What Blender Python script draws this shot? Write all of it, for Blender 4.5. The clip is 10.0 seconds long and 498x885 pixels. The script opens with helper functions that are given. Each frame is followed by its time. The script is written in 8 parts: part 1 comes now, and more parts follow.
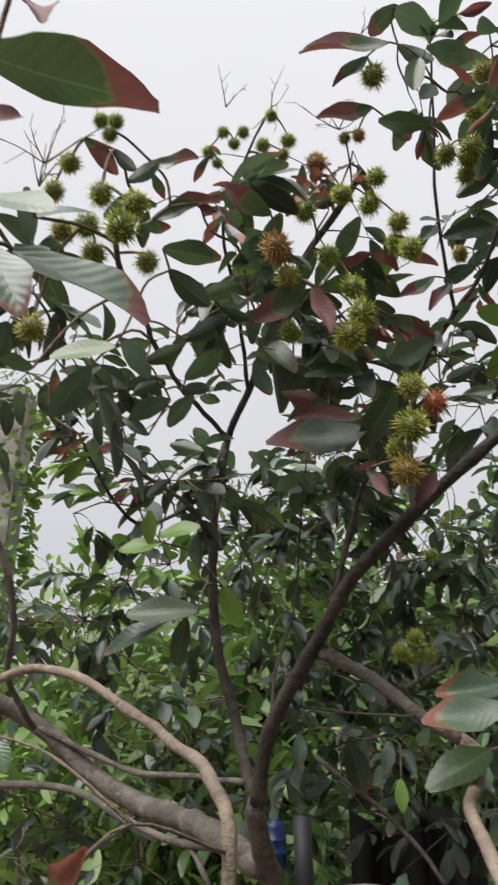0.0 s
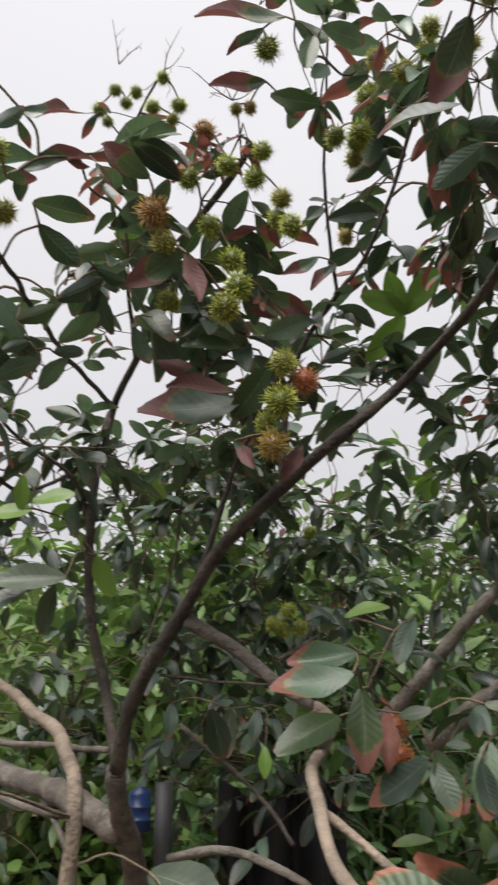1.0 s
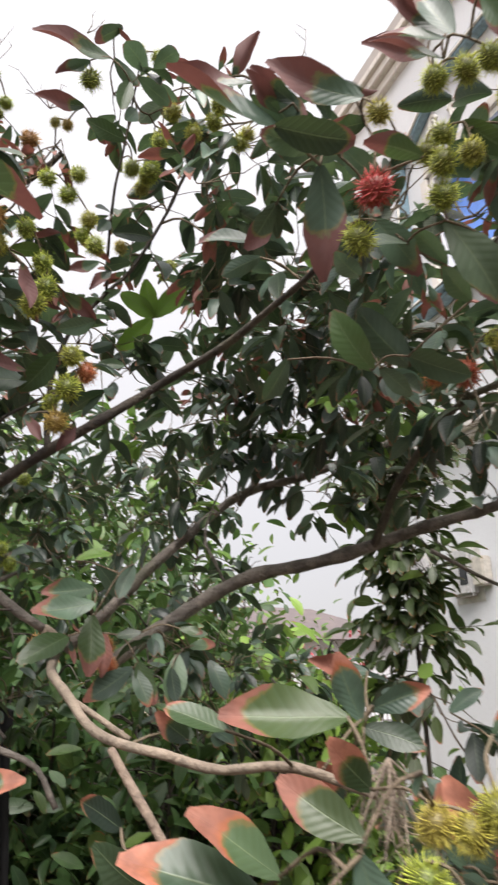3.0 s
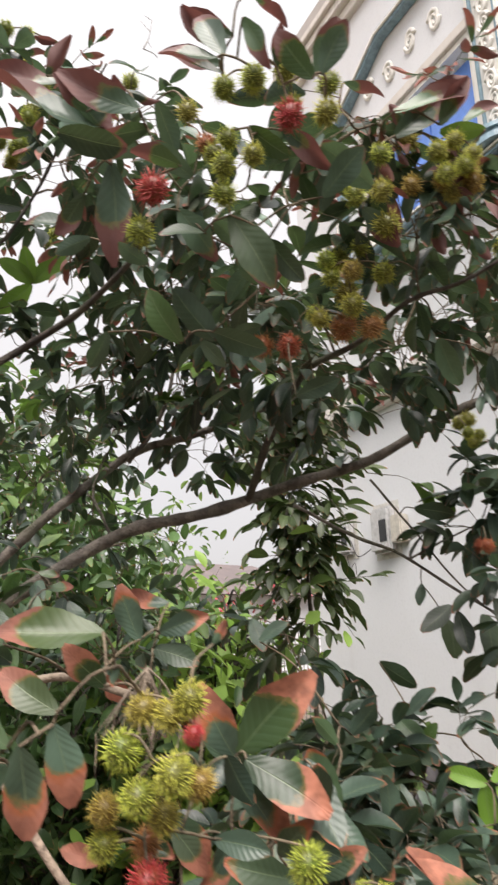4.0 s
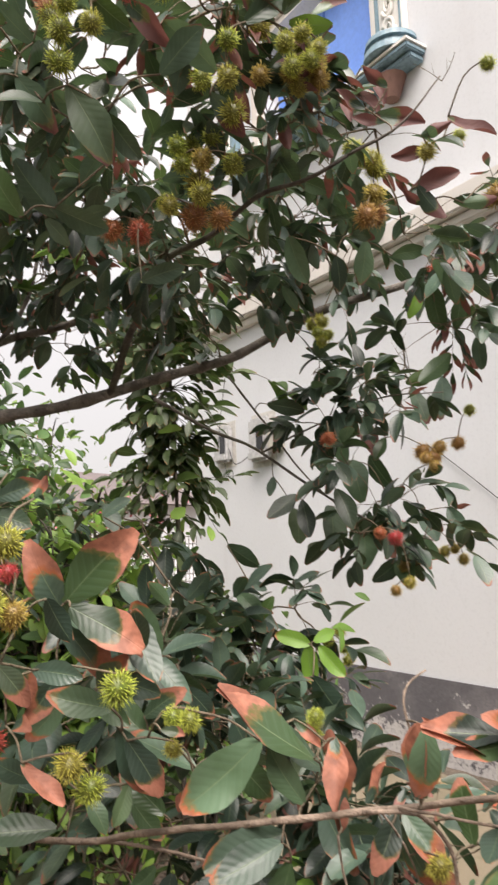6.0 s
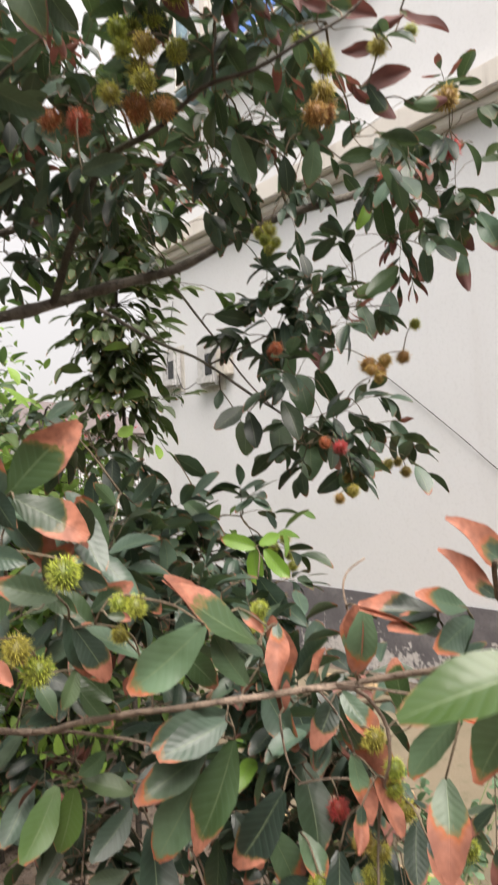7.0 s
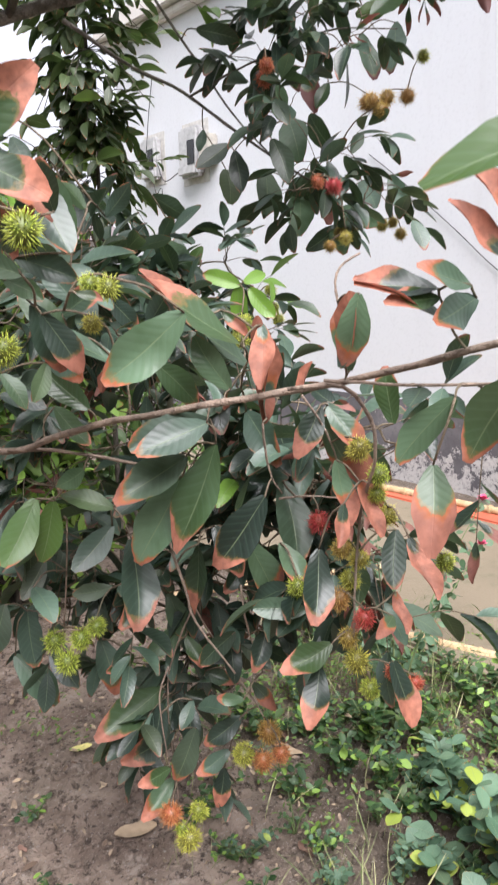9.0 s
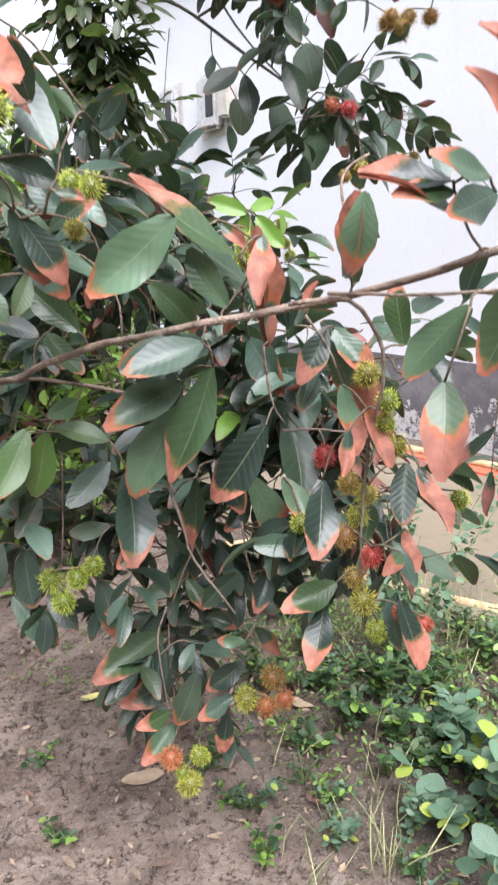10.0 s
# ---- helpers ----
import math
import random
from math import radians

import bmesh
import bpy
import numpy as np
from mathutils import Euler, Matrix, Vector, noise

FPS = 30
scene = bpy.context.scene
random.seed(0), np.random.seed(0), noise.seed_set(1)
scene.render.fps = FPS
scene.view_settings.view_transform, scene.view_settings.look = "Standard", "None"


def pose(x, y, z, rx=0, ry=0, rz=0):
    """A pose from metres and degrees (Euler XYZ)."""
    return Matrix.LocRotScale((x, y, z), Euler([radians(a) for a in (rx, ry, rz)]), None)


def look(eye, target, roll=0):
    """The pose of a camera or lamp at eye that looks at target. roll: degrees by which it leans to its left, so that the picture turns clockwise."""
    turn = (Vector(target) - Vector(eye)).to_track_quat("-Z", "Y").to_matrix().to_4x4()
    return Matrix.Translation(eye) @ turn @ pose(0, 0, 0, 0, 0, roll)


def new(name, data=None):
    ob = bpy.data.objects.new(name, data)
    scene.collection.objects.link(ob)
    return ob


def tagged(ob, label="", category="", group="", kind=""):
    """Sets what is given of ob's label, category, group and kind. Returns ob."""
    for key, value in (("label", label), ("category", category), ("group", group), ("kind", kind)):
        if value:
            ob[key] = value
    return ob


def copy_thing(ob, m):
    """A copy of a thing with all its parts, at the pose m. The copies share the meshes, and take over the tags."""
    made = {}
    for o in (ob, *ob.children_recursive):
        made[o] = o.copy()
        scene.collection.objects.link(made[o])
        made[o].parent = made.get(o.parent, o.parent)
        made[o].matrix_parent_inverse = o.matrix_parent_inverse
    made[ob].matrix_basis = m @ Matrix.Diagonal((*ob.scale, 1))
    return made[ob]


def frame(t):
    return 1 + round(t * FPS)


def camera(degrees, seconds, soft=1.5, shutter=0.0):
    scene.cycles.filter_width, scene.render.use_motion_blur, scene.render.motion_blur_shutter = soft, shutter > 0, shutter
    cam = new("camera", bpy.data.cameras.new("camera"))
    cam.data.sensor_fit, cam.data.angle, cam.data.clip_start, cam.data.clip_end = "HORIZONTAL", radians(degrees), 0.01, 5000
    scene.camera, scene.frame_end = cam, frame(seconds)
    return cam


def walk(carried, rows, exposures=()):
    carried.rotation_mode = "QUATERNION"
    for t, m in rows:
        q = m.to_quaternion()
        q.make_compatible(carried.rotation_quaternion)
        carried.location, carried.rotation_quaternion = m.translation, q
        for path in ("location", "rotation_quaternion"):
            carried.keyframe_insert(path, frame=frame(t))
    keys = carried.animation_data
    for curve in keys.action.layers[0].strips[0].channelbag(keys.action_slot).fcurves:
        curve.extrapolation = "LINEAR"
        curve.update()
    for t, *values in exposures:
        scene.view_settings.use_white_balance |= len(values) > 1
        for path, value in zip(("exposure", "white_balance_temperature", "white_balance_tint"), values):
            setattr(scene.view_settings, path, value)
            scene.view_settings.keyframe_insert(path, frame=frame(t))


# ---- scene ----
cam = camera(38.0, 10.0, 2.2, 0.5)
PATH = [
    (0, (0.116, -0.001, 1.611), (0.181, 1.800, 2.477), -0.5),
    (0.5, (0.138, 0.005, 1.602), (0.299, 1.816, 2.433), -0.4),
    (1, (0.160, -0.002, 1.603), (0.487, 1.800, 2.408), -1.0),
    (1.5, (0.162, -0.011, 1.600), (0.694, 1.752, 2.380), -1.4),
    (2, (0.098, -0.079, 1.598), (0.884, 1.599, 2.352), -2.2),
    (2.2, (0.039, -0.112, 1.584), (0.926, 1.524, 2.316), -2.5),
    (3.3, (-0.068, -0.250, 1.562), (1.151, 1.215, 2.165), -1.4),
    (3.5, (-0.053, -0.294, 1.555), (1.193, 1.158, 2.135), -1.5),
    (4, (-0.003, -0.408, 1.528), (1.284, 1.029, 2.054), -2.0),
    (4.5, (0.013, -0.447, 1.518), (1.350, 0.967, 1.982), -2.3),
    (5, (0.019, -0.464, 1.498), (1.414, 0.911, 1.901), -2.3),
    (5.5, (0.020, -0.474, 1.472), (1.483, 0.845, 1.819), -2.2),
    (6, (0.014, -0.489, 1.469), (1.544, 0.768, 1.750), -2.0),
    (6.2, (0.010, -0.496, 1.470), (1.564, 0.738, 1.722), -1.9),
    (7.3, (0.025, -0.488, 1.391), (1.667, 0.654, 1.400), -2.1),
    (7.5, (0.029, -0.486, 1.369), (1.677, 0.647, 1.324), -1.9),
    (8, (0.039, -0.477, 1.328), (1.686, 0.641, 1.137), -1.9),
    (8.5, (0.057, -0.466, 1.294), (1.687, 0.646, 0.973), -1.5),
    (9, (0.068, -0.448, 1.262), (1.677, 0.667, 0.855), -1.3),
    (9.5, (0.086, -0.447, 1.241), (1.670, 0.684, 0.782), -1.3),
    (10, (0.122, -0.442, 1.198), (1.680, 0.712, 0.703), -1.4),
]
# seconds, stops, kelvin, tint
EXPOSURES = [(0, 0.05, 6500, 13), (1, 0.12, 6600, 14), (1.5, 0.30, 6500, 15), (2.2, 0.56, 6250, 17), (3.5, 0.42, 6750, 14), (4.5, 0.52, 6750, 16), (5.5, 0.56, 6900, 16), (7.5, 0.56, 6900, 14), (8.5, 0.72, 6600, 14), (9.2, 0.90, 6100, 18), (10, 1.04, 6000, 18)]
walk(cam, [(t, look(eye, target, roll)) for t, eye, target, roll in PATH], EXPOSURES)
SKY_LOW, SKY_HIGH, SUN = 0.50, 0.92, 5.6

# ---- world and sun: bright overcast ----
world = bpy.data.worlds.new("overcast_sky")
scene.world = world
world.use_nodes = True
wn, wl = world.node_tree.nodes, world.node_tree.links
wn.clear()
w_out = wn.new("ShaderNodeOutputWorld")
w_bg = wn.new("ShaderNodeBackground")
w_sky = wn.new("ShaderNodeTexSky")
w_sky.sky_type = "NISHITA"
w_sky.sun_disc = False
w_sky.sun_elevation, w_sky.sun_rotation = radians(58), radians(217)
w_sky.dust_density = 5
w_co = wn.new("ShaderNodeTexCoord")
w_sep = wn.new("ShaderNodeSeparateXYZ")
w_ramp = wn.new("ShaderNodeMapRange")      # cloud deck: brighter towards the zenith
w_ramp.inputs["From Min"].default_value, w_ramp.inputs["From Max"].default_value = 0.0, 1.0
w_ramp.inputs["To Min"].default_value, w_ramp.inputs["To Max"].default_value = SKY_LOW, SKY_HIGH
w_noise = wn.new("ShaderNodeTexNoise")
w_noise.inputs["Scale"].default_value, w_noise.inputs["Detail"].default_value = 1.6, 3
w_var = wn.new("ShaderNodeMapRange")
w_var.inputs["To Min"].default_value, w_var.inputs["To Max"].default_value = 0.93, 1.05
w_mul = wn.new("ShaderNodeMath")
w_mul.operation = "MULTIPLY"
w_cloud = wn.new("ShaderNodeMix")
w_cloud.data_type, w_cloud.blend_type = "RGBA", "MULTIPLY"
w_cloud.inputs["Factor"].default_value = 1.0
w_cloud.inputs[6].default_value = (0.975, 0.99, 1.0, 1)
w_mix = wn.new("ShaderNodeMix")
w_mix.data_type = "RGBA"
w_mix.inputs["Factor"].default_value = 0.985
w_scale = wn.new("ShaderNodeMix")
w_scale.data_type, w_scale.blend_type = "RGBA", "MULTIPLY"
w_scale.inputs["Factor"].default_value = 1.0
wl.new(w_co.outputs["Generated"], w_sep.inputs[0])
wl.new(w_sep.outputs["Z"], w_ramp.inputs["Value"])
wl.new(w_co.outputs["Generated"], w_noise.inputs["Vector"])
wl.new(w_noise.outputs["Fac"], w_var.inputs["Value"])
wl.new(w_ramp.outputs[0], w_mul.inputs[0])
wl.new(w_var.outputs[0], w_mul.inputs[1])
wl.new(w_mul.outputs[0], w_cloud.inputs[7])
wl.new(w_sky.outputs[0], w_mix.inputs[6])
wl.new(w_cloud.outputs[2], w_mix.inputs[7])
wl.new(w_mix.outputs[2], w_bg.inputs["Color"])
w_bg.inputs["Strength"].default_value = 1.0
wl.new(w_bg.outputs[0], w_out.inputs["Surface"])

sun_data = bpy.data.lights.new("sun", "SUN")
sun_data.energy, sun_data.angle, sun_data.color = SUN, radians(50), (1.0, 0.97, 0.93)
sun = new("sun", sun_data)
sun.matrix_world = look((-5, -7, 16.0), (1.0, 1.0, 0))


# ---- materials ----
class Mat:
    """A small helper to lay out a node material."""

    def __init__(self, name):
        self.m = bpy.data.materials.new(name)
        self.m.use_nodes = True
        self.n, self.l = self.m.node_tree.nodes, self.m.node_tree.links
        self.n.clear()
        self.out = self.n.new("ShaderNodeOutputMaterial")
        self.b = self.n.new("ShaderNodeBsdfPrincipled")
        self.l.new(self.b.outputs[0], self.out.inputs["Surface"])

    def put(self, socket, value):
        if hasattr(value, "links"):
            self.l.new(value, socket)
        else:
            socket.default_value = value

    def math(self, op, a, b=0.0, c=0.0):
        k = self.n.new("ShaderNodeMath")
        k.operation = op
        for s, v in zip(k.inputs, (a, b, c)):
            self.put(s, v)
        return k.outputs[0]

    def mix(self, f, a, b, blend="MIX"):
        k = self.n.new("ShaderNodeMix")
        k.data_type, k.blend_type = "RGBA", blend
        self.put(k.inputs[0], f)
        for s, v in ((k.inputs[6], a), (k.inputs[7], b)):
            self.put(s, v if hasattr(v, "links") else (*v, 1))
        return k.outputs[2]

    def ramp(self, v, lo, hi, a=0.0, b=1.0):
        k = self.n.new("ShaderNodeMapRange")
        k.interpolation_type = "SMOOTHSTEP"
        for s, x in zip(k.inputs, (v, lo, hi, a, b)):
            self.put(s, x)
        return k.outputs[0]

    def coord(self, kind="Object"):
        return self.n.new("ShaderNodeTexCoord").outputs[kind]

    def noise(self, scale, detail=4, vec=None, rough=0.55):
        k = self.n.new("ShaderNodeTexNoise")
        k.inputs["Scale"].default_value, k.inputs["Detail"].default_value = scale, detail
        k.inputs["Roughness"].default_value = rough
        if vec is not None:
            self.l.new(vec, k.inputs["Vector"])
        return k.outputs["Fac"]

    def place(self):
        return self.n.new("ShaderNodeNewGeometry").outputs["Position"]

    def bump(self, h, strength, dist):
        k = self.n.new("ShaderNodeBump")
        k.inputs["Strength"].default_value, k.inputs["Distance"].default_value = strength, dist
        self.l.new(h, k.inputs["Height"])
        self.l.new(k.outputs[0], self.b.inputs["Normal"])
        return k.outputs[0]

    def chance(self):
        """One random value for each object and each island."""
        a = self.n.new("ShaderNodeObjectInfo").outputs["Random"]
        b = self.n.new("ShaderNodeNewGeometry").outputs["Random Per Island"]
        return self.math("FRACT", self.math("ADD", a, b))

    def own(self):
        """The object's own colour: red holds the burnt or ripe share, green the youth of a leaf, blue its backlit
        darkening.
        """
        k = self.n.new("ShaderNodeSeparateColor")
        self.l.new(self.n.new("ShaderNodeObjectInfo").outputs["Color"], k.inputs[0])
        return k.outputs[0], k.outputs[1], k.outputs[2]


def leaf_material(name, dark, light, young, burnt, gloss=0.36, through_share=0.2, olive=(0.085, 0.10, 0.036)):
    k = Mat(name)
    burn, youth, backlit = k.own()
    rnd = k.chance()
    rnd2 = k.math("FRACT", k.math("MULTIPLY", rnd, 7.31))
    uv = k.n.new("ShaderNodeSeparateXYZ")
    k.l.new(k.coord("UV"), uv.inputs[0])
    u, v = uv.outputs[0], uv.outputs[1]
    across = k.math("ABSOLUTE", k.math("MULTIPLY_ADD", u, 2.0, -1.0))
    green = k.mix(k.math("POWER", rnd, 1.4), dark, light)
    green = k.mix(k.ramp(rnd2, 0.7, 1.0, 0, 0.45), green, olive)
    green = k.mix(k.ramp(k.noise(16, 4, k.place()), 0.35, 0.7, 0, 0.55), green, tuple(0.55 * c for c in dark))
    green = k.mix(youth, green, young)
    # side veins and midrib
    wave = k.math("SINE", k.math("MULTIPLY_ADD", k.noise(9, 2, k.place()), 3.0, k.math("MULTIPLY", k.math("MULTIPLY_ADD", across, -0.2, v), 58.0)))
    vein = k.ramp(wave, 0.45, 1.0)
    rib = k.ramp(across, 0.05, 0.012)
    green = k.mix(k.math("MULTIPLY", vein, 0.06), green, tuple(1.6 * c for c in light))
    green = k.mix(k.math("MULTIPLY", rib, 0.5), green, (0.20, 0.26, 0.14))
    # burnt end and margin
    grain = k.noise(26, 6, k.place(), 0.65)
    reach = k.math("ADD", k.math("MULTIPLY_ADD", k.math("POWER", across, 3.0), 0.2, v), k.math("MULTIPLY_ADD", grain, 0.62, -0.31))
    edge = k.math("SUBTRACT", 1.06, k.math("MULTIPLY", burn, k.math("MULTIPLY_ADD", rnd2, 0.5, 0.78)))
    mask = k.ramp(reach, edge, k.math("ADD", edge, 0.05))
    dry = k.mix(k.ramp(k.noise(55, 4, k.place()), 0.3, 0.7), burnt, tuple(0.5 * c for c in burnt))
    dry = k.mix(k.math("MULTIPLY", k.ramp(rnd2, 0.45, 1.0), 0.6), dry, (0.20, 0.08, 0.055))
    dry = k.mix(k.ramp(k.noise(34, 5, k.place(), 0.7), 0.5, 0.72, 0, 0.6), dry, (0.17, 0.075, 0.05))
    band = k.math("MULTIPLY", k.ramp(reach, k.math("ADD", edge, 0.16), k.math("ADD", edge, 0.04)), k.ramp(rnd, 0.35, 0.6, 0, 0.75))
    dry = k.mix(band, dry, (0.40, 0.115, 0.03))
    # burnt colour of high leaves darkened to maroon, standing in for backlight
    dry = k.mix(k.math("MULTIPLY", backlit, 0.9), dry, k.mix(grain, (0.085, 0.040, 0.042), (0.165, 0.080, 0.078)))
    rim = k.math("MULTIPLY", k.ramp(reach, k.math("SUBTRACT", edge, 0.05), edge), k.math("SUBTRACT", 1.0, mask))
    colour = k.mix(k.math("MULTIPLY", rim, 0.5), k.mix(mask, green, dry), (0.24, 0.15, 0.045))
    k.put(k.b.inputs["Base Color"], colour)
    k.put(k.b.inputs["Roughness"], k.math("MULTIPLY_ADD", mask, 0.3, k.math("MULTIPLY_ADD", rnd2, 0.12, gloss)))
    k.b.inputs["Specular IOR Level"].default_value = 0.58
    h = k.math("ADD", k.math("MULTIPLY", wave, -0.22), k.math("MULTIPLY", rib, -0.8))
    h = k.math("ADD", h, k.math("MULTIPLY", k.noise(90, 3, k.place()), 0.6))
    nb = k.bump(h, 0.24, 0.0013)
    tr = k.n.new("ShaderNodeBsdfTranslucent")
    k.put(tr.inputs["Color"], k.mix(0.5, colour, k.mix(mask, (0.10, 0.17, 0.04), (0.26, 0.08, 0.06))))
    k.l.new(nb, tr.inputs["Normal"])
    both = k.n.new("ShaderNodeMixShader")
    both.inputs[0].default_value = through_share
    k.l.new(k.b.outputs[0], both.inputs[1])
    k.l.new(tr.outputs[0], both.inputs[2])
    k.l.new(both.outputs[0], k.out.inputs["Surface"])
    return k.m


def fruit_material():
    k = Mat("rambutan_skin")
    ripe, _, _ = k.own()
    uv = k.n.new("ShaderNodeSeparateXYZ")
    k.l.new(k.coord("UV"), uv.inputs[0])
    tip = uv.outputs[1]
    rnd = k.chance()
    ramps = []
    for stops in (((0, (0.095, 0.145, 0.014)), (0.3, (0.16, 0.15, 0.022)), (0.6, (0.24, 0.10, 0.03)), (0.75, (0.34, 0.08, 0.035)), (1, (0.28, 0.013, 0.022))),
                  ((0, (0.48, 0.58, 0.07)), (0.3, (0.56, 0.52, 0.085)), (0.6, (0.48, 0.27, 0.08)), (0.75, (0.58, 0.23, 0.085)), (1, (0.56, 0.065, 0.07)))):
        r = k.n.new("ShaderNodeValToRGB")
        while len(r.color_ramp.elements) < len(stops):
            r.color_ramp.elements.new(0.5)
        for e, (p, c) in zip(r.color_ramp.elements, stops):
            e.position, e.color = p, (*c, 1)
        k.l.new(ripe, r.inputs[0])
        ramps.append(r.outputs[0])
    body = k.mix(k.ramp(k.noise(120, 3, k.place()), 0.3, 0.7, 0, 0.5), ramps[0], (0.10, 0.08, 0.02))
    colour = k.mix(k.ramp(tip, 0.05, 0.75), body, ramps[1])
    colour = k.mix(k.math("MULTIPLY", k.ramp(tip, 0.8, 1.0), 0.5), colour, (0.32, 0.19, 0.05))
    k.put(k.b.inputs["Base Color"], colour)
    k.b.inputs["Roughness"].default_value = 0.5
    k.b.inputs["Subsurface Weight"].default_value = 0.0
    return k.m


def bark_material(name, a, b, moss=(0.10, 0.11, 0.06), streak=1.0):
    k = Mat(name)
    p = k.place()
    c = k.mix(k.ramp(k.noise(22, 6, p), 0.35, 0.68), a, b)
    c = k.mix(k.ramp(k.noise(6, 3, p), 0.5, 0.75, 0, 0.5), c, moss)
    c = k.mix(k.ramp(k.noise(15, 5, p, 0.7), 0.56, 0.66, 0, 0.55), c, tuple(min(1.0, 1.5 * v) for v in b))
    c = k.mix(k.ramp(k.noise(38, 5, p, 0.7), 0.54, 0.66, 0, 0.6), c, tuple(0.5 * v for v in a))
    fine = k.noise(150, 5, p)
    c = k.mix(k.ramp(fine, 0.5, 0.8, 0, 0.6), c, tuple(0.45 * v for v in a))
    k.put(k.b.inputs["Base Color"], c)
    k.b.inputs["Roughness"].default_value = 0.85
    k.bump(k.math("ADD", fine, k.math("MULTIPLY", k.noise(38, 5, p, 0.7), 2.0)), 0.8, 0.005)
    return k.m


def stained_material(name, base, stain, dark, scale=1.0, rough=0.85, bump=0.3, streaks=0.35):
    """Plaster, paint or concrete: broad stains, running streaks and fine grain."""
    k = Mat(name)
    p = k.place()
    mp = k.n.new("ShaderNodeMapping")
    mp.inputs["Scale"].default_value = (3.0, 3.0, 0.35)
    k.l.new(p, mp.inputs["Vector"])
    c = k.mix(k.ramp(k.noise(1.1 * scale, 5, p), 0.42, 0.75, 0, 0.6), base, stain)
    c = k.mix(k.ramp(k.noise(2.4 * scale, 5, mp.outputs[0]), 0.52, 0.8, 0, streaks), c, dark)
    fine = k.noise(60 * scale, 5, p)
    c = k.mix(k.ramp(fine, 0.45, 0.8, 0, 0.3), c, tuple(0.75 * v for v in base))
    k.put(k.b.inputs["Base Color"], c)
    k.b.inputs["Roughness"].default_value = rough
    k.bump(k.math("ADD", fine, k.noise(9 * scale, 4, p)), bump, 0.004)
    return k.m


def plain_material(name, colour, rough=0.6, metal=0.0, vary=0.25):
    k = Mat(name)
    c = k.mix(k.ramp(k.noise(26, 4, k.place()), 0.3, 0.75, 0, 1), colour, tuple((1 - vary) * v for v in colour))
    k.put(k.b.inputs["Base Color"], c)
    k.b.inputs["Roughness"].default_value = rough
    k.b.inputs["Metallic"].default_value = metal
    k.bump(k.noise(120, 3, k.place()), 0.15, 0.002)
    return k.m


def scrap_material(name, a, b, rough=0.75):
    """Small loose pieces, each of its own tone between two colours."""
    k = Mat(name)
    c = k.mix(k.chance(), a, b)
    c = k.mix(k.ramp(k.noise(90, 4, k.place()), 0.35, 0.7, 0, 0.5), c, tuple(0.6 * v for v in a))
    k.put(k.b.inputs["Base Color"], c)
    k.b.inputs["Roughness"].default_value = rough
    return k.m


LEAF = leaf_material("rambutan_leaf", (0.014, 0.027, 0.020), (0.122, 0.196, 0.142), (0.20, 0.38, 0.045), (0.52, 0.205, 0.13), 0.31, 0.25)
SHRUB = leaf_material("shrub_leaf", (0.024, 0.065, 0.024), (0.11, 0.22, 0.07), (0.28, 0.46, 0.08), (0.35, 0.22, 0.08), 0.42, 0.38, (0.15, 0.20, 0.04))
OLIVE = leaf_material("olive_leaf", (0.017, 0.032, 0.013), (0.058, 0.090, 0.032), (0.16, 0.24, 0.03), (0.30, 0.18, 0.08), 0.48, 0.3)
ROUND = leaf_material("round_leaf", (0.07, 0.15, 0.085), (0.15, 0.26, 0.16), (0.32, 0.40, 0.05), (0.40, 0.32, 0.10), 0.5, 0.25)
FRUIT = fruit_material()
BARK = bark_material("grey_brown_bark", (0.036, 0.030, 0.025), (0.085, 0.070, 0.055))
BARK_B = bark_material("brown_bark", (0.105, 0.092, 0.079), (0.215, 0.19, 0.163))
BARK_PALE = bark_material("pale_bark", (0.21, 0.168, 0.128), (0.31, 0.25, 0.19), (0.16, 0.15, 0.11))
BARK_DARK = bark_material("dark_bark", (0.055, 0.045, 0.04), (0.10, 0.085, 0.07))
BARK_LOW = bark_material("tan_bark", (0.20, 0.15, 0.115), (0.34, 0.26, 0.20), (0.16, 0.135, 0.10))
TWIG = bark_material("twig_bark", (0.12, 0.09, 0.06), (0.19, 0.15, 0.10))
PLASTER = stained_material("white_plaster", (0.63, 0.645, 0.67), (0.58, 0.59, 0.605), (0.49, 0.48, 0.48), 0.8, 0.8, 0.06, 0.22)
CEMENT = stained_material("grey_cement", (0.40, 0.37, 0.35), (0.30, 0.28, 0.26), (0.22, 0.20, 0.19), 1.2)
TRIM = stained_material("trim_plaster", (0.62, 0.59, 0.55), (0.48, 0.44, 0.40), (0.30, 0.27, 0.25), 2.0, 0.8, 0.3, 0.5)
TRIM_BLUE = plain_material("blue_grey_paint", (0.21, 0.32, 0.38), 0.5, 0, 0.4)


# ---- shared shapes ----
def mesh_from(name, verts, faces, mat, uvs=None, smooth=True):
    me = bpy.data.meshes.new(name)
    me.from_pydata([tuple(v) for v in verts], [], faces)
    if uvs is not None:
        layer = me.uv_layers.new(name="UVMap")
        flat = np.array(uvs, dtype=np.float32)[[i for f in faces for i in f]]
        layer.data.foreach_set("uv", flat.ravel())
    me.materials.append(mat)
    me.shade_smooth() if smooth else me.shade_flat()
    me.update()
    return me


def part(name, me, parent, label="", kind=""):
    ob = new(name, me)
    ob.parent = parent
    return tagged(ob, label=label, kind=kind)


def thing(name, label, category, at=(0, 0, 0), kind="", group=""):
    ob = new(name)
    ob.location = at
    ob.empty_display_size = 0.05
    return tagged(ob, label, category, group, kind)


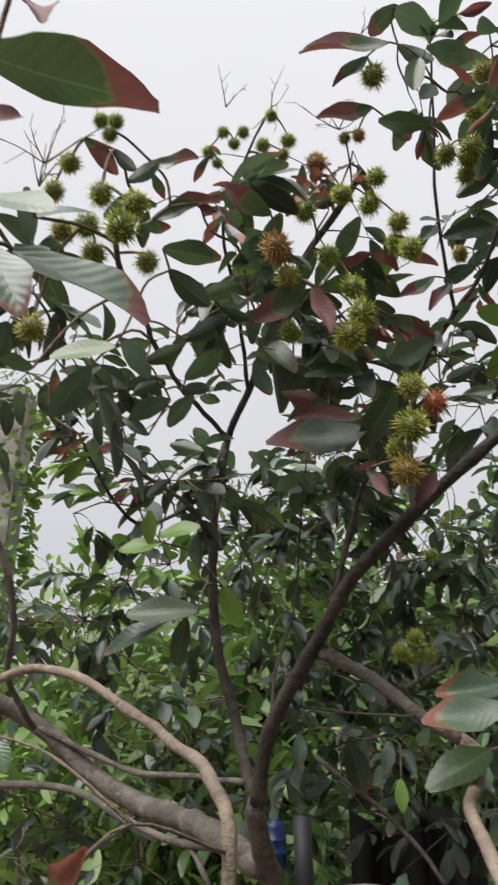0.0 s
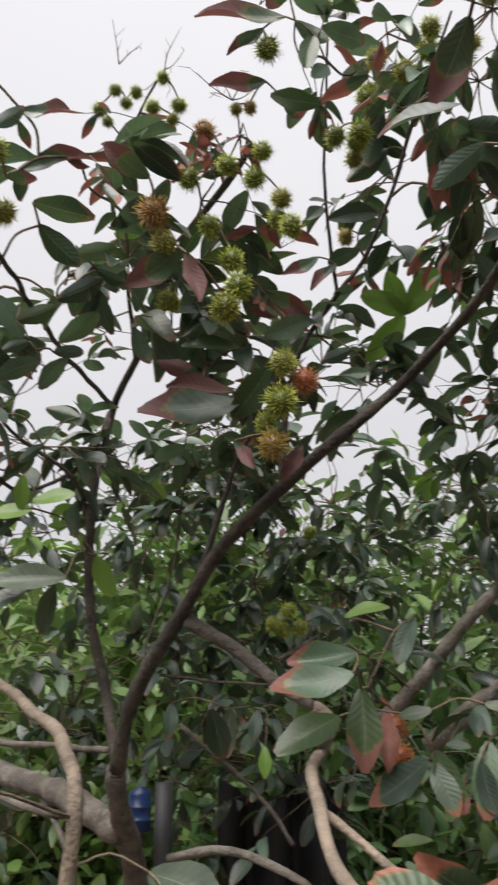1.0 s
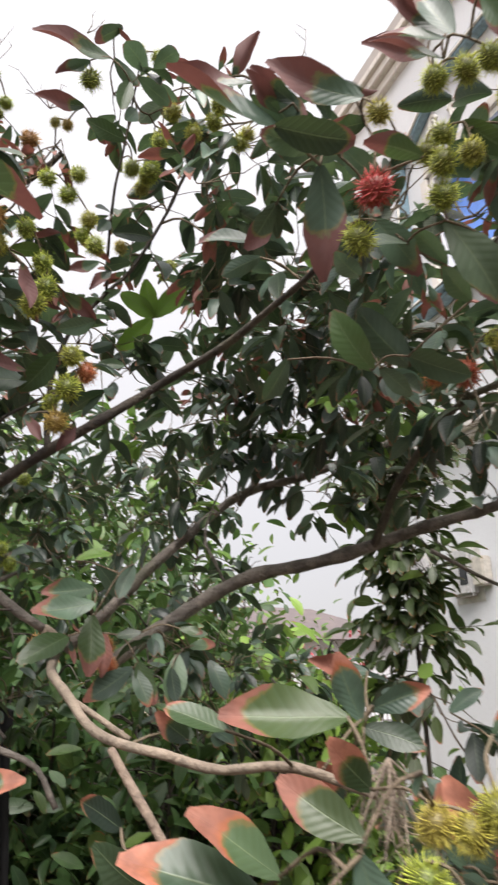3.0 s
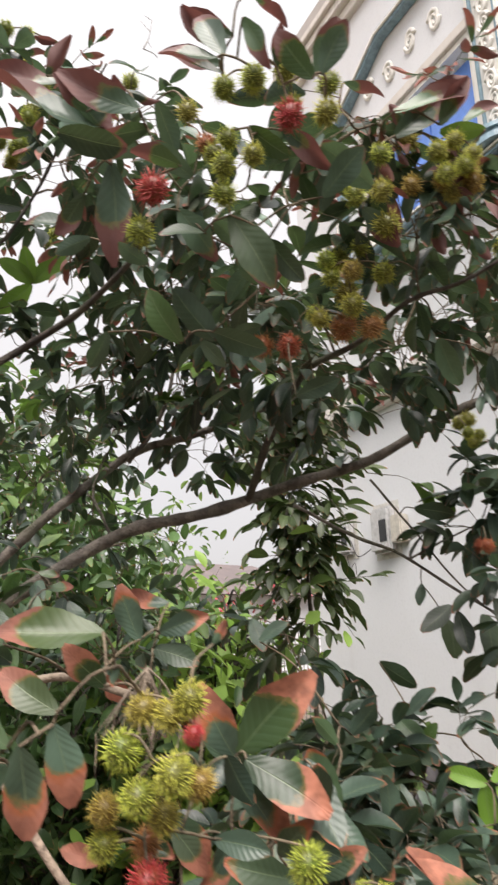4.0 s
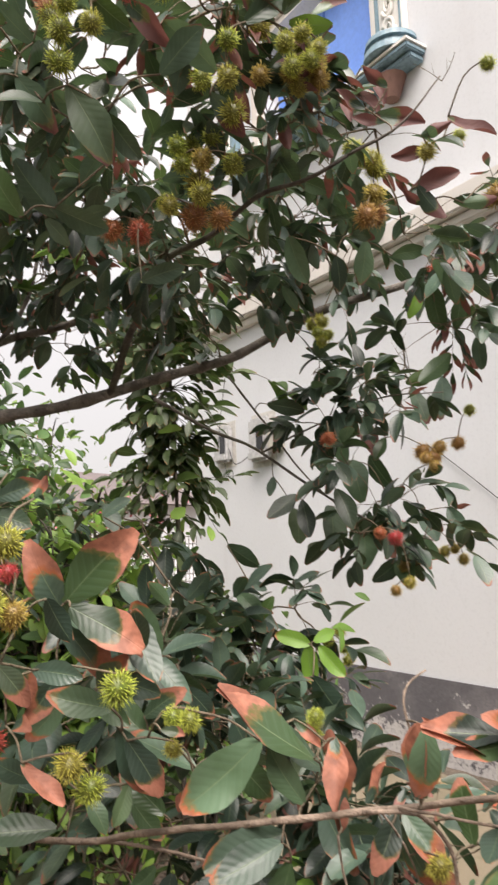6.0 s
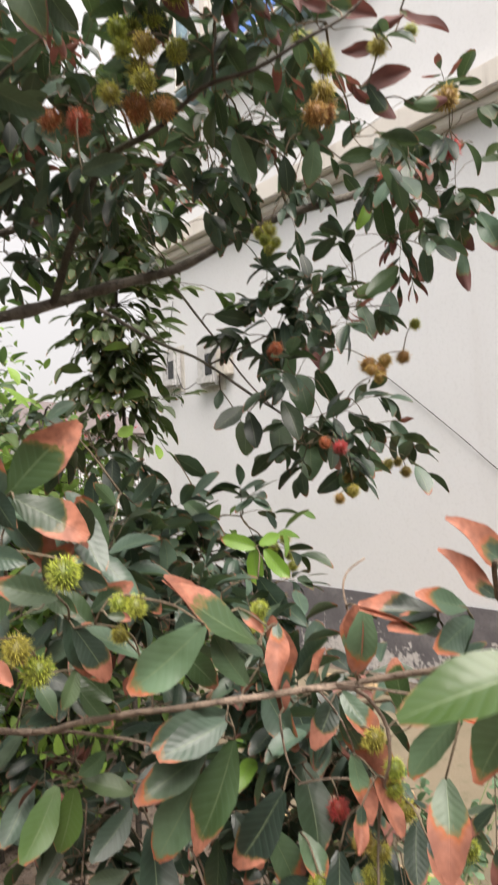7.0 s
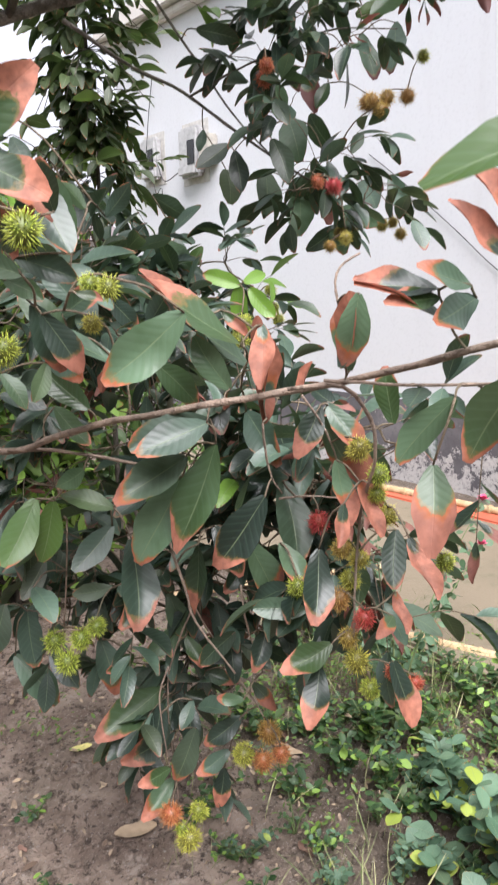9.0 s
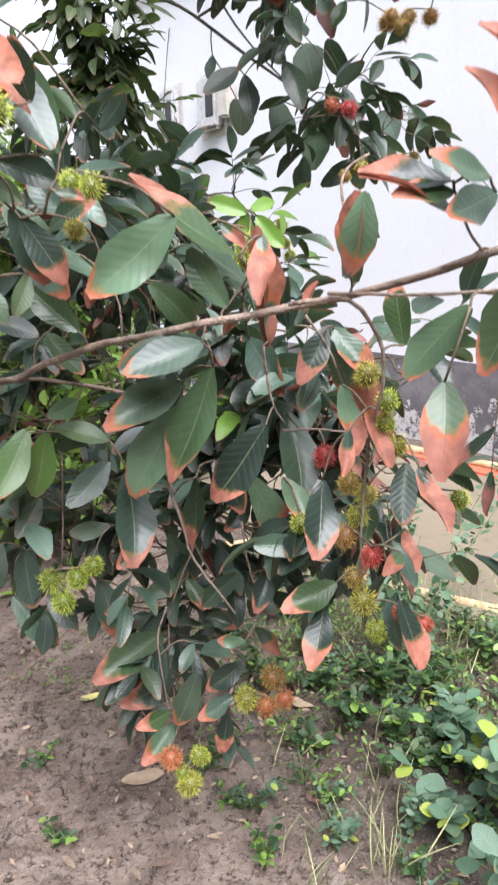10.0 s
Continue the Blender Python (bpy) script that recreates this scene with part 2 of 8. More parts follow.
def bm_mesh(name, bm, mat, smooth=False):
    me = bpy.data.meshes.new(name)
    bm.to_mesh(me)
    bm.free()
    for m in (mat if isinstance(mat, (list, tuple)) else [mat]):
        me.materials.append(m)
    if smooth:
        me.shade_smooth()
    return me


def box(bm, lo, hi, bevel=0.0, m=None):
    """Adds a box between two corners to bm, its edges bevelled, turned by m."""
    c = [(a + b) / 2 for a, b in zip(lo, hi)]
    s = [abs(b - a) for a, b in zip(lo, hi)]
    made = bmesh.ops.create_cube(bm, size=1, matrix=(m or Matrix()) @ Matrix.Translation(c) @ Matrix.Diagonal((*s, 1)))
    if bevel:
        edges = list({e for v in made["verts"] for e in v.link_edges})
        bmesh.ops.bevel(bm, geom=edges, offset=bevel, segments=2, affect="EDGES")
    return made


LEAF_RATIO = 0.44


def leaf_shape(rows, cols, fold, curl, wave, tip, seed, width=LEAF_RATIO, ovate=0.0):
    """A leaf blade of length 1 along +y, facing +z: vertices, faces and places across and along."""
    rng = np.random.RandomState(seed)
    vs, uv, fs = [], [], []
    ph = rng.rand() * 6
    for i in range(rows + 1):
        t = 1 - (1 - i / rows) ** 1.35      # rows lie closer towards the blunt tip
        body = np.sin(np.pi * min(1.0, 0.015 + 0.985 * t ** (1.12 - ovate))) ** 0.54
        half = width / 2 * max(body, 0.0) * (1 + 0.05 * np.sin(9 * t + ph) + 0.03 * np.sin(23 * t + 2 * ph))
        if i == rows:
            half = min(0.05, 0.12 * width)
        late = max(0.0, t - 0.4)
        roll = tip * late * 2.2
        bend = -curl * t ** 2 + 0.05 * tip * np.sin(5 * t + ph)
        twist = tip * late * (0.9 if seed % 2 else -0.9)
        for j in range(cols + 1):
            a = 2 * j / cols - 1
            # the margins roll in towards the dry end
            ang = roll * a * 1.1
            x = half * (np.sin(ang) / ang * a if abs(ang) > 1e-3 else a)
            z = half * (1 - np.cos(ang)) / max(abs(ang), 1e-3) * abs(a) if abs(ang) > 1e-3 else 0.0
            z += fold * abs(x) + wave * np.sin(7 * t + ph + (1.5 if a > 0 else 0)) * abs(a) ** 1.5
            x, z = x * np.cos(twist) - z * np.sin(twist), x * np.sin(twist) + z * np.cos(twist)
            y = t - 0.35 * curl * curl * t ** 2
            vs.append((x + 0.03 * np.sin(3 * t + ph) - 0.03 * np.sin(ph), y, z + bend))
            uv.append((0.5 + a / 2, t))
    w = cols + 1
    for i in range(rows):
        for j in range(cols):
            k = i * w + j
            fs.append((k, k + 1, k + w + 1, k + w))
    # base and tip lie on the y axis, one apart
    vs = np.array(vs)
    end = vs[-cols - 1:].mean(axis=0) - vs[:cols + 1].mean(axis=0)
    vs = vs - vs[:cols + 1].mean(axis=0)
    a = math.atan2(end[2], end[1])
    y, z = vs[:, 1] * math.cos(a) + vs[:, 2] * math.sin(a), vs[:, 2] * math.cos(a) - vs[:, 1] * math.sin(a)
    vs = np.stack([vs[:, 0], y, z], axis=1) / math.hypot(end[1], end[2])
    return vs, fs, uv


def leaf_mesh(name, mat, *args, **kw):
    vs, fs, uv = leaf_shape(*args, **kw)
    return mesh_from(name, vs, fs, mat, uv)


# rows, columns, fold along the rib, droop, wave of the margin, rolled tip
GREEN_LEAVES = [leaf_mesh("leaf", LEAF, 12, 6, f, c, w, 0.0, s) for s, (f, c, w) in enumerate(
    ((0.18, 0.10, 0.012), (0.30, 0.16, 0.010), (0.12, 0.05, 0.018), (0.22, 0.24, 0.014), (0.26, -0.06, 0.012)))]
DRY_LEAVES = [leaf_mesh("dry_leaf", LEAF, 12, 6, f, c, w, t, s, width=0.36) for s, (f, c, w, t) in enumerate(
    ((0.35, 0.16, 0.02, 0.7), (0.4, 0.05, 0.025, 1.0), (0.30, -0.10, 0.03, 0.6), (0.5, 0.22, 0.02, 0.85)))]
SEMI_LEAVES = [leaf_mesh("leaf", LEAF, 12, 6, f, c, w, t, s) for s, (f, c, w, t) in enumerate(
    ((0.22, 0.12, 0.022, 0.30), (0.32, 0.2, 0.026, 0.42), (0.15, 0.02, 0.03, 0.25), (0.28, 0.28, 0.02, 0.35)))]


def aligned(base, tip, turn, size=None):
    """The pose of a thing of length 1 along +y from base to tip, turned by degrees about that way from facing up."""
    b, t = Vector(base), Vector(tip)
    a = (t - b)
    long = size or a.length
    a.normalize()
    up = Vector((0, 0, 1)) - a * a.z
    if up.length < 0.05:
        up = Vector((1, 0, 0)) - a * a.x
    up.normalize()
    side = a.cross(up)
    n = up * math.cos(radians(turn)) + side * math.sin(radians(turn))
    x = a.cross(n)
    return Matrix((x, a, n)).transposed().to_4x4(), b, long


def tube(points, r0, r1, sides=8, wobble=0.0, rng=None, power=1.0):
    """A tapered tube along a smooth line through points: vertices, faces."""
    P = [np.array(p, float) for p in points]
    P = [2 * P[0] - P[1]] + P + [2 * P[-1] - P[-2]]
    line = []
    for i in range(1, len(P) - 2):
        n = max(3, int(np.linalg.norm(P[i + 1] - P[i]) / max(0.025, r0 * 1.2)))
        n = min(n, 9)
        for k in range(n):
            t = k / n
            line.append(0.5 * (2 * P[i] + (P[i + 1] - P[i - 1]) * t + (2 * P[i - 1] - 5 * P[i] + 4 * P[i + 1] - P[i + 2]) * t * t
                               + (3 * P[i] - P[i - 1] - 3 * P[i + 1] + P[i + 2]) * t ** 3))
    line.append(P[-2])
    vs, fs = [], []
    N = len(line)
    ref = np.array([0.31, 0.17, 0.93])
    if rng is not None:       # wood winds a little
        ph = rng.uniform(0, 6.3, 6)
        way = np.cumsum([0.0] + [np.linalg.norm(b - a) for a, b in zip(line, line[1:])])
        amp = 0.4 * (r0 + r1) / 2
        line = [c + amp * np.array([math.sin(s / (5 * r0) + ph[j]) * math.sin(s / (13 * r0) + ph[j + 3]) for j in range(3)]) if 0 < i < N - 1 else c
                for i, (c, s) in enumerate(zip(line, way))]
    for i, c in enumerate(line):
        d = line[min(i + 1, N - 1)] - line[max(i - 1, 0)]
        d = d / (np.linalg.norm(d) + 1e-9)
        u = np.cross(d, ref)
        u /= np.linalg.norm(u) + 1e-9
        v = np.cross(d, u)
        r = r0 + (r1 - r0) * (i / (N - 1)) ** power
        if rng is not None:
            r *= 1 + wobble * rng.uniform(-1, 1) + (wobble * 2 if rng.rand() < 0.08 else 0)
        for k in range(sides):
            a = 2 * np.pi * k / sides
            vs.append(c + (u * np.cos(a) + v * np.sin(a)) * r)
    for i in range(N - 1):
        for k in range(sides):
            a, b = i * sides + k, i * sides + (k + 1) % sides
            fs.append((a, b, b + sides, a + sides))
    fs.append(tuple(range(sides))[::-1])
    fs.append(tuple((N - 1) * sides + k for k in range(sides)))
    return vs, fs, line


class Heap:
    """Many small pieces joined into one mesh."""

    def __init__(self):
        self.v, self.f, self.uv, self.n = [], [], [], 0

    def add(self, vs, fs, uv=None):
        self.v.append(np.asarray(vs, float))
        self.f.extend([tuple(i + self.n for i in f) for f in fs])
        self.uv.append(np.asarray(uv if uv is not None else np.zeros((len(vs), 2)), float))
        self.n += len(vs)

    def leaf(self, shape, base, tip, turn):
        vs, fs, uv = shape
        m, b, long = aligned(base, tip, turn)
        self.add(np.asarray(vs) @ (np.array(m.to_3x3()).T * long) + np.array(b), fs, uv)

    def mesh(self, name, mat):
        return mesh_from(name, np.concatenate(self.v), self.f, mat, np.concatenate(self.uv))


# ---- the rambutan tree ----
rng = np.random.RandomState(5)
tree = thing("rambutan_tree", "fruiting rambutan tree with burnt leaf tips and spiny green fruits", "tree", (0, 2.5, 0))
tree_inv = Matrix.Translation((0, -2.5, 0))
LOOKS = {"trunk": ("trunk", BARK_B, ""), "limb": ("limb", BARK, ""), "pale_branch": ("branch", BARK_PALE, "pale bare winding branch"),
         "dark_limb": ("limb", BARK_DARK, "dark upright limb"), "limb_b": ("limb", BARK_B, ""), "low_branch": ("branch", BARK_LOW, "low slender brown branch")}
WAYS = []          # points on wood to which twigs can hold


def limb(kind, r0, r1, points):
    name, mat, label = LOOKS[kind]
    vs, fs, line = tube([(x, y - 2.5, z) for x, y, z in points], r0, r1, 10, 0.09, rng)
    part(name, mesh_from(name, vs, fs, mat), tree, label)
    WAYS.extend([(p[0], p[1] + 2.5, p[2]) for p in line])


HOLD = []          # ends of stalks that want a twig


def leaves(rows):
    for bx, by, bz, tx, ty, tz, turn, burn in rows:
        m, b, long = aligned((bx, by, bz), (tx, ty, tz), turn)
        me = random.choice(DRY_LEAVES if burn > 0.55 else SEMI_LEAVES if burn > 0.12 else GREEN_LEAVES)
        ob = part("leaf", me, tree)
        ob.matrix_local = tree_inv @ Matrix.Translation(b) @ m @ Matrix.Diagonal((long, long, long, 1))
        # burnt parts are salmon low down; in the crown darkened to maroon as if backlit
        ob.color = (max(burn, 0.0) * (0.8 if bz > 1.9 else 1.0), -0.8 * burn if burn < 0 else random.choice((0.0, 0.0, 0.05, 0.12)), min(1.0, max(0.0, (bz - 1.45) / 0.35)), 1)
        HOLD.append((bx, by, bz, 0.0014))


def fruit_mesh(seed):
    r = np.random.RandomState(seed)
    bm = bmesh.new()
    bmesh.ops.create_icosphere(bm, subdivisions=2, radius=0.355)
    vs = [tuple(v.co * Vector((1, 1, 1.08))) for v in bm.verts]
    fs = [tuple(v.index for v in f.verts) for f in bm.faces]
    bm.free()
    uv = [(0.5, 0.0)] * len(vs)
    N = 210
    for i in range(N):
        z = 1 - 2 * (i + 0.5) / N
        a = i * 2.39996 + r.uniform(-0.12, 0.12)
        q = math.sqrt(1 - z * z)
        d = np.array((q * math.cos(a), q * math.sin(a), z * 1.08))
        d /= np.linalg.norm(d)
        bend = r.uniform(-0.3, 0.3, 3) + np.array((0, 0, -0.05))
        s = np.cross(d, (0.3, 0.5, 0.81))
        s /= np.linalg.norm(s)
        w = np.cross(d, s)
        k = len(vs)
        long = r.uniform(0.18, 0.26)
        for h, rad, t in ((0.325, 0.023, 0.1), (0.325 + long * 0.6, 0.012, 0.6)):
            c = d * h + bend * t * t * 0.3
            for j in range(3):
                g = 2.0944 * j
                vs.append(tuple(c + (s * math.cos(g) + w * math.sin(g)) * rad))
                uv.append((0.5, t))
        vs.append(tuple(d * (0.335 + long) + bend * 0.42))
        uv.append((0.5, 1.0))
        for j in range(3):
            j2 = (j + 1) % 3
            fs.append((k + j, k + j2, k + 3 + j2, k + 3 + j))
            fs.append((k + 3 + j, k + 3 + j2, k + 6))
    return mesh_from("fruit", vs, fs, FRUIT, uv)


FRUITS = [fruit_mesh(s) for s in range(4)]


def fruits(rows):
    for x, y, z, wide, ripe in rows:
        ob = part("fruit", random.choice(FRUITS), tree, "red ripe spiny fruit" if ripe > 0.85 else "orange half-ripe spiny fruit" if ripe > 0.6 else "")
        m = Euler([random.uniform(-0.7, 0.7) for _ in range(2)] + [random.uniform(0, 6.3)]).to_matrix().to_4x4()
        ob.matrix_local = tree_inv @ Matrix.Translation((x, y, z)) @ m @ Matrix.Diagonal((wide, wide, wide * 1.06, 1))
        ob.color = (min(1, max(0, ripe + random.uniform(-0.06, 0.06))), 0, 0, 1)
        HOLD.append((x, y, z + wide * 0.4, 0.0013))


LEAFLET = [leaf_shape(7, 2, f, c, 0.0, 0.0, s, width=w) for s, (f, c, w) in enumerate(((0.35, 0.15, 0.44), (0.6, 0.3, 0.42), (0.2, 0.1, 0.46), (0.8, 0.2, 0.42), (0.45, 0.4, 0.4)))]
LEAFLET_DRY = [leaf_shape(5, 2, f, c, 0.0, t, s, width=0.33) for s, (f, c, t) in enumerate(((0.4, 0.15, 0.6), (0.4, -0.08, 0.8)))]
SMALL = [leaf_shape(3, 2, f, c, 0.0, 0.0, s) for s, (f, c) in enumerate(((0.2, 0.1), (0.3, 0.2), (0.1, 0.0)))]


def spray(heap, wood, rng, at, way, long, n, size, shapes, droop=0.5, r=0.0016):
    """A leafy twig: a stalk and n leaflets in pairs along it."""
    at, way = np.array(at), np.array(way, float)
    way /= np.linalg.norm(way) + 1e-9
    end = at + way * long + np.array((0, 0, -droop * long * 0.4))
    mid = at + way * long * 0.5
    if wood is not None:
        vs, fs, _ = tube([at, mid, end], r, r * 0.6, 4)
        wood.add(vs, fs)
    for i in range(n):
        t = 0.25 + 0.75 * (i + 1) / n
        p = at * (1 - t) ** 2 + mid * 2 * t * (1 - t) + end * t * t
        side = np.cross(way, (0, 0, 1))
        side /= np.linalg.norm(side) + 1e-9
        s = 1 if i % 2 else -1
        d = way * rng.uniform(0.3, 0.9) + side * s * rng.uniform(0.3, 1.0) + np.array((0, 0, rng.uniform(-1.0, 0.25) - droop * 0.4))
        if i == n - 1:
            d = way + np.array((0, 0, -droop * 0.6))
        d /= np.linalg.norm(d)
        L = size * rng.uniform(0.7, 1.2)
        heap.leaf(shapes[rng.randint(len(shapes))], p, p + d * L, rng.uniform(-50, 50))


FOLIAGE, FOLIAGE_DRY, FOLIAGE_YOUNG, TWIGS = Heap(), Heap(), Heap(), Heap()


CLUMPS = []


def clump(x, y, z, radius, sprays, size=0.09, dry=0.1, young=0.0):
    """A bough end: sprays of leaves round a place."""
    c = np.array((x, y, z))
    CLUMPS.append(c)
    rng = np.random.RandomState(int(1000 * (7 * abs(x) + 13 * abs(y) + 29 * abs(z))) % 99991)
    for _ in range(sprays):
        g = rng.normal(0, 0.5, 3) * radius * np.array((1, 1, 0.8))
        p = c + g
        way = g + rng.normal(0, 0.35, 3) * radius
        k = rng.rand()
        heap, shapes = (FOLIAGE_DRY, LEAFLET_DRY) if k < dry else (FOLIAGE_YOUNG, LEAFLET) if k < dry + young else (FOLIAGE, LEAFLET)
        vs, fs, _ = tube([c, c * 0.4 + p * 0.6 + rng.normal(0, 0.05, 3) * radius, p], 0.0016, 0.001, 4)
        TWIGS.add(vs, fs)
        spray(heap, TWIGS, rng, p, way, size * rng.uniform(0.7, 1.4), rng.randint(3, 7), size * (0.75 if heap is FOLIAGE_DRY else 1.0), shapes, 0.5, 0.001)


def join_clumps():
    """Twigs that lead from wood, or from the next bough end, to every bough end."""
    nodes = np.array(WAYS)
    left = list(range(len(CLUMPS)))
    while left:
        near = [(float(np.linalg.norm(nodes - CLUMPS[i], axis=1).min()), i) for i in left]
        d, i = min(near)
        left.remove(i)
        c = CLUMPS[i]
        w = nodes[int(np.linalg.norm(nodes - c, axis=1).argmin())]
        bow = rng.uniform(-1, 1, 3) * d * 0.14
        vs, fs, line = tube([w, w * 0.65 + c * 0.35 + bow + np.array((0, 0, 0.1 * d)), w * 0.3 + c * 0.7 - bow * 0.5, c], min(0.005, 0.002 + 0.004 * d), 0.0016, 5)
        TWIGS.add(vs, fs)
        nodes = np.concatenate([nodes, np.array(line)])
    WAYS.extend([tuple(n) for n in nodes[len(WAYS):]])


# limbs and branches: radii at both ends and the way
limb("trunk", 0.0292, 0.0156, [(0.237, 1.777, 1.253), (0.212, 1.504, 1.43), (0.183, 1.324, 1.529), (0.169, 1.259, 1.595)])
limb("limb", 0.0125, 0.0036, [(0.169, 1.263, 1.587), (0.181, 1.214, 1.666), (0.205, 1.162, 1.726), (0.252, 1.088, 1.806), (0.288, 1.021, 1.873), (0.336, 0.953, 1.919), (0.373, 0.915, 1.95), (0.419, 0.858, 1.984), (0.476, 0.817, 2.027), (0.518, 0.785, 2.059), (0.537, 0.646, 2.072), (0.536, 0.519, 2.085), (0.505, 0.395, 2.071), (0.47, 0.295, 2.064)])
limb("limb_b", 0.0111, 0.0072, [(0.259, 1.093, 1.797), (0.316, 1.085, 1.761), (0.358, 1.068, 1.724), (0.394, 1.038, 1.691), (0.434, 1.026, 1.668)])
limb("pale_branch", 0.0085, 0.0043, [(0.43, 1.025, 1.669), (0.449, 1.02, 1.656), (0.459, 1.028, 1.638), (0.454, 1.016, 1.641), (0.409, 0.928, 1.606), (0.373, 0.833, 1.586), (0.355, 0.729, 1.553), (0.341, 0.632, 1.521), (0.342, 0.553, 1.507), (0.344, 0.48, 1.504), (0.358, 0.472, 1.499), (0.374, 0.421, 1.492), (0.401, 0.343, 1.495), (0.43, 0.272, 1.476)])
limb("pale_branch", 0.0051, 0.0034, [(0.366, 0.759, 1.555), (0.389, 0.72, 1.534), (0.415, 0.683, 1.506)])
limb("limb_b", 0.0240, 0.0208, [(0.187, 1.382, 1.501), (0.122, 1.48, 1.533), (0.031, 1.636, 1.561), (-0.065, 1.792, 1.59), (-0.196, 1.879, 1.649), (-0.315, 1.9, 1.731), (-0.425, 1.871, 1.8), (-0.543, 1.793, 1.855)])
limb("pale_branch", 0.0085, 0.0085, [(-0.344, 1.433, 1.781), (-0.296, 1.42, 1.804), (-0.233, 1.389, 1.817), (-0.154, 1.363, 1.796), (-0.021, 1.283, 1.722), (0.073, 1.092, 1.65), (0.113, 0.946, 1.605), (0.123, 0.909, 1.566), (0.123, 0.918, 1.501), (0.121, 0.97, 1.391), (0.116, 1.077, 1.217)])
limb("limb_b", 0.0091, 0.0072, [(-0.506, 1.953, 1.634), (-0.276, 1.896, 1.62), (-0.165, 1.795, 1.591), (-0.014, 1.652, 1.53), (0.122, 1.491, 1.51), (0.196, 1.381, 1.5)])
limb("limb_b", 0.0072, 0.0059, [(-0.343, 1.889, 1.756), (-0.21, 1.857, 1.697), (-0.065, 1.765, 1.646), (0.04, 1.654, 1.638), (0.151, 1.435, 1.624)])
limb("limb_b", 0.0056, 0.0048, [(-0.065, 1.803, 1.567), (-0.158, 1.729, 1.497), (-0.194, 1.697, 1.45)])
limb("limb_b", 0.0048, 0.0056, [(-0.023, 1.737, 1.585), (0.046, 1.598, 1.523), (0.092, 1.517, 1.457)])
limb("limb_b", 0.0084, 0.0072, [(-0.394, 1.543, 2.133), (-0.362, 1.585, 2.042), (-0.352, 1.628, 1.952), (-0.375, 1.735, 1.847), (-0.335, 1.859, 1.748)])
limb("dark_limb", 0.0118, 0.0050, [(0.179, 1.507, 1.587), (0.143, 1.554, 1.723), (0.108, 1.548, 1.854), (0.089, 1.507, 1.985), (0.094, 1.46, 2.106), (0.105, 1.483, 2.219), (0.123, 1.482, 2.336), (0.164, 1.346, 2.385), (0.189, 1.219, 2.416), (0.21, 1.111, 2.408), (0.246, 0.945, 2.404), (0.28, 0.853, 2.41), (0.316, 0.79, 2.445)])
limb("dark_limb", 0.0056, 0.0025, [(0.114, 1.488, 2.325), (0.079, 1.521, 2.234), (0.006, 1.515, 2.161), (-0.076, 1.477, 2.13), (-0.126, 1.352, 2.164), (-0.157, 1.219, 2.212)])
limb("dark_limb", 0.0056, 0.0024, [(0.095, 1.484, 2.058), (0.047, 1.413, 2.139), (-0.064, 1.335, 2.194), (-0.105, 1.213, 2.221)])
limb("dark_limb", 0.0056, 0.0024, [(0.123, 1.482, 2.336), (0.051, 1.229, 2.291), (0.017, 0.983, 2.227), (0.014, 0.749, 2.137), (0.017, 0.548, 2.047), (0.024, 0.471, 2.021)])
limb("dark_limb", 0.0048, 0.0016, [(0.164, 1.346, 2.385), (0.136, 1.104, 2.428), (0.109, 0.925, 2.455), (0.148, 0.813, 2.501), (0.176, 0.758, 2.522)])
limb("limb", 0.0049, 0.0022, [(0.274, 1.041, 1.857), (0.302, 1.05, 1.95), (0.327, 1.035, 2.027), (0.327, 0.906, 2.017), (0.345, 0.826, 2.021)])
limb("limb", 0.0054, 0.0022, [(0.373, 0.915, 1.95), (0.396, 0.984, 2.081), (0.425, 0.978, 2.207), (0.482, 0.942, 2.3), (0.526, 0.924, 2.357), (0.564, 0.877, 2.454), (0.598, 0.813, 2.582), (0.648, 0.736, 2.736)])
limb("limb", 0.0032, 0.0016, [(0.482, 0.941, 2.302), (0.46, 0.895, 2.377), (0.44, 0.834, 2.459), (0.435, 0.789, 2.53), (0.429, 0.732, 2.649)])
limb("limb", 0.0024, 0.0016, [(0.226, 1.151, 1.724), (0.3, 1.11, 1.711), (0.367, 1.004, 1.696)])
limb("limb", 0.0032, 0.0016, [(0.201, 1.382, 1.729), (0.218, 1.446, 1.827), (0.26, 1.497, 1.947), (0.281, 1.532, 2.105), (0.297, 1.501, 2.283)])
limb("limb", 0.0040, 0.0032, [(0.27, 1.302, 1.66), (0.361, 1.227, 1.578), (0.407, 1.194, 1.527), (0.425, 1.156, 1.49)])
limb("limb_b", 0.0060, 0.0045, [(0.243, 1.106, 1.484), (0.296, 1.059, 1.497), (0.359, 1.017, 1.486), (0.41, 0.967, 1.455), (0.434, 0.943, 1.398)])
limb("limb_b", 0.0165, 0.0097, [(0.727, 1.617, 1.666), (0.827, 1.55, 1.779), (0.96, 1.502, 1.915), (1.149, 1.449, 2.078), (1.207, 1.228, 2.103), (1.32, 1.112, 2.153), (1.41, 1.018, 2.195)])
limb("limb_b", 0.0075, 0.0030, [(1.097, 1.349, 2.038), (1.169, 1.309, 2.158), (1.181, 1.242, 2.298), (1.184, 1.212, 2.54)])
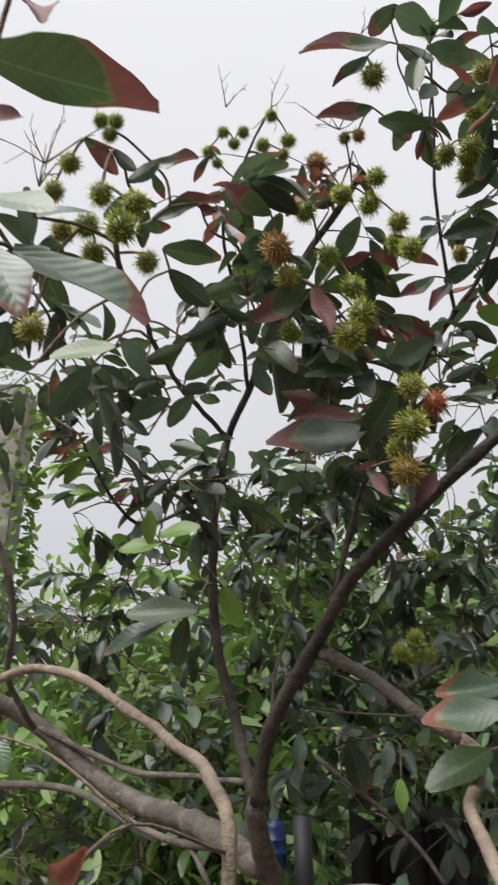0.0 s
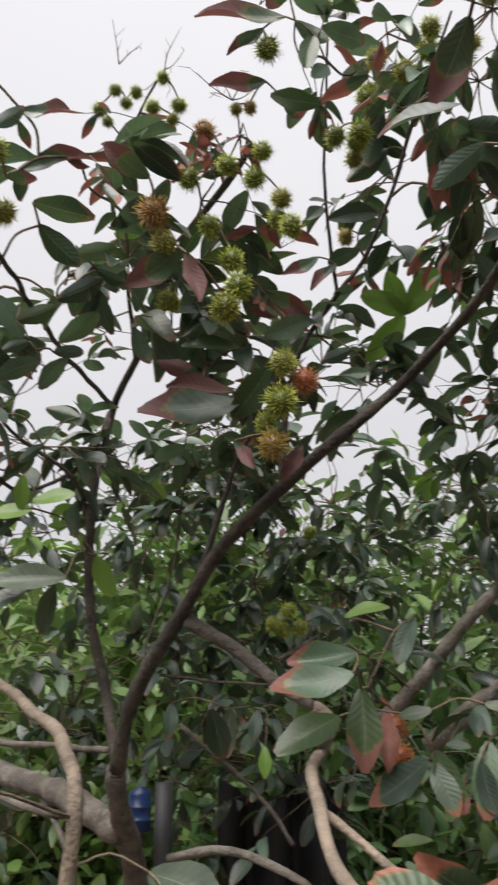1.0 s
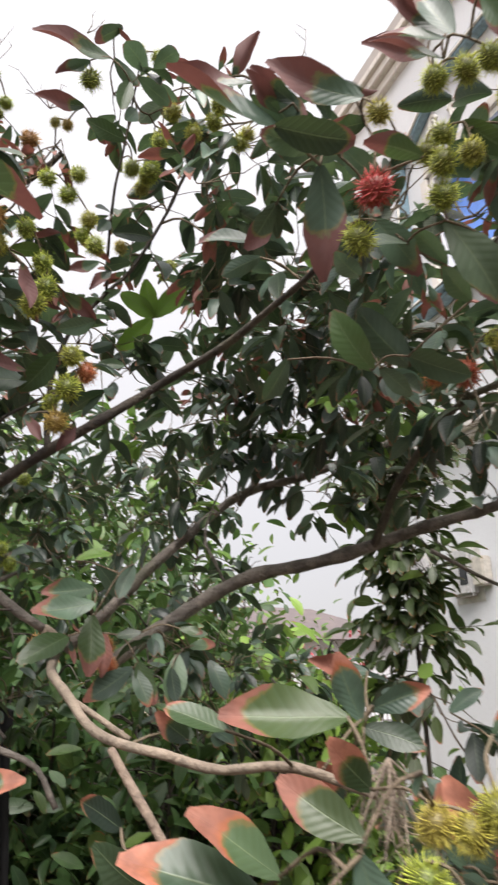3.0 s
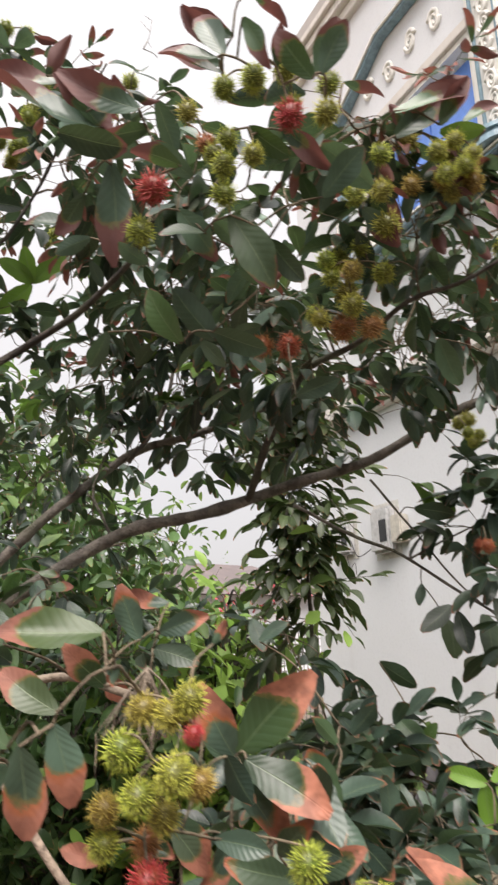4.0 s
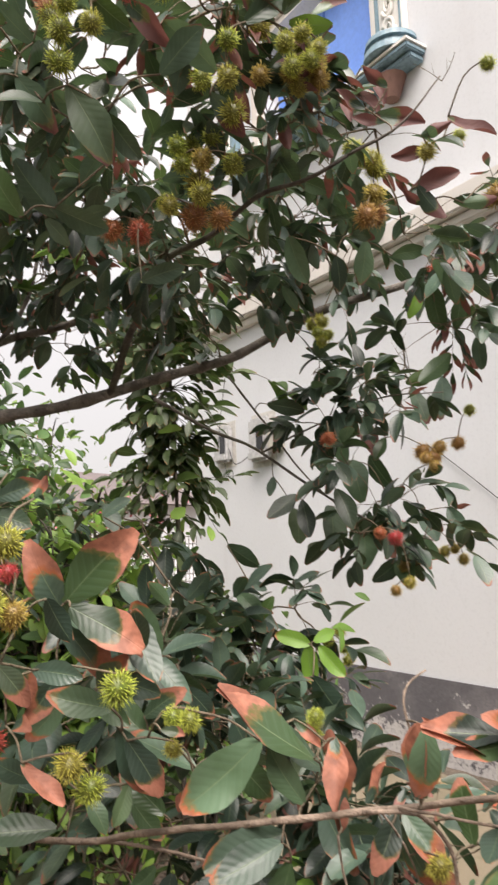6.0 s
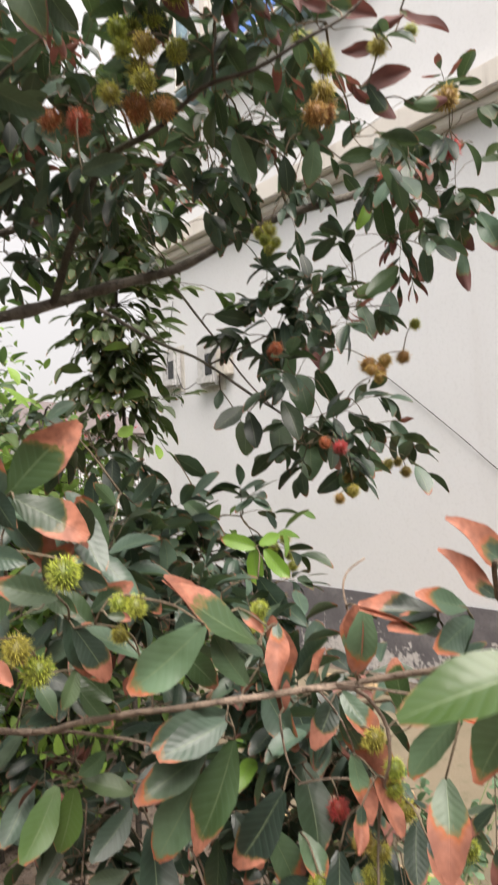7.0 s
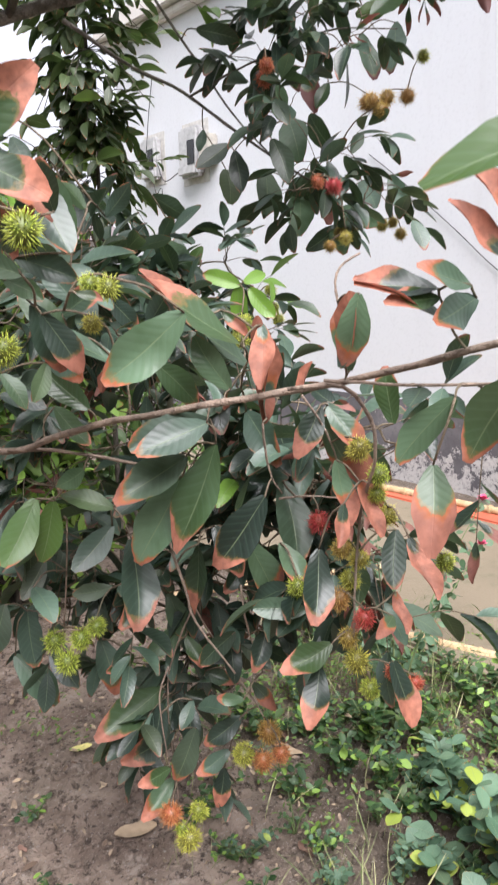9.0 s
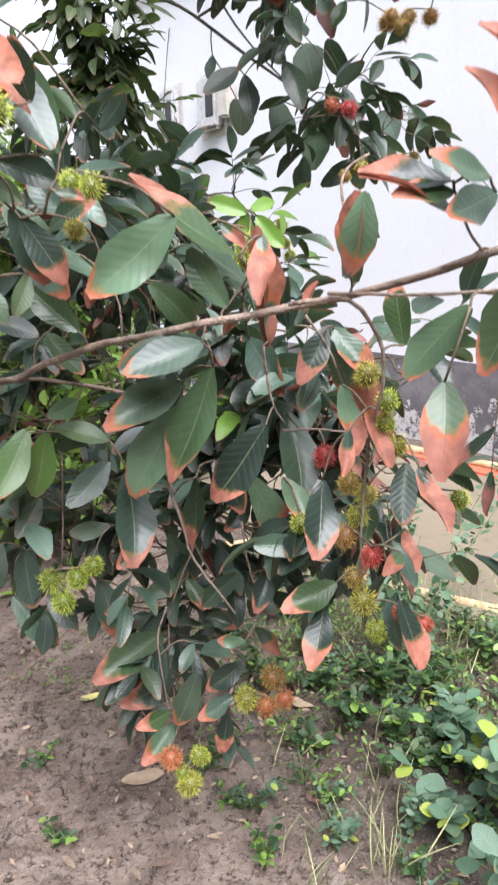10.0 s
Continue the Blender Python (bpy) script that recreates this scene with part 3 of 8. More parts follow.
limb("limb_b", 0.0195, 0.0085, [(0.771, 1.455, 1.62), (0.874, 1.397, 1.706), (0.982, 1.341, 1.783), (1.071, 1.252, 1.833), (1.158, 1.135, 1.854), (1.252, 1.008, 1.884), (1.364, 0.856, 1.93), (1.444, 0.743, 1.967), (1.512, 0.62, 2.03), (1.588, 0.506, 2.088), (1.702, 0.351, 2.138), (1.75, 0.262, 2.16), (1.817, 0.169, 2.174)])
limb("dark_limb", 0.0105, 0.0030, [(1.252, 1.008, 1.884), (1.206, 0.879, 1.992), (1.112, 0.713, 2.039), (1.012, 0.547, 2.052), (0.972, 0.382, 2.045), (0.961, 0.249, 2.074), (0.957, 0.149, 2.07), (0.962, 0.065, 2.082)])
limb("limb_b", 0.0028, 0.0010, [(0.962, 0.065, 2.082), (0.98, -0.007, 2.102), (0.983, -0.045, 2.124), (1.004, -0.081, 2.173)])
limb("limb_b", 0.0048, 0.0020, [(1.264, 0.846, 1.847), (1.397, 0.775, 1.771), (1.475, 0.688, 1.716), (1.545, 0.544, 1.597), (1.632, 0.435, 1.513), (1.781, 0.354, 1.465)])
limb("limb_b", 0.0032, 0.0016, [(1.37, 0.687, 1.896), (1.443, 0.622, 1.764), (1.483, 0.535, 1.629), (1.543, 0.447, 1.527)])
limb("limb_b", 0.0028, 0.0016, [(1.47, 0.665, 1.705), (1.523, 0.538, 1.762), (1.634, 0.4, 1.83), (1.77, 0.291, 1.847)])
limb("limb_b", 0.0048, 0.0024, [(1.025, 1.308, 1.805), (0.993, 1.32, 1.871), (0.985, 1.347, 1.957), (1.067, 1.345, 2.137)])
limb("limb_b", 0.0067, 0.0045, [(0.558, 1.821, 1.829), (0.667, 1.788, 1.89), (0.776, 1.761, 1.938)])
limb("low_branch", 0.0054, 0.0042, [(0.368, 0.641, 1.5), (0.415, 0.545, 1.364), (0.495, 0.47, 1.215), (0.58, 0.43, 1.11), (0.736, 0.476, 1.033), (0.743, 0.353, 1.066), (0.743, 0.239, 1.098), (0.767, 0.141, 1.118), (0.785, 0.083, 1.129), (0.81, 0.032, 1.137), (0.826, -0.023, 1.149), (0.846, -0.115, 1.171), (0.836, -0.184, 1.19), (0.836, -0.233, 1.203), (0.811, -0.281, 1.218)])
limb("low_branch", 0.0034, 0.0024, [(0.738, 0.458, 1.037), (0.768, 0.397, 1.037), (0.8, 0.348, 1.029), (0.838, 0.287, 1.014)])
limb("low_branch", 0.0028, 0.0016, [(0.803, 0.003, 1.147), (0.822, -0.06, 1.151), (0.859, -0.079, 1.11), (0.87, -0.08, 1.056), (0.921, -0.035, 0.948), (0.913, -0.032, 0.786)])
limb("low_branch", 0.0021, 0.0016, [(0.811, -0.042, 1.159), (0.82, -0.143, 1.158), (0.816, -0.262, 1.166)])
limb("low_branch", 0.0022, 0.0013, [(0.864, 0.278, 0.948), (0.878, 0.261, 0.865), (0.916, 0.257, 0.767), (0.969, 0.221, 0.638)])
limb("low_branch", 0.0016, 0.0012, [(0.916, 0.257, 0.767), (0.902, 0.308, 0.617), (0.907, 0.301, 0.388)])
limb("low_branch", 0.0016, 0.0012, [(0.793, 0.403, 0.92), (0.809, 0.432, 0.825), (0.82, 0.463, 0.714)])
limb("low_branch", 0.0016, 0.0012, [(0.969, 0.221, 0.638), (0.991, 0.174, 0.552), (0.985, 0.165, 0.505)])
limb("low_branch", 0.0022, 0.0014, [(0.781, 0.180, 0.917), (0.796, 0.171, 0.857), (0.810, 0.165, 0.802), (0.842, 0.122, 0.720)])
limb("low_branch", 0.0017, 0.0011, [(0.848, 0.070, 1.093), (0.859, 0.074, 1.054), (0.873, 0.073, 1.013), (0.893, 0.069, 0.986)])
limb("low_branch", 0.0017, 0.001, [(0.876, 0.027, 1.129), (0.901, 0.012, 1.090), (0.921, 0.002, 1.046), (0.935, -0.001, 1.001)])
limb("low_branch", 0.0016, 0.0011, [(0.880, 0.135, 0.840), (0.889, 0.136, 0.787), (0.903, 0.132, 0.737), (0.918, 0.125, 0.685)])
limb("low_branch", 0.0017, 0.0011, [(0.847, 0.204, 1.027), (0.832, 0.246, 0.993), (0.816, 0.295, 0.969), (0.812, 0.332, 0.962)])
limb("low_branch", 0.0018, 0.0012, [(0.922, 0.093, 0.968), (0.960, 0.073, 0.965), (0.998, 0.052, 0.957), (1.039, 0.026, 0.947)])
limb("low_branch", 0.0015, 0.001, [(0.815, 0.227, 0.712), (0.812, 0.245, 0.661), (0.819, 0.249, 0.607), (0.827, 0.249, 0.544)])
limb("low_branch", 0.0018, 0.0013, [(0.852, -0.047, 1.217), (0.847, -0.038, 1.261), (0.859, -0.037, 1.289), (0.882, -0.052, 1.305)])
# single leaves: base, tip, turn about the rib, burnt share (below 0: young green)
leaves([(0.271, 0.211, 1.449, 0.218, 0.24, 1.49, -48, 0.35),
        (0.264, 0.221, 1.438, 0.188, 0.277, 1.461, -47, 0.3),
        (0.312, 0.327, 1.532, 0.283, 0.378, 1.55, -39, 0.1),
        (0.285, 0.237, 1.43, 0.25, 0.281, 1.394, -91, 0),
        (0.247, 0.35, 1.423, 0.201, 0.34, 1.46, -106, 0),
        (0.258, 0.404, 1.456, 0.214, 0.39, 1.481, -80, 0.1),
        (0.286, 0.198, 2.048, 0.342, 0.152, 2.031, 138, 0.1),
        (0.356, 0.152, 2.084, 0.285, 0.203, 2.132, -111, 0.7),
        (0.509, 0.183, 2.031, 0.56, 0.165, 1.941, 117, 0.15),
        (0.547, 0.158, 1.999, 0.586, 0.137, 1.949, 134, 0),
        (0.574, 0.089, 2.034, 0.604, 0.043, 2.088, 135, 0.1)])
leaves([(0.423, 0.098, 2.152, 0.374, 0.142, 2.161, -64, 0.5),
        (0.427, 0.093, 2.155, 0.415, 0.119, 2.22, -67, 0.3),
        (0.489, 0.019, 2.106, 0.455, 0.033, 2.161, -144, 0.4),
        (0.495, 0.012, 2.112, 0.51, -0.02, 2.164, 139, 0.3),
        (0.511, 0.147, 2.136, 0.554, 0.119, 2.1, 138, 0),
        (0.548, 0.339, 1.925, 0.504, 0.357, 2, -128, -0.3),
        (0.578, 0.307, 1.939, 0.636, 0.261, 1.913, 128, 0),
        (0.75, 0.321, 1.883, 0.795, 0.271, 1.906, 125, 0),
        (0.689, 0.055, 2.193, 0.757, -0.015, 2.211, 67, 0.6),
        (0.735, 0.018, 2.172, 0.755, -0.02, 2.233, 114, 0.7),
        (0.965, 0.03, 2.15, 0.909, 0.047, 2.164, -102, 0.9)])
leaves([(0.99, 0.012, 2.132, 0.971, 0.058, 2.151, -97, 0.9),
        (0.986, -0.001, 2.183, 0.932, 0.009, 2.198, -130, 0.9),
        (0.471, 0.406, 1.945, 0.467, 0.453, 1.908, -155, 0),
        (1.08, 0.272, 2.048, 1.121, 0.26, 1.964, 135, 0),
        (1.153, 0.214, 2.013, 1.17, 0.22, 1.947, 171, 0.1),
        (1.191, 0.169, 2.042, 1.194, 0.192, 1.96, -129, 0.1),
        (0.49, 0.266, 2.073, 0.537, 0.244, 2.006, 131, 0.2),
        (0.373, 0.301, 2.065, 0.353, 0.334, 2.019, -146, 0.4),
        (0.747, 0.164, 2.128, 0.792, 0.141, 2.069, 139, 0.5),
        (1.196, 0.345, 1.275, 1.147, 0.395, 1.294, -85, -1),
        (1.193, 0.349, 1.276, 1.209, 0.35, 1.199, 149, -1)])
leaves([(1.215, 0.339, 1.27, 1.225, 0.286, 1.217, 77, -1),
        (1.199, 0.34, 1.28, 1.251, 0.324, 1.293, 71, -1),
        (0.545, 0.253, 1.324, 0.5, 0.258, 1.276, -85, 0.5),
        (0.557, 0.243, 1.386, 0.62, 0.186, 1.341, 34, 0.45),
        (0.642, 0.234, 1.392, 0.641, 0.18, 1.31, 27, 0.05),
        (0.643, 0.261, 1.214, 0.684, 0.231, 1.156, 83, 0.2),
        (0.789, 0.133, 1.216, 0.737, 0.17, 1.293, -35, 0.5),
        (0.863, 0.099, 1.166, 0.786, 0.164, 1.238, -32, 0.35),
        (0.869, 0.077, 1.095, 0.844, 0.071, 1.219, -90, 0.6),
        (0.85, 0.08, 1.162, 0.868, 0.079, 1.088, 96, 0.9),
        (0.918, 0.068, 1.112, 0.931, 0.04, 1.166, 46, 0.8)])
leaves([(0.798, -0.092, 1.258, 0.801, -0.074, 1.178, -124, 0.3),
        (0.48, 0.255, 1.281, 0.436, 0.25, 1.296, -90, 0.2),
        (0.603, 0.254, 1.282, 0.616, 0.208, 1.257, 61, 0.1),
        (0.755, 0.234, 1.173, 0.69, 0.293, 1.22, -30, 0.1),
        (0.828, 0.238, 1.169, 0.877, 0.201, 1.104, 87, 0.1),
        (0.541, 0.293, 1.202, 0.494, 0.3, 1.236, -91, 0.1),
        (0.817, 0.311, 1.261, 0.85, 0.288, 1.21, 91, 0.15),
        (0.743, 0.291, 1.327, 0.711, 0.313, 1.375, -91, 0.1),
        (0.423, 0.556, 1.509, 0.371, 0.538, 1.544, -112, 0.4),
        # burnt share raised so that maroon darkens this leaf as if backlit
        (0.006, 0.214, 1.903, 0.086, 0.222, 1.88, 3, 0.42),
        (0.009, 0.228, 1.969, 0.034, 0.21, 1.918, 18, 1)])
leaves([(-0.002, 0.255, 1.913, 0.004, 0.282, 1.945, 22, 1),
        (-0.037, 0.338, 1.939, 0.015, 0.319, 1.911, 63, 0),
        (-0.026, 0.412, 1.993, 0.012, 0.432, 2.017, 49, 0),
        (-0.016, 0.351, 1.911, 0.066, 0.369, 1.867, 69, 0.25),
        (-0.019, 0.316, 1.885, 0.011, 0.309, 1.831, 63, 0.2),
        (-0.008, 0.454, 2.122, 0.017, 0.489, 2.116, 146, 1),
        (0.041, 0.535, 2.179, 0.087, 0.511, 2.158, 97, 0.8),
        (0.041, 0.56, 2.128, 0.109, 0.55, 2.143, 92, 0.6),
        (-0.04, 0.715, 2.05, -0.088, 0.74, 2.001, -139, 0),
        (-0.036, 0.886, 2.204, 0.005, 0.91, 2.152, 126, 0),
        (-0.073, 0.905, 2.167, -0.025, 0.9, 2.127, 105, 0)])
leaves([(0.206, 0.665, 2.136, 0.148, 0.686, 2.095, -128, 0.5),
        (0.209, 0.624, 2.1, 0.222, 0.627, 2.04, 119, 0.9),
        (0.166, 0.632, 2.206, 0.114, 0.62, 2.236, -136, 0.5),
        (0.35, 0.687, 2.589, 0.219, 0.699, 2.575, -83, 0.6),
        (0.318, 0.697, 2.571, 0.269, 0.718, 2.531, -106, 0.6),
        (0.326, 0.729, 2.504, 0.245, 0.739, 2.49, -112, 0.9),
        (0.409, 0.737, 2.481, 0.335, 0.736, 2.489, -112, 0),
        (0.351, 0.737, 2.486, 0.388, 0.771, 2.485, 157, 0.5),
        (0.392, 0.695, 2.57, 0.381, 0.698, 2.503, -99, 0),
        (0.416, 0.712, 2.533, 0.387, 0.697, 2.484, -75, 0),
        (0.498, 0.658, 2.64, 0.461, 0.683, 2.652, -142, 1)])
leaves([(0.435, 0.879, 2.319, 0.379, 0.894, 2.292, -101, 0.8),
        (0.461, 0.882, 2.311, 0.421, 0.884, 2.259, -61, 0.9),
        (0.448, 0.852, 2.373, 0.526, 0.844, 2.384, 100, 0),
        (0.435, 0.845, 2.389, 0.404, 0.828, 2.346, -58, 0),
        (0.18, 0.823, 2.321, 0.123, 0.839, 2.291, -131, -1),
        (0.32, 0.839, 2.275, 0.361, 0.817, 2.319, 128, -1),
        (0.299, 0.832, 2.032, 0.168, 0.842, 2.02, -75, 0.4),
        (0.288, 0.806, 2.035, 0.202, 0.809, 2.036, -62, 1),
        (0.336, 0.808, 2.078, 0.292, 0.841, 2.012, -125, 0),
        (0.386, 0.778, 2.137, 0.328, 0.793, 2.111, -119, 0),
        (0.328, 0.767, 2.164, 0.386, 0.778, 2.137, 132, 0.6)])
leaves([(0.285, 0.784, 1.955, 0.305, 0.77, 1.914, 83, 1),
        (0.375, 0.811, 1.968, 0.348, 0.811, 1.916, -85, 1),
        (-0.018, 1.246, 2.007, -0.018, 1.22, 2.062, -173, -1),
        (-0.003, 1.239, 2.021, 0.072, 1.23, 2.034, 68, -1),
        (0.002, 1.244, 2.011, -0.073, 1.253, 1.998, -68, -1),
        (0.055, 1.178, 1.862, 0.042, 1.212, 1.792, -138, 0),
        (0.073, 1.171, 1.874, -0.041, 1.177, 1.871, -66, 0),
        (0.014, 1.183, 1.854, -0.077, 1.208, 1.81, -56, 0.1),
        (0.113, 1.275, 1.938, 0.149, 1.304, 1.874, 131, -1),
        (0.422, 0.813, 1.691, 0.328, 0.823, 1.678, -61, 0.3),
        (0.442, 0.857, 1.719, 0.358, 0.864, 1.711, -62, 0.3)])
leaves([(0.446, 0.959, 1.653, 0.356, 0.934, 1.609, -47, 0),
        (0.29, 1.779, 1.727, 0.286, 1.77, 1.649, -8, 0.15),
        (0.413, 1.676, 1.708, 0.405, 1.664, 1.609, -15, 0.1),
        (0.474, 1.669, 1.707, 0.455, 1.662, 1.64, -45, 0.1),
        (0.466, 1.561, 1.628, 0.46, 1.554, 1.569, -17, -1),
        (0.054, 1.509, 1.762, 0.062, 1.472, 1.718, 20, 0),
        (-0.147, 0.901, 1.671, -0.125, 0.889, 1.63, 51, 0),
        (-0.033, 0.738, 1.533, 0.001, 0.69, 1.57, 134, 1),
        (0.637, 1.02, 2.329, 0.552, 1.022, 2.358, -129, -1),
        (0.631, 1.023, 2.325, 0.571, 1.067, 2.252, -121, -1),
        (0.635, 1.02, 2.329, 0.689, 0.978, 2.402, 122, -1)])
leaves([(0.633, 1.021, 2.328, 0.601, 0.995, 2.399, -158, -1),
        (0.482, 1.023, 1.79, 0.546, 1.005, 1.804, 43, -1),
        (0.547, 1.073, 1.796, 0.602, 1.088, 1.739, 100, 0),
        (0.46, 0.902, 1.682, 0.449, 0.891, 1.587, -19, 0.25),
        (0.554, 0.915, 1.61, 0.578, 0.896, 1.542, 68, 0.12),
        (0.581, 0.853, 1.597, 0.589, 0.844, 1.544, 65, 0),
        (0.598, 0.86, 1.619, 0.579, 0.852, 1.537, -34, 0.1),
        (0.547, 0.917, 1.599, 0.561, 0.893, 1.538, 50, 0.1),
        (0.673, 0.879, 1.61, 0.69, 0.853, 1.546, 56, 0.05),
        (0.507, 0.948, 1.658, 0.498, 0.938, 1.586, -15, 1),
        (0.549, 0.929, 1.775, 0.524, 0.929, 1.714, -56, 0)])
leaves([(0.207, 0.894, 1.495, 0.274, 0.821, 1.468, 46, 0),
        (0.24, 0.833, 1.435, 0.319, 0.778, 1.46, 56, 0.3),
        (0.505, 0.389, 1.456, 0.452, 0.367, 1.495, -130, 0.8),
        (0.576, 0.412, 1.579, 0.511, 0.44, 1.596, -63, 0.6),
        # more burnt colour here stands in for the dark of a backlit leaf
        (0.363, 0.22, 2.057, 0.391, 0.253, 1.95, -177, 0.6),
        (0.422, 0.233, 1.957, 0.375, 0.218, 1.962, -160, 0),
        (0.382, 0.174, 2.086, 0.324, 0.19, 2.06, -145, 0.5),
        (0.388, 0.261, 2.143, 0.243, 0.317, 2.193, -57, 0.6),
        (0.358, 0.271, 2.159, 0.308, 0.265, 2.183, -135, 0.8),
        (0.513, 0.241, 2.037, 0.453, 0.254, 2.016, -52, 0),
        (0.721, 0.435, 2.016, 0.742, 0.385, 2.022, 131, 0)])
leaves([(0.402, 0.372, 2.069, 0.348, 0.417, 2.071, -59, 0.2),
        (0.392, 0.231, 2.137, 0.362, 0.214, 2.176, -170, 0.6),
        (0.359, 0.25, 2.156, 0.318, 0.267, 2.199, -144, 0.8),
        (0.342, 0.29, 2.206, 0.263, 0.347, 2.227, -62, 0.9),
        (0.489, 0.146, 2.258, 0.438, 0.176, 2.291, -120, 1),
        (0.485, 0.163, 2.227, 0.426, 0.205, 2.241, -113, 0.9),
        (0.51, 0.259, 2.126, 0.464, 0.278, 2.174, -144, 0.1),
        (0.428, 0.253, 2.123, 0.362, 0.296, 2.15, -141, 0.2),
        (0.581, 0.239, 2.031, 0.53, 0.246, 2.062, -151, 0),
        (0.61, 0.232, 1.99, 0.56, 0.231, 2.019, -153, 0.1),
        (0.619, 0.388, 1.964, 0.641, 0.36, 1.918, 120, 0)])
leaves([(0.384, 0.254, 1.54, 0.303, 0.323, 1.548, -52, 0.22),
        (0.476, 0.33, 1.532, 0.451, 0.329, 1.596, -125, 0.35),
        (0.526, 0.361, 1.54, 0.569, 0.316, 1.556, 94, 0.3),
        (0.527, 0.377, 1.522, 0.552, 0.319, 1.5, 62, 0),
        (0.363, 0.213, 1.491, 0.318, 0.207, 1.53, -115, 0.5),
        (0.277, 0.138, 1.479, 0.249, 0.183, 1.511, -69, 0.3),
        (0.276, 0.142, 1.47, 0.297, 0.147, 1.407, 126, 0.45),
        (0.249, 0.141, 1.457, 0.261, 0.154, 1.389, 161, 0.4),
        (0.568, 0.298, 1.397, 0.543, 0.292, 1.474, -138, 0.5),
        (0.386, 0.25, 1.334, 0.372, 0.303, 1.341, -64, 1),
        (0.498, 0.299, 1.351, 0.535, 0.287, 1.294, 98, 0.4)])
leaves([(0.428, 0.059, 2.179, 0.459, 0.051, 2.125, 146, 0.6),
        (0.449, 0.114, 2.189, 0.404, 0.134, 2.244, -123, 0.8),
        (0.497, 0.079, 2.168, 0.48, 0.05, 2.199, 172, 0.6),
        (0.532, 0.05, 2.16, 0.542, 0.019, 2.222, 141, 0.5),
        (0.451, 0.122, 2.164, 0.391, 0.166, 2.188, -59, 0.8),
        (0.373, 0.22, 2.085, 0.32, 0.259, 2.107, -138, 0.2),
        (0.547, 0.124, 2.136, 0.601, 0.093, 2.087, 138, 0.8),
        (0.682, 0.095, 2.098, 0.618, 0.132, 2.151, -141, 0.1),
        (0.776, 0.116, 2.236, 0.846, 0.028, 2.305, 111, 0.7),
        (0.874, 0.026, 2.24, 0.824, 0.07, 2.242, -141, -1),
        (0.848, 0.045, 2.253, 0.899, 0.014, 2.289, 60, 0.6)])
leaves([(0.55, 0.245, 1.408, 0.599, 0.171, 1.492, 99, 0.45),
        (0.548, 0.249, 1.404, 0.51, 0.263, 1.484, -101, 0.5),
        (0.542, 0.223, 1.405, 0.571, 0.134, 1.355, 56, 0.5),
        (0.544, 0.255, 1.396, 0.597, 0.229, 1.302, 59, 0.4),
        (0.676, 0.227, 1.312, 0.645, 0.232, 1.402, -120, 0.1),
        (0.471, 0.262, 1.348, 0.502, 0.244, 1.299, 86, 0.35),
        (0.615, 0.225, 1.254, 0.646, 0.216, 1.175, 109, 0.2),
        (0.633, 0.272, 1.308, 0.686, 0.227, 1.278, 80, 0.1),
        (0.493, 0.258, 1.281, 0.485, 0.214, 1.28, 53, 0.5),
        (0.565, 0.263, 1.296, 0.539, 0.304, 1.246, -96, 0.3),
        (0.703, 0.076, 1.241, 0.649, 0.159, 1.167, -82, 0.15)])
leaves([(0.765, 0.098, 1.104, 0.679, 0.139, 1.076, -50, 0.1),
        (0.813, -0.187, 1.229, 0.746, -0.111, 1.273, -27, 0.7),
        (0.8, -0.069, 1.176, 0.799, -0.085, 1.26, 78, 0.6),
        (0.613, 0.207, 1.243, 0.642, 0.185, 1.174, 86, 0.3),
        (0.572, 0.209, 1.309, 0.573, 0.159, 1.351, 120, 0.2),
        (0.617, 0.18, 1.351, 0.589, 0.162, 1.401, -159, 0.1),
        (1.162, 0.137, 2.381, 1.195, 0.111, 2.304, 81, 1),
        (1.151, 0.159, 2.339, 1.19, 0.122, 2.277, 84, 1),
        (1.139, 0.177, 2.329, 1.142, 0.157, 2.263, 56, 0.9),
        (1.183, 0.13, 2.283, 1.246, 0.055, 2.264, 118, 0.6),
        (1.272, 0.02, 2.273, 1.333, -0.048, 2.232, 74, 1)])
leaves([(1.256, 0.052, 2.214, 1.209, 0.113, 2.206, -103, 1),
        (1.236, 0.095, 2.129, 1.294, 0.014, 2.169, 89, 1),
        (1.251, 0.08, 2.107, 1.204, 0.09, 2.127, -141, 1),
        (1.173, 0.188, 2.057, 1.177, 0.142, 2.033, 102, 0.2),
        (1.273, 0.158, 2.033, 1.315, 0.104, 2.042, 111, 0),
        (1.14, 0.293, 2.197, 1.185, 0.243, 2.161, 118, 0),
        (1.715, 0.311, 2.115, 1.703, 0.342, 2.042, -101, -1),
        (1.733, 0.286, 2.129, 1.761, 0.275, 2.01, 137, 0),
        (1.782, 0.231, 2.097, 1.779, 0.252, 2.009, -110, 0),
        (1.813, 0.201, 2.051, 1.855, 0.161, 1.99, 120, 0.2),
        (1.818, 0.207, 1.992, 1.834, 0.205, 1.903, 152, 0)])
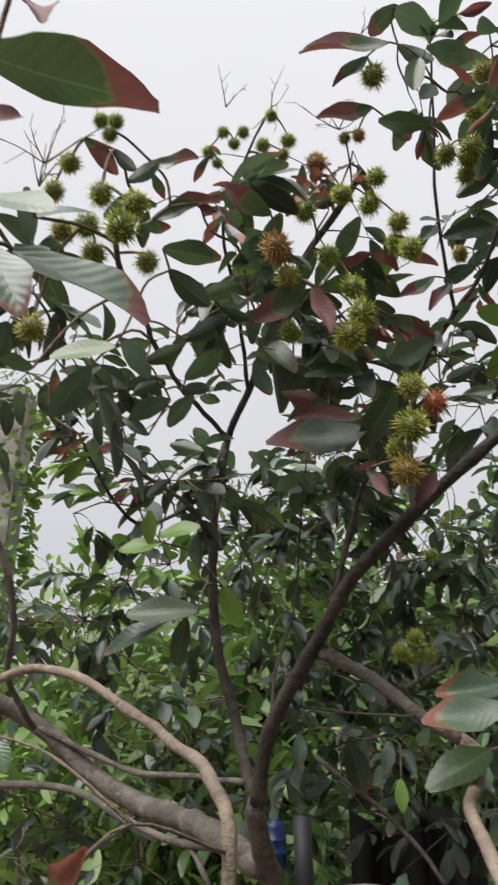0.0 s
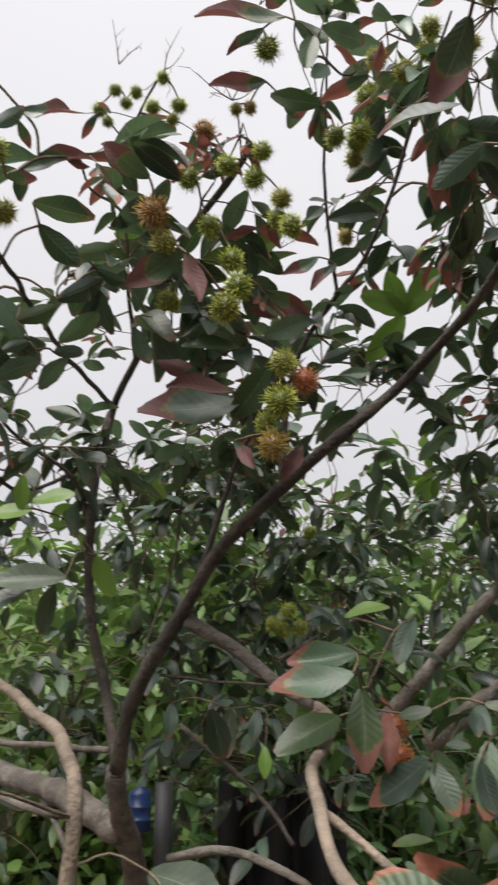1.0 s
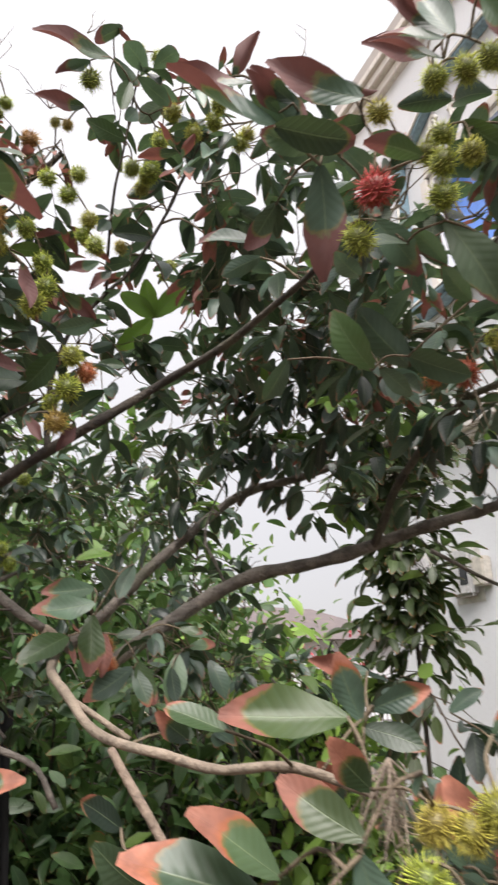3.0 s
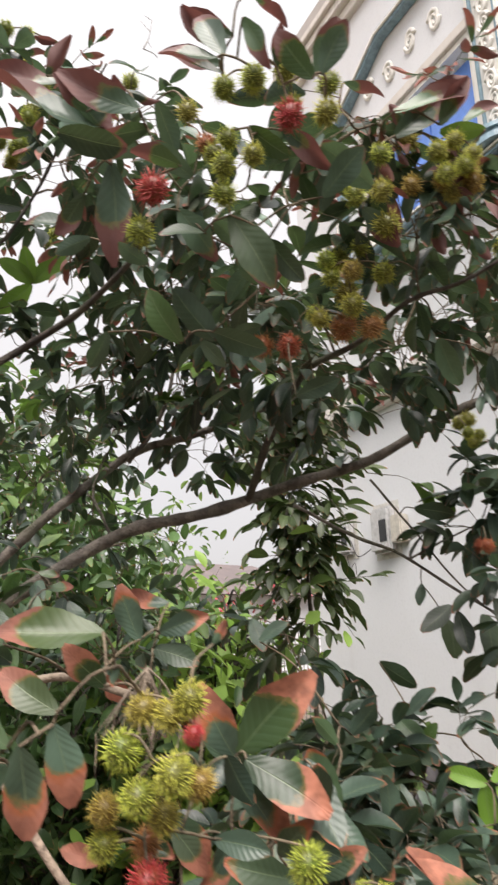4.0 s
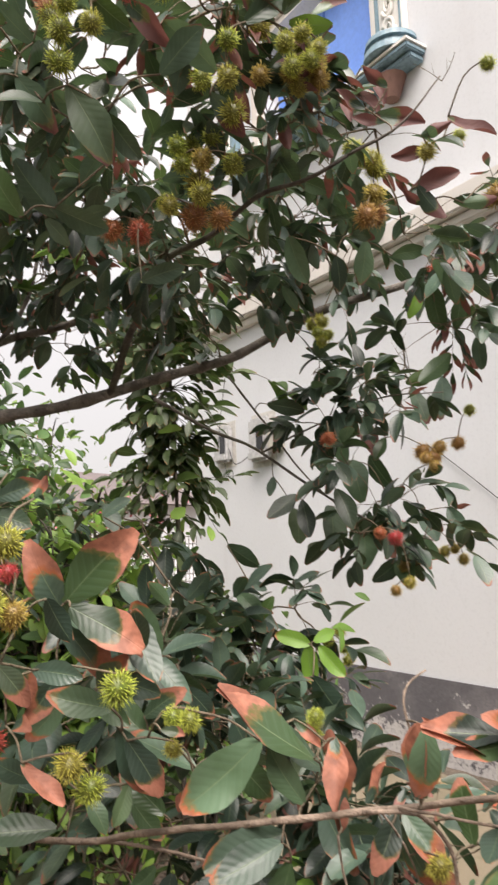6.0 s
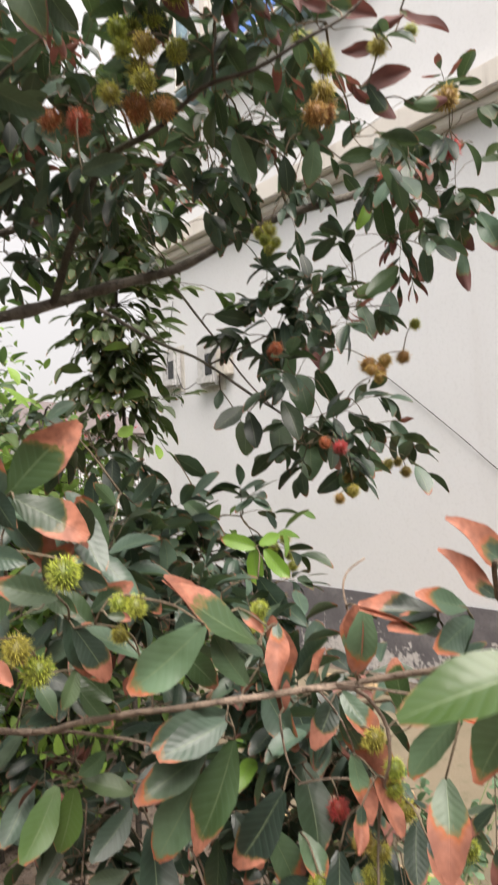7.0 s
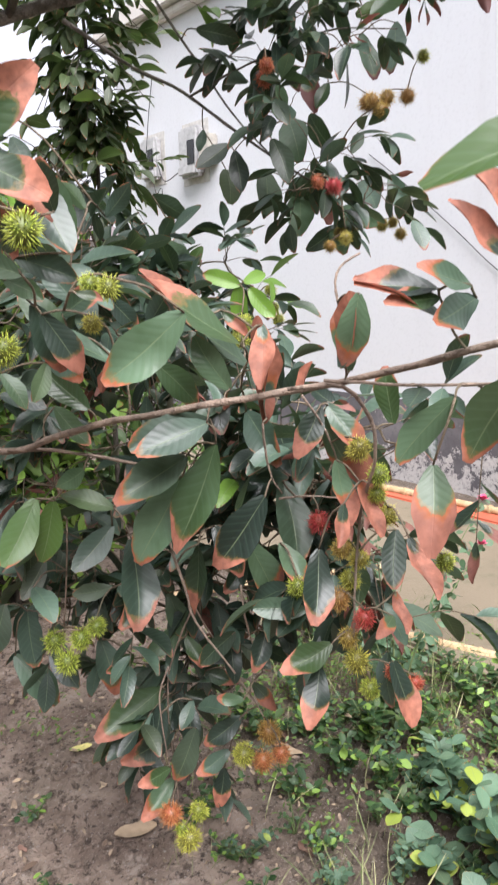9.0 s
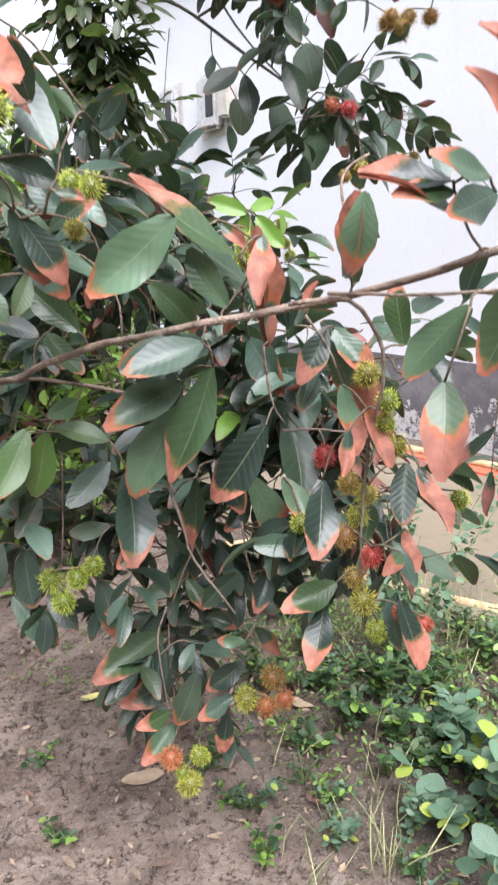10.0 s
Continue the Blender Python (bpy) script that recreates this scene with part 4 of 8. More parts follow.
leaves([(1.477, 0.486, 1.835, 1.517, 0.426, 1.889, 100, 0),
        (1.401, 0.587, 1.812, 1.459, 0.519, 1.788, 101, 0),
        (1.471, 0.562, 1.589, 1.396, 0.596, 1.532, -56, 0),
        (1.481, 0.553, 1.574, 1.46, 0.525, 1.482, 24, 0),
        (1.533, 0.485, 1.599, 1.522, 0.435, 1.498, 37, 0),
        (0.393, -0.4, 1.324, 0.349, -0.337, 1.3, -34, -0.25),
        (0.772, -0.284, 1.312, 0.731, -0.221, 1.369, -64, 0.6),
        (0.756, -0.262, 1.288, 0.725, -0.214, 1.338, -63, 0.7),
        (0.795, -0.181, 1.262, 0.747, -0.111, 1.271, -43, 0.4),
        (0.815, -0.209, 1.264, 0.766, -0.17, 1.284, -64, 0.4),
        (0.796, -0.183, 1.253, 0.746, -0.145, 1.248, -53, 0.5)])
leaves([(0.825, -0.212, 1.251, 0.747, -0.196, 1.232, -72, 0.2),
        (0.824, -0.068, 1.17, 0.827, -0.069, 1.254, 176, 0.5),
        (0.799, 0.068, 1.199, 0.733, 0.168, 1.288, -21, 0.5),
        (0.823, 0.052, 1.223, 0.787, 0.031, 1.147, 2, 0.8),
        (0.802, 0.122, 1.099, 0.702, 0.17, 1.072, -60, 0.1),
        (0.792, 0.156, 1.05, 0.695, 0.196, 1.003, -44, 0.15),
        (0.786, 0.101, 1.074, 0.749, 0.15, 0.933, -44, 0.2),
        (0.793, 0.168, 1.014, 0.755, 0.219, 0.898, -65, 0.15),
        (0.838, 0.062, 0.996, 0.796, 0.121, 0.902, -75, 0.2),
        (0.803, 0.276, 0.909, 0.755, 0.226, 0.795, -26, 0.2),
        (0.82, 0.164, 0.917, 0.812, 0.172, 0.813, -28, 0.3)])
leaves([(0.839, -0.019, 0.938, 0.79, -0.036, 0.857, -30, 0.3),
        (0.804, -0.179, 1.075, 0.755, -0.198, 0.988, 7, 0.45),
        (0.811, -0.198, 1.148, 0.776, -0.152, 1.078, 79, 0.05),
        (0.757, -0.282, 1.184, 0.776, -0.224, 1.089, 58, 0.15),
        (0.823, -0.156, 1.156, 0.76, -0.168, 1.144, -3, 0),
        (0.837, -0.055, 1.004, 0.814, -0.057, 0.955, -21, 0.8),
        (0.725, 0.388, 0.974, 0.656, 0.388, 0.893, -57, -0.4),
        (0.746, 0.373, 0.968, 0.728, 0.396, 0.875, -90, -0.4),
        (0.748, 0.297, 1.252, 0.732, 0.343, 1.311, -67, 0.15),
        (0.733, 0.302, 1.208, 0.706, 0.363, 1.268, -52, 0),
        (0.73, 0.27, 1.114, 0.707, 0.325, 1.173, -66, 0.15)])
leaves([(0.797, 0.526, 0.738, 0.789, 0.5, 0.644, 19, 0.1),
        (0.783, 0.552, 0.653, 0.806, 0.486, 0.565, 47, 0),
        (0.859, 0.419, 0.688, 0.857, 0.385, 0.594, 35, 0.3),
        (0.914, 0.334, 0.593, 0.788, 0.369, 0.551, -39, 0.2),
        (0.908, 0.307, 0.524, 0.814, 0.341, 0.505, -64, 0.3),
        (0.902, 0.356, 0.581, 0.908, 0.32, 0.513, 47, 0),
        (0.923, 0.268, 0.535, 0.884, 0.29, 0.451, -57, 0.1),
        (0.971, 0.207, 0.552, 0.926, 0.253, 0.506, -59, 0.2),
        (0.955, 0.222, 0.491, 0.891, 0.245, 0.476, -53, 0.3),
        (0.961, 0.323, 0.562, 0.994, 0.273, 0.55, 59, 0.1),
        (0.906, 0.311, 0.43, 0.832, 0.322, 0.394, -34, 0.4)])
leaves([(0.953, 0.233, 0.454, 0.934, 0.234, 0.387, -34, 0.4),
        (0.89, -0.01, 0.782, 0.812, 0.024, 0.764, -46, 0.3),
        (0.875, -0, 0.751, 0.815, -0.013, 0.692, -6, 0.4),
        (0.889, 0.03, 0.822, 0.846, 0.091, 0.824, -66, 0),
        (0.877, -0.024, 1.048, 0.868, -0.045, 0.964, 18, 0.6),
        (0.888, -0.051, 1.02, 0.89, -0.082, 0.949, 14, 1),
        (0.879, -0.124, 0.96, 0.845, -0.172, 0.901, 6, 0.8),
        (0.909, -0.092, 0.836, 0.862, -0.09, 0.823, -33, 0.5),
        (0.897, -0.098, 0.778, 0.895, -0.129, 0.691, 12, 0.5),
        (0.895, 0.096, 0.759, 0.9, 0.084, 0.823, 97, 0.3),
        (0.839, 0.352, 0.907, 0.761, 0.36, 0.855, -50, 0)])
leaves([(0.79, 0.353, 1.008, 0.728, 0.343, 0.997, -70, 0),
        (0.85, 0.373, 0.794, 0.811, 0.425, 0.787, -69, 0.05),
        (0.894, 0.327, 0.789, 0.822, 0.336, 0.744, -45, 0.2),
        (0.952, 0.308, 0.7, 0.877, 0.331, 0.673, -63, 0.1),
        (0.951, 0.2, 0.718, 0.909, 0.239, 0.665, -64, 0.1),
        (0.801, 0.475, 0.838, 0.746, 0.469, 0.789, -43, 0),
        (0.94, 0.332, 0.761, 0.941, 0.3, 0.685, 46, 0.1),
        (0.948, 0.171, 0.852, 0.894, 0.176, 0.812, -59, 0.2),
        (0.88, 0.182, 0.923, 0.889, 0.14, 0.849, 53, 0.2),
        (0.912, 0.086, 0.905, 0.889, 0.033, 0.854, 15, 0.3),
        (0.755, 0.487, 0.942, 0.683, 0.471, 0.881, -28, 0)])
leaves([(0.89, 0.372, 0.656, 0.828, 0.376, 0.652, -66, 0.2),
        (0.764, 0.541, 0.757, 0.729, 0.554, 0.666, -69, 0.1),
        (0.947, 0.27, 0.628, 0.976, 0.221, 0.608, 60, 0.3),
        (0.998, 0.201, 0.604, 0.989, 0.149, 0.572, 60, 0.4)])
leaves([(0.369, 0.682, 2.665, 0.325, 0.696, 2.613, 20, 0.4),
        (0.356, 0.684, 2.662, 0.396, 0.692, 2.635, 30, 0.9),
        (0.374, 0.721, 2.631, 0.424, 0.72, 2.596, -67, 0.1),
        (0.449, 0.761, 2.656, 0.53, 0.755, 2.65, -7, 0.1),
        (0.462, 0.73, 2.65, 0.511, 0.729, 2.672, -24, 1),
        (0.526, 0.802, 2.682, 0.481, 0.819, 2.616, 61, 0.1),
        (0.558, 0.824, 2.633, 0.52, 0.839, 2.584, 36, 0.1),
        (0.551, 0.84, 2.6, 0.526, 0.861, 2.499, 41, 0.1),
        (0.565, 0.864, 2.549, 0.508, 0.914, 2.513, 68, 0.2),
        (0.508, 0.89, 2.383, 0.541, 0.884, 2.413, -45, 0.1),
        (0.511, 0.902, 2.359, 0.459, 0.906, 2.327, 50, 0)])
leaves([(0.269, 0.79, 2.263, 0.32, 0.784, 2.284, -4, 1),
        (0.246, 0.805, 2.235, 0.306, 0.804, 2.253, -30, -0.5),
        (0.303, 0.819, 2.201, 0.355, 0.845, 2.179, -71, 0.9),
        (0.271, 0.79, 2.378, 0.242, 0.795, 2.376, 59, 0.2),
        (0.015, 0.467, 2.123, 0.036, 0.474, 2.106, -69, 0.05),
        (0.025, 0.494, 2.112, 0.054, 0.484, 2.129, -67, 0.1),
        (0.046, 0.505, 2.134, 0.057, 0.521, 2.119, -3, 0.5),
        (0.084, 0.546, 2.138, 0.108, 0.549, 2.132, -60, 1),
        (0.034, 0.542, 2.103, 0.061, 0.547, 2.109, -44, 0.5),
        (0.045, 0.63, 2.152, 0.11, 0.645, 2.155, -25, 0.2),
        (0.053, 0.64, 2.13, 0.098, 0.656, 2.094, -57, 0.1)])
leaves([(0.085, 0.692, 2.135, 0.131, 0.686, 2.151, -57, 0),
        (0.065, 0.757, 2.117, 0.117, 0.73, 2.136, -61, 0),
        (0.11, 0.738, 2.152, 0.147, 0.749, 2.146, -83, 0.1),
        (0.054, 0.872, 2.11, 0.094, 0.858, 2.104, -52, 0),
        (0.06, 0.865, 2.124, 0.109, 0.836, 2.157, -44, -0.3),
        (0.01, 0.813, 2.118, 0.058, 0.801, 2.139, -63, 0),
        (-0.071, 0.605, 1.981, -0.106, 0.613, 1.994, 45, 0),
        (-0.006, 0.678, 2.055, -0.078, 0.682, 2.042, -70, -0.3),
        (0.028, 0.824, 2.096, -0.003, 0.825, 2.079, 69, 0),
        (0.043, 0.834, 2.074, -0.01, 0.838, 2.047, 50, 0),
        (0.071, 0.874, 2.104, 0.036, 0.902, 2.069, 28, 0)])
leaves([(0.014, 0.855, 2.032, -0.019, 0.848, 2.053, -87, 0),
        (0.209, 0.85, 2.144, 0.158, 0.831, 2.151, 22, 0.1),
        (0.305, 0.853, 2.129, 0.223, 0.844, 2.12, -60, 0),
        (0.251, 0.831, 2.063, 0.19, 0.836, 2.086, 70, 0.9),
        (0.159, 0.936, 2.199, 0.184, 0.948, 2.147, -63, 0.2),
        (0.264, 0.868, 2.102, 0.302, 0.855, 2.105, -63, 0.1),
        (0.493, 0.929, 2.188, 0.446, 0.926, 2.164, 85, 0.1),
        (0.528, 0.943, 2.157, 0.481, 0.961, 2.157, -86, 0),
        (0.198, 1.189, 2.132, 0.158, 1.185, 2.163, -82, 0),
        (0.259, 1.191, 2.122, 0.207, 1.188, 2.088, 61, 0),
        (0.079, 1.089, 2.118, 0.022, 1.103, 2.135, 88, 0)])
leaves([(-0.029, 1.002, 2.076, -0.063, 0.985, 2.106, -89, 0),
        (0.023, 1.111, 2.076, -0.014, 1.128, 2.052, 78, 0),
        (0.724, 0.3, 1.237, 0.756, 0.249, 1.275, 76, 0.35),
        (0.752, 0.485, 1.117, 0.787, 0.423, 1.097, 50, 0),
        (0.805, 0.311, 0.951, 0.76, 0.373, 0.973, -39, 0),
        (0.744, 0.413, 0.889, 0.716, 0.434, 0.862, 72, 0),
        (0.744, 0.435, 0.819, 0.722, 0.364, 0.787, 7, 0.05),
        (0.922, 0.281, 0.702, 0.913, 0.243, 0.658, 33, 0.3),
        (0.873, 0.231, 0.626, 0.832, 0.224, 0.598, -11, 0),
        (0.878, 0.134, 0.655, 0.866, 0.176, 0.653, -63, 0.3),
        (0.834, 0.25, 0.52, 0.774, 0.264, 0.519, -64, 0.5)])
leaves([(0.972, 0.118, 0.981, 0.926, 0.07, 0.869, -9, 0.05),
        (0.925, 0.153, 0.892, 0.944, 0.112, 0.789, 48, 0.3),
        (0.918, 0.116, 0.763, 0.877, 0.113, 0.707, -26, 0.2),
        (0.956, -0.074, 0.849, 0.919, -0.105, 0.809, -5, 0.9),
        (0.979, -0.011, 0.869, 0.928, -0.031, 0.828, 12, 0),
        (0.975, -0.066, 0.933, 0.936, -0.084, 0.862, -9, 0.1),
        (1.17, 0.677, 1.333, 1.246, 0.632, 1.36, 87, 0),
        (1.21, 0.646, 1.347, 1.163, 0.563, 1.267, 19, 0),
        (1.25, 0.575, 1.369, 1.248, 0.507, 1.305, 55, 0),
        (1.254, 0.565, 1.32, 1.241, 0.494, 1.283, 29, 0),
        (1.302, 0.646, 1.471, 1.318, 0.565, 1.421, -79, 0)])
leaves([(1.307, 0.588, 1.384, 1.316, 0.544, 1.367, 67, 0),
        (1.266, 0.528, 1.303, 1.285, 0.499, 1.355, 75, -0.3),
        (1.125, 0.664, 1.31, 1.094, 0.577, 1.249, 62, 0),
        (1.141, 0.605, 1.265, 1.155, 0.531, 1.22, 40, 0),
        (1.087, 0.704, 1.323, 1.143, 0.678, 1.368, 86, 0),
        (1.82, 0.597, 1.963, 1.819, 0.632, 1.874, 49, 0),
        (1.842, 0.544, 1.905, 1.844, 0.562, 1.799, 63, 0),
        (1.877, 0.478, 1.861, 1.878, 0.48, 1.724, 66, 0),
        (1.957, 0.473, 1.92, 1.954, 0.434, 1.8, 36, 0.2),
        (2.013, 0.402, 1.947, 1.952, 0.389, 1.806, 12, 0.2),
        (1.78, 0.608, 1.836, 1.816, 0.576, 1.769, -38, 0.2)])
leaves([(1.756, 0.628, 1.795, 1.743, 0.583, 1.684, 58, 0),
        (1.737, 0.659, 1.768, 1.703, 0.657, 1.706, -22, 0),
        (1.72, 0.674, 1.726, 1.721, 0.604, 1.652, 89, 0),
        (1.81, 0.559, 1.821, 1.814, 0.535, 1.708, 86, 0.5),
        (1.776, 0.59, 1.697, 1.698, 0.508, 1.572, 31, 0),
        (1.813, 0.479, 1.61, 1.832, 0.555, 1.716, -90, 0),
        (1.886, 0.464, 1.613, 1.932, 0.454, 1.669, 57, 0),
        (1.946, 0.381, 1.556, 1.942, 0.318, 1.461, 69, 0.1),
        (1.898, 0.44, 1.543, 1.834, 0.373, 1.462, 18, 0),
        (1.853, 0.484, 1.471, 1.822, 0.357, 1.42, 64, 0),
        (1.795, 0.519, 1.567, 1.739, 0.451, 1.423, 8, 0.3)])
leaves([(1.719, 0.626, 1.57, 1.615, 0.569, 1.449, -34, 0),
        (1.762, 0.549, 1.525, 1.682, 0.512, 1.395, -2, 0),
        (1.795, 0.458, 1.423, 1.723, 0.507, 1.362, -87, 0),
        (1.8, 0.456, 1.437, 1.718, 0.394, 1.348, 33, 0),
        (1.941, 0.363, 1.555, 1.953, 0.318, 1.56, -55, 0.7),
        (1.616, 0.676, 1.564, 1.543, 0.613, 1.469, -20, 0),
        (1.555, 0.697, 1.65, 1.527, 0.692, 1.596, -8, 0),
        (0.316, 0.299, 2.207, 0.332, 0.269, 2.256, -13, 1),
        (0.335, 0.285, 2.2, 0.382, 0.25, 2.122, -34, 0.5),
        (0.364, 0.315, 2.238, 0.381, 0.297, 2.26, -48, 1),
        (0.522, 0.139, 2.34, 0.572, 0.129, 2.312, 15, 0.9)])
leaves([(0.588, 0.314, 1.931, 0.542, 0.346, 2.012, 50, 0),
        (0.64, 0.183, 2.148, 0.665, 0.179, 2.105, -52, 0.1),
        (0.753, 0.155, 2.147, 0.771, 0.136, 2.108, -42, 0.3),
        (0.454, 0.431, 2.097, 0.419, 0.469, 2.076, 63, 0)])
leaves([(0.455, 0.167, 1.525, 0.459, 0.151, 1.548, -77, 0.8),
        (0.463, 0.189, 1.41, 0.447, 0.207, 1.423, 72, 0),
        (0.406, 0.221, 1.354, 0.43, 0.2, 1.335, 68, 0.3),
        (0.467, 0.185, 1.348, 0.492, 0.136, 1.338, 75, 0),
        (0.413, 0.167, 1.297, 0.397, 0.172, 1.259, -75, 0.6),
        (0.476, 0.217, 1.249, 0.497, 0.175, 1.207, 30, 0.9),
        (0.527, 0.227, 1.166, 0.47, 0.282, 1.17, -47, 0),
        (0.591, 0.26, 1.177, 0.603, 0.235, 1.135, 40, 0),
        (0.629, 0.224, 1.187, 0.606, 0.228, 1.144, -72, 0),
        (0.607, 0.143, 1.265, 0.627, 0.125, 1.256, 70, 0.3),
        (0.679, 0.16, 1.185, 0.68, 0.188, 1.147, 29, 0.4)])
leaves([(0.797, 0.085, 1.143, 0.779, 0.121, 1.212, -88, 0),
        (0.83, 0.067, 1.188, 0.815, 0.055, 1.234, -32, 0.6),
        (0.924, -0.045, 1.218, 0.902, -0.033, 1.241, -81, 0.8),
        (0.903, 0.39, 1.381, 0.914, 0.346, 1.426, -64, 0),
        (0.813, 0.338, 1.381, 0.79, 0.362, 1.416, 85, 0),
        (0.794, 0.473, 1.525, 0.824, 0.436, 1.551, 67, 0),
        (0.33, 0.135, 1.511, 0.325, 0.138, 1.494, 74, 0.3),
        (0.477, 0.176, 1.42, 0.509, 0.173, 1.374, -70, 0),
        (0.583, 0.199, 1.286, 0.518, 0.233, 1.313, -74, 0.1)])
leaves([(0.91, 0.018, 1.112, 0.873, 0.034, 1.044, -52, 0.35),
        (0.925, 0.015, 1.11, 0.919, -0.036, 1.045, 38, 0.5),
        (0.925, 0.024, 1.093, 0.943, -0.056, 0.96, -73, 0.65),
        (0.915, -0.084, 1.094, 0.932, -0.067, 1.166, -44, 0.25),
        (0.94, 0.16, 1.088, 0.914, 0.086, 1.019, 59, 0.3),
        (0.767, 0.381, 1.104, 0.798, 0.343, 1.047, 48, 0.1),
        (0.873, 0.309, 0.866, 0.856, 0.308, 0.831, -66, 0.1),
        (1.869, 0.135, 2.125, 1.842, 0.203, 2.112, 83, 0),
        (1.783, 0.255, 2.014, 1.776, 0.231, 1.957, -85, 0.2),
        (1.862, 0.142, 2.053, 1.917, 0.11, 1.988, -36, 0.4),
        (1.871, 0.125, 1.98, 1.883, 0.12, 1.874, -65, 0.7)])
leaves([(1.9, 0.088, 2.079, 1.887, 0.033, 1.964, 73, 0.3),
        (1.859, 0.147, 2.082, 1.874, 0.091, 2.065, 87, 0.3),
        (1.707, 0.363, 1.961, 1.678, 0.386, 2.015, 27, 0),
        (1.724, 0.335, 1.873, 1.769, 0.267, 1.949, -88, -0.2),
        (1.697, 0.376, 1.903, 1.685, 0.425, 1.961, -89, -0.2),
        (1.704, 0.364, 1.874, 1.762, 0.296, 1.903, -79, -0.3),
        (1.673, 0.418, 1.733, 1.633, 0.431, 1.673, -38, 0)])
leaves([(0.805, 0.092, 2.242, 0.759, 0.111, 2.276, 74, 0.5),
        (0.823, 0.078, 2.322, 0.849, 0.029, 2.325, -35, 0.9),
        (0.731, 0.167, 2.34, 0.763, 0.119, 2.298, -7, 0.9),
        (0.853, 0.092, 2.17, 0.879, 0.06, 2.151, -22, 0.9),
        (0.862, 0.124, 2.132, 0.872, 0.114, 2.074, -61, 0.7),
        (0.886, 0.097, 2.139, 0.914, 0.078, 2.103, -56, 0.6),
        (0.798, 0.131, 2.232, 0.813, 0.123, 2.206, -71, 0.9),
        (0.909, 0.085, 2.104, 0.939, 0.077, 2.074, -67, 0.5),
        (0.832, 0.091, 2.247, 0.854, 0.068, 2.206, 87, 0.9),
        (0.879, 0.055, 2.211, 0.859, 0.076, 2.165, 71, 0.9),
        (0.828, 0.115, 2.18, 0.859, 0.092, 2.212, -79, 0.8)])
leaves([(0.596, 0.852, 1.66, 0.626, 0.829, 1.651, 62, 0.2),
        (0.617, 0.855, 1.631, 0.667, 0.85, 1.634, 58, 0.3),
        (0.539, 0.906, 1.6, 0.479, 0.964, 1.553, -70, 0.2),
        (0.54, 0.88, 1.655, 0.506, 0.904, 1.65, -63, 0),
        (0.311, 1.215, 1.679, 0.336, 1.251, 1.603, 152, 0.15)])
leaves([(0.381, 0.112, 2.002, 0.34, 0.142, 2.018, 30, 0.4),
        (0.355, 0.175, 2.123, 0.388, 0.159, 2.117, -84, 0.7),
        (0.81, 0.105, 1.241, 0.825, 0.075, 1.206, 77, 0.7),
        (0.884, 0.129, 1.131, 0.874, 0.152, 1.101, 60, 0.5),
        (1.149, 0.31, 1.225, 1.191, 0.272, 1.145, -71, 0),
        (1.226, 0.459, 1.199, 1.267, 0.424, 1.142, -73, 0),
        (1.231, 0.519, 1.238, 1.254, 0.481, 1.182, 60, 0)])
leaves([(1.202, 0.046, 2.215, 1.235, -0.002, 2.238, -54, 0.9),
        (1.233, 0.074, 2.136, 1.281, 0.043, 2.079, -74, 0.4),
        (1.309, 0.018, 2.11, 1.329, -0.041, 2.108, -74, 0.3)])
leaves([(0.508, 0.346, 2.135, 0.543, 0.369, 2.073, -1, 0.05),
        (0.515, 0.36, 2.097, 0.488, 0.392, 2.08, 19, 0.15),
        (0.517, 0.355, 2.318, 0.568, 0.37, 2.258, -4, 0),
        (0.362, 0.325, 2.228, 0.428, 0.313, 2.212, -9, 0.8)])
# fruits: place, width, ripeness
fruits([(1.473, 0.297, 1.473, 0.036, 1),
        (1.473, 0.335, 1.486, 0.03, 0.8),
        (1.588, 0.266, 1.657, 0.032, 0.5),
        (1.606, 0.254, 1.639, 0.03, 0.45),
        (1.533, 0.299, 1.372, 0.03, 0.4),
        (1.513, 0.326, 1.355, 0.028, 0.5),
        (1.373, 0.394, 1.700, 0.032, 0.8),
        (1.342, 0.390, 1.938, 0.03, 0.1),
        (1.355, 0.371, 1.932, 0.028, 0.15),
        (1.346, 0.382, 1.918, 0.028, 0.1)])
fruits([(0.570, 0.679, 2.602, 0.036, 0.1),
        (0.569, 0.693, 2.573, 0.036, 0.1),
        (0.539, 0.717, 2.549, 0.036, 0.15),
        (0.596, 0.650, 2.507, 0.036, 0.1),
        (0.625, 0.603, 2.582, 0.036, 0.1),
        (0.478, 0.783, 2.467, 0.036, 0.1),
        (0.487, 0.752, 2.527, 0.034, 0.1),
        (0.604, 0.638, 2.524, 0.03, 0.2),
        (0.875, 0.064, 2.192, 0.036, 0.5),
        (0.883, 0.061, 2.172, 0.034, 0.45),
        (0.852, 0.091, 2.179, 0.034, 0.5),
        (0.819, 0.125, 2.176, 0.032, 0.4),
        (0.863, 0.085, 2.161, 0.03, 0.35)])
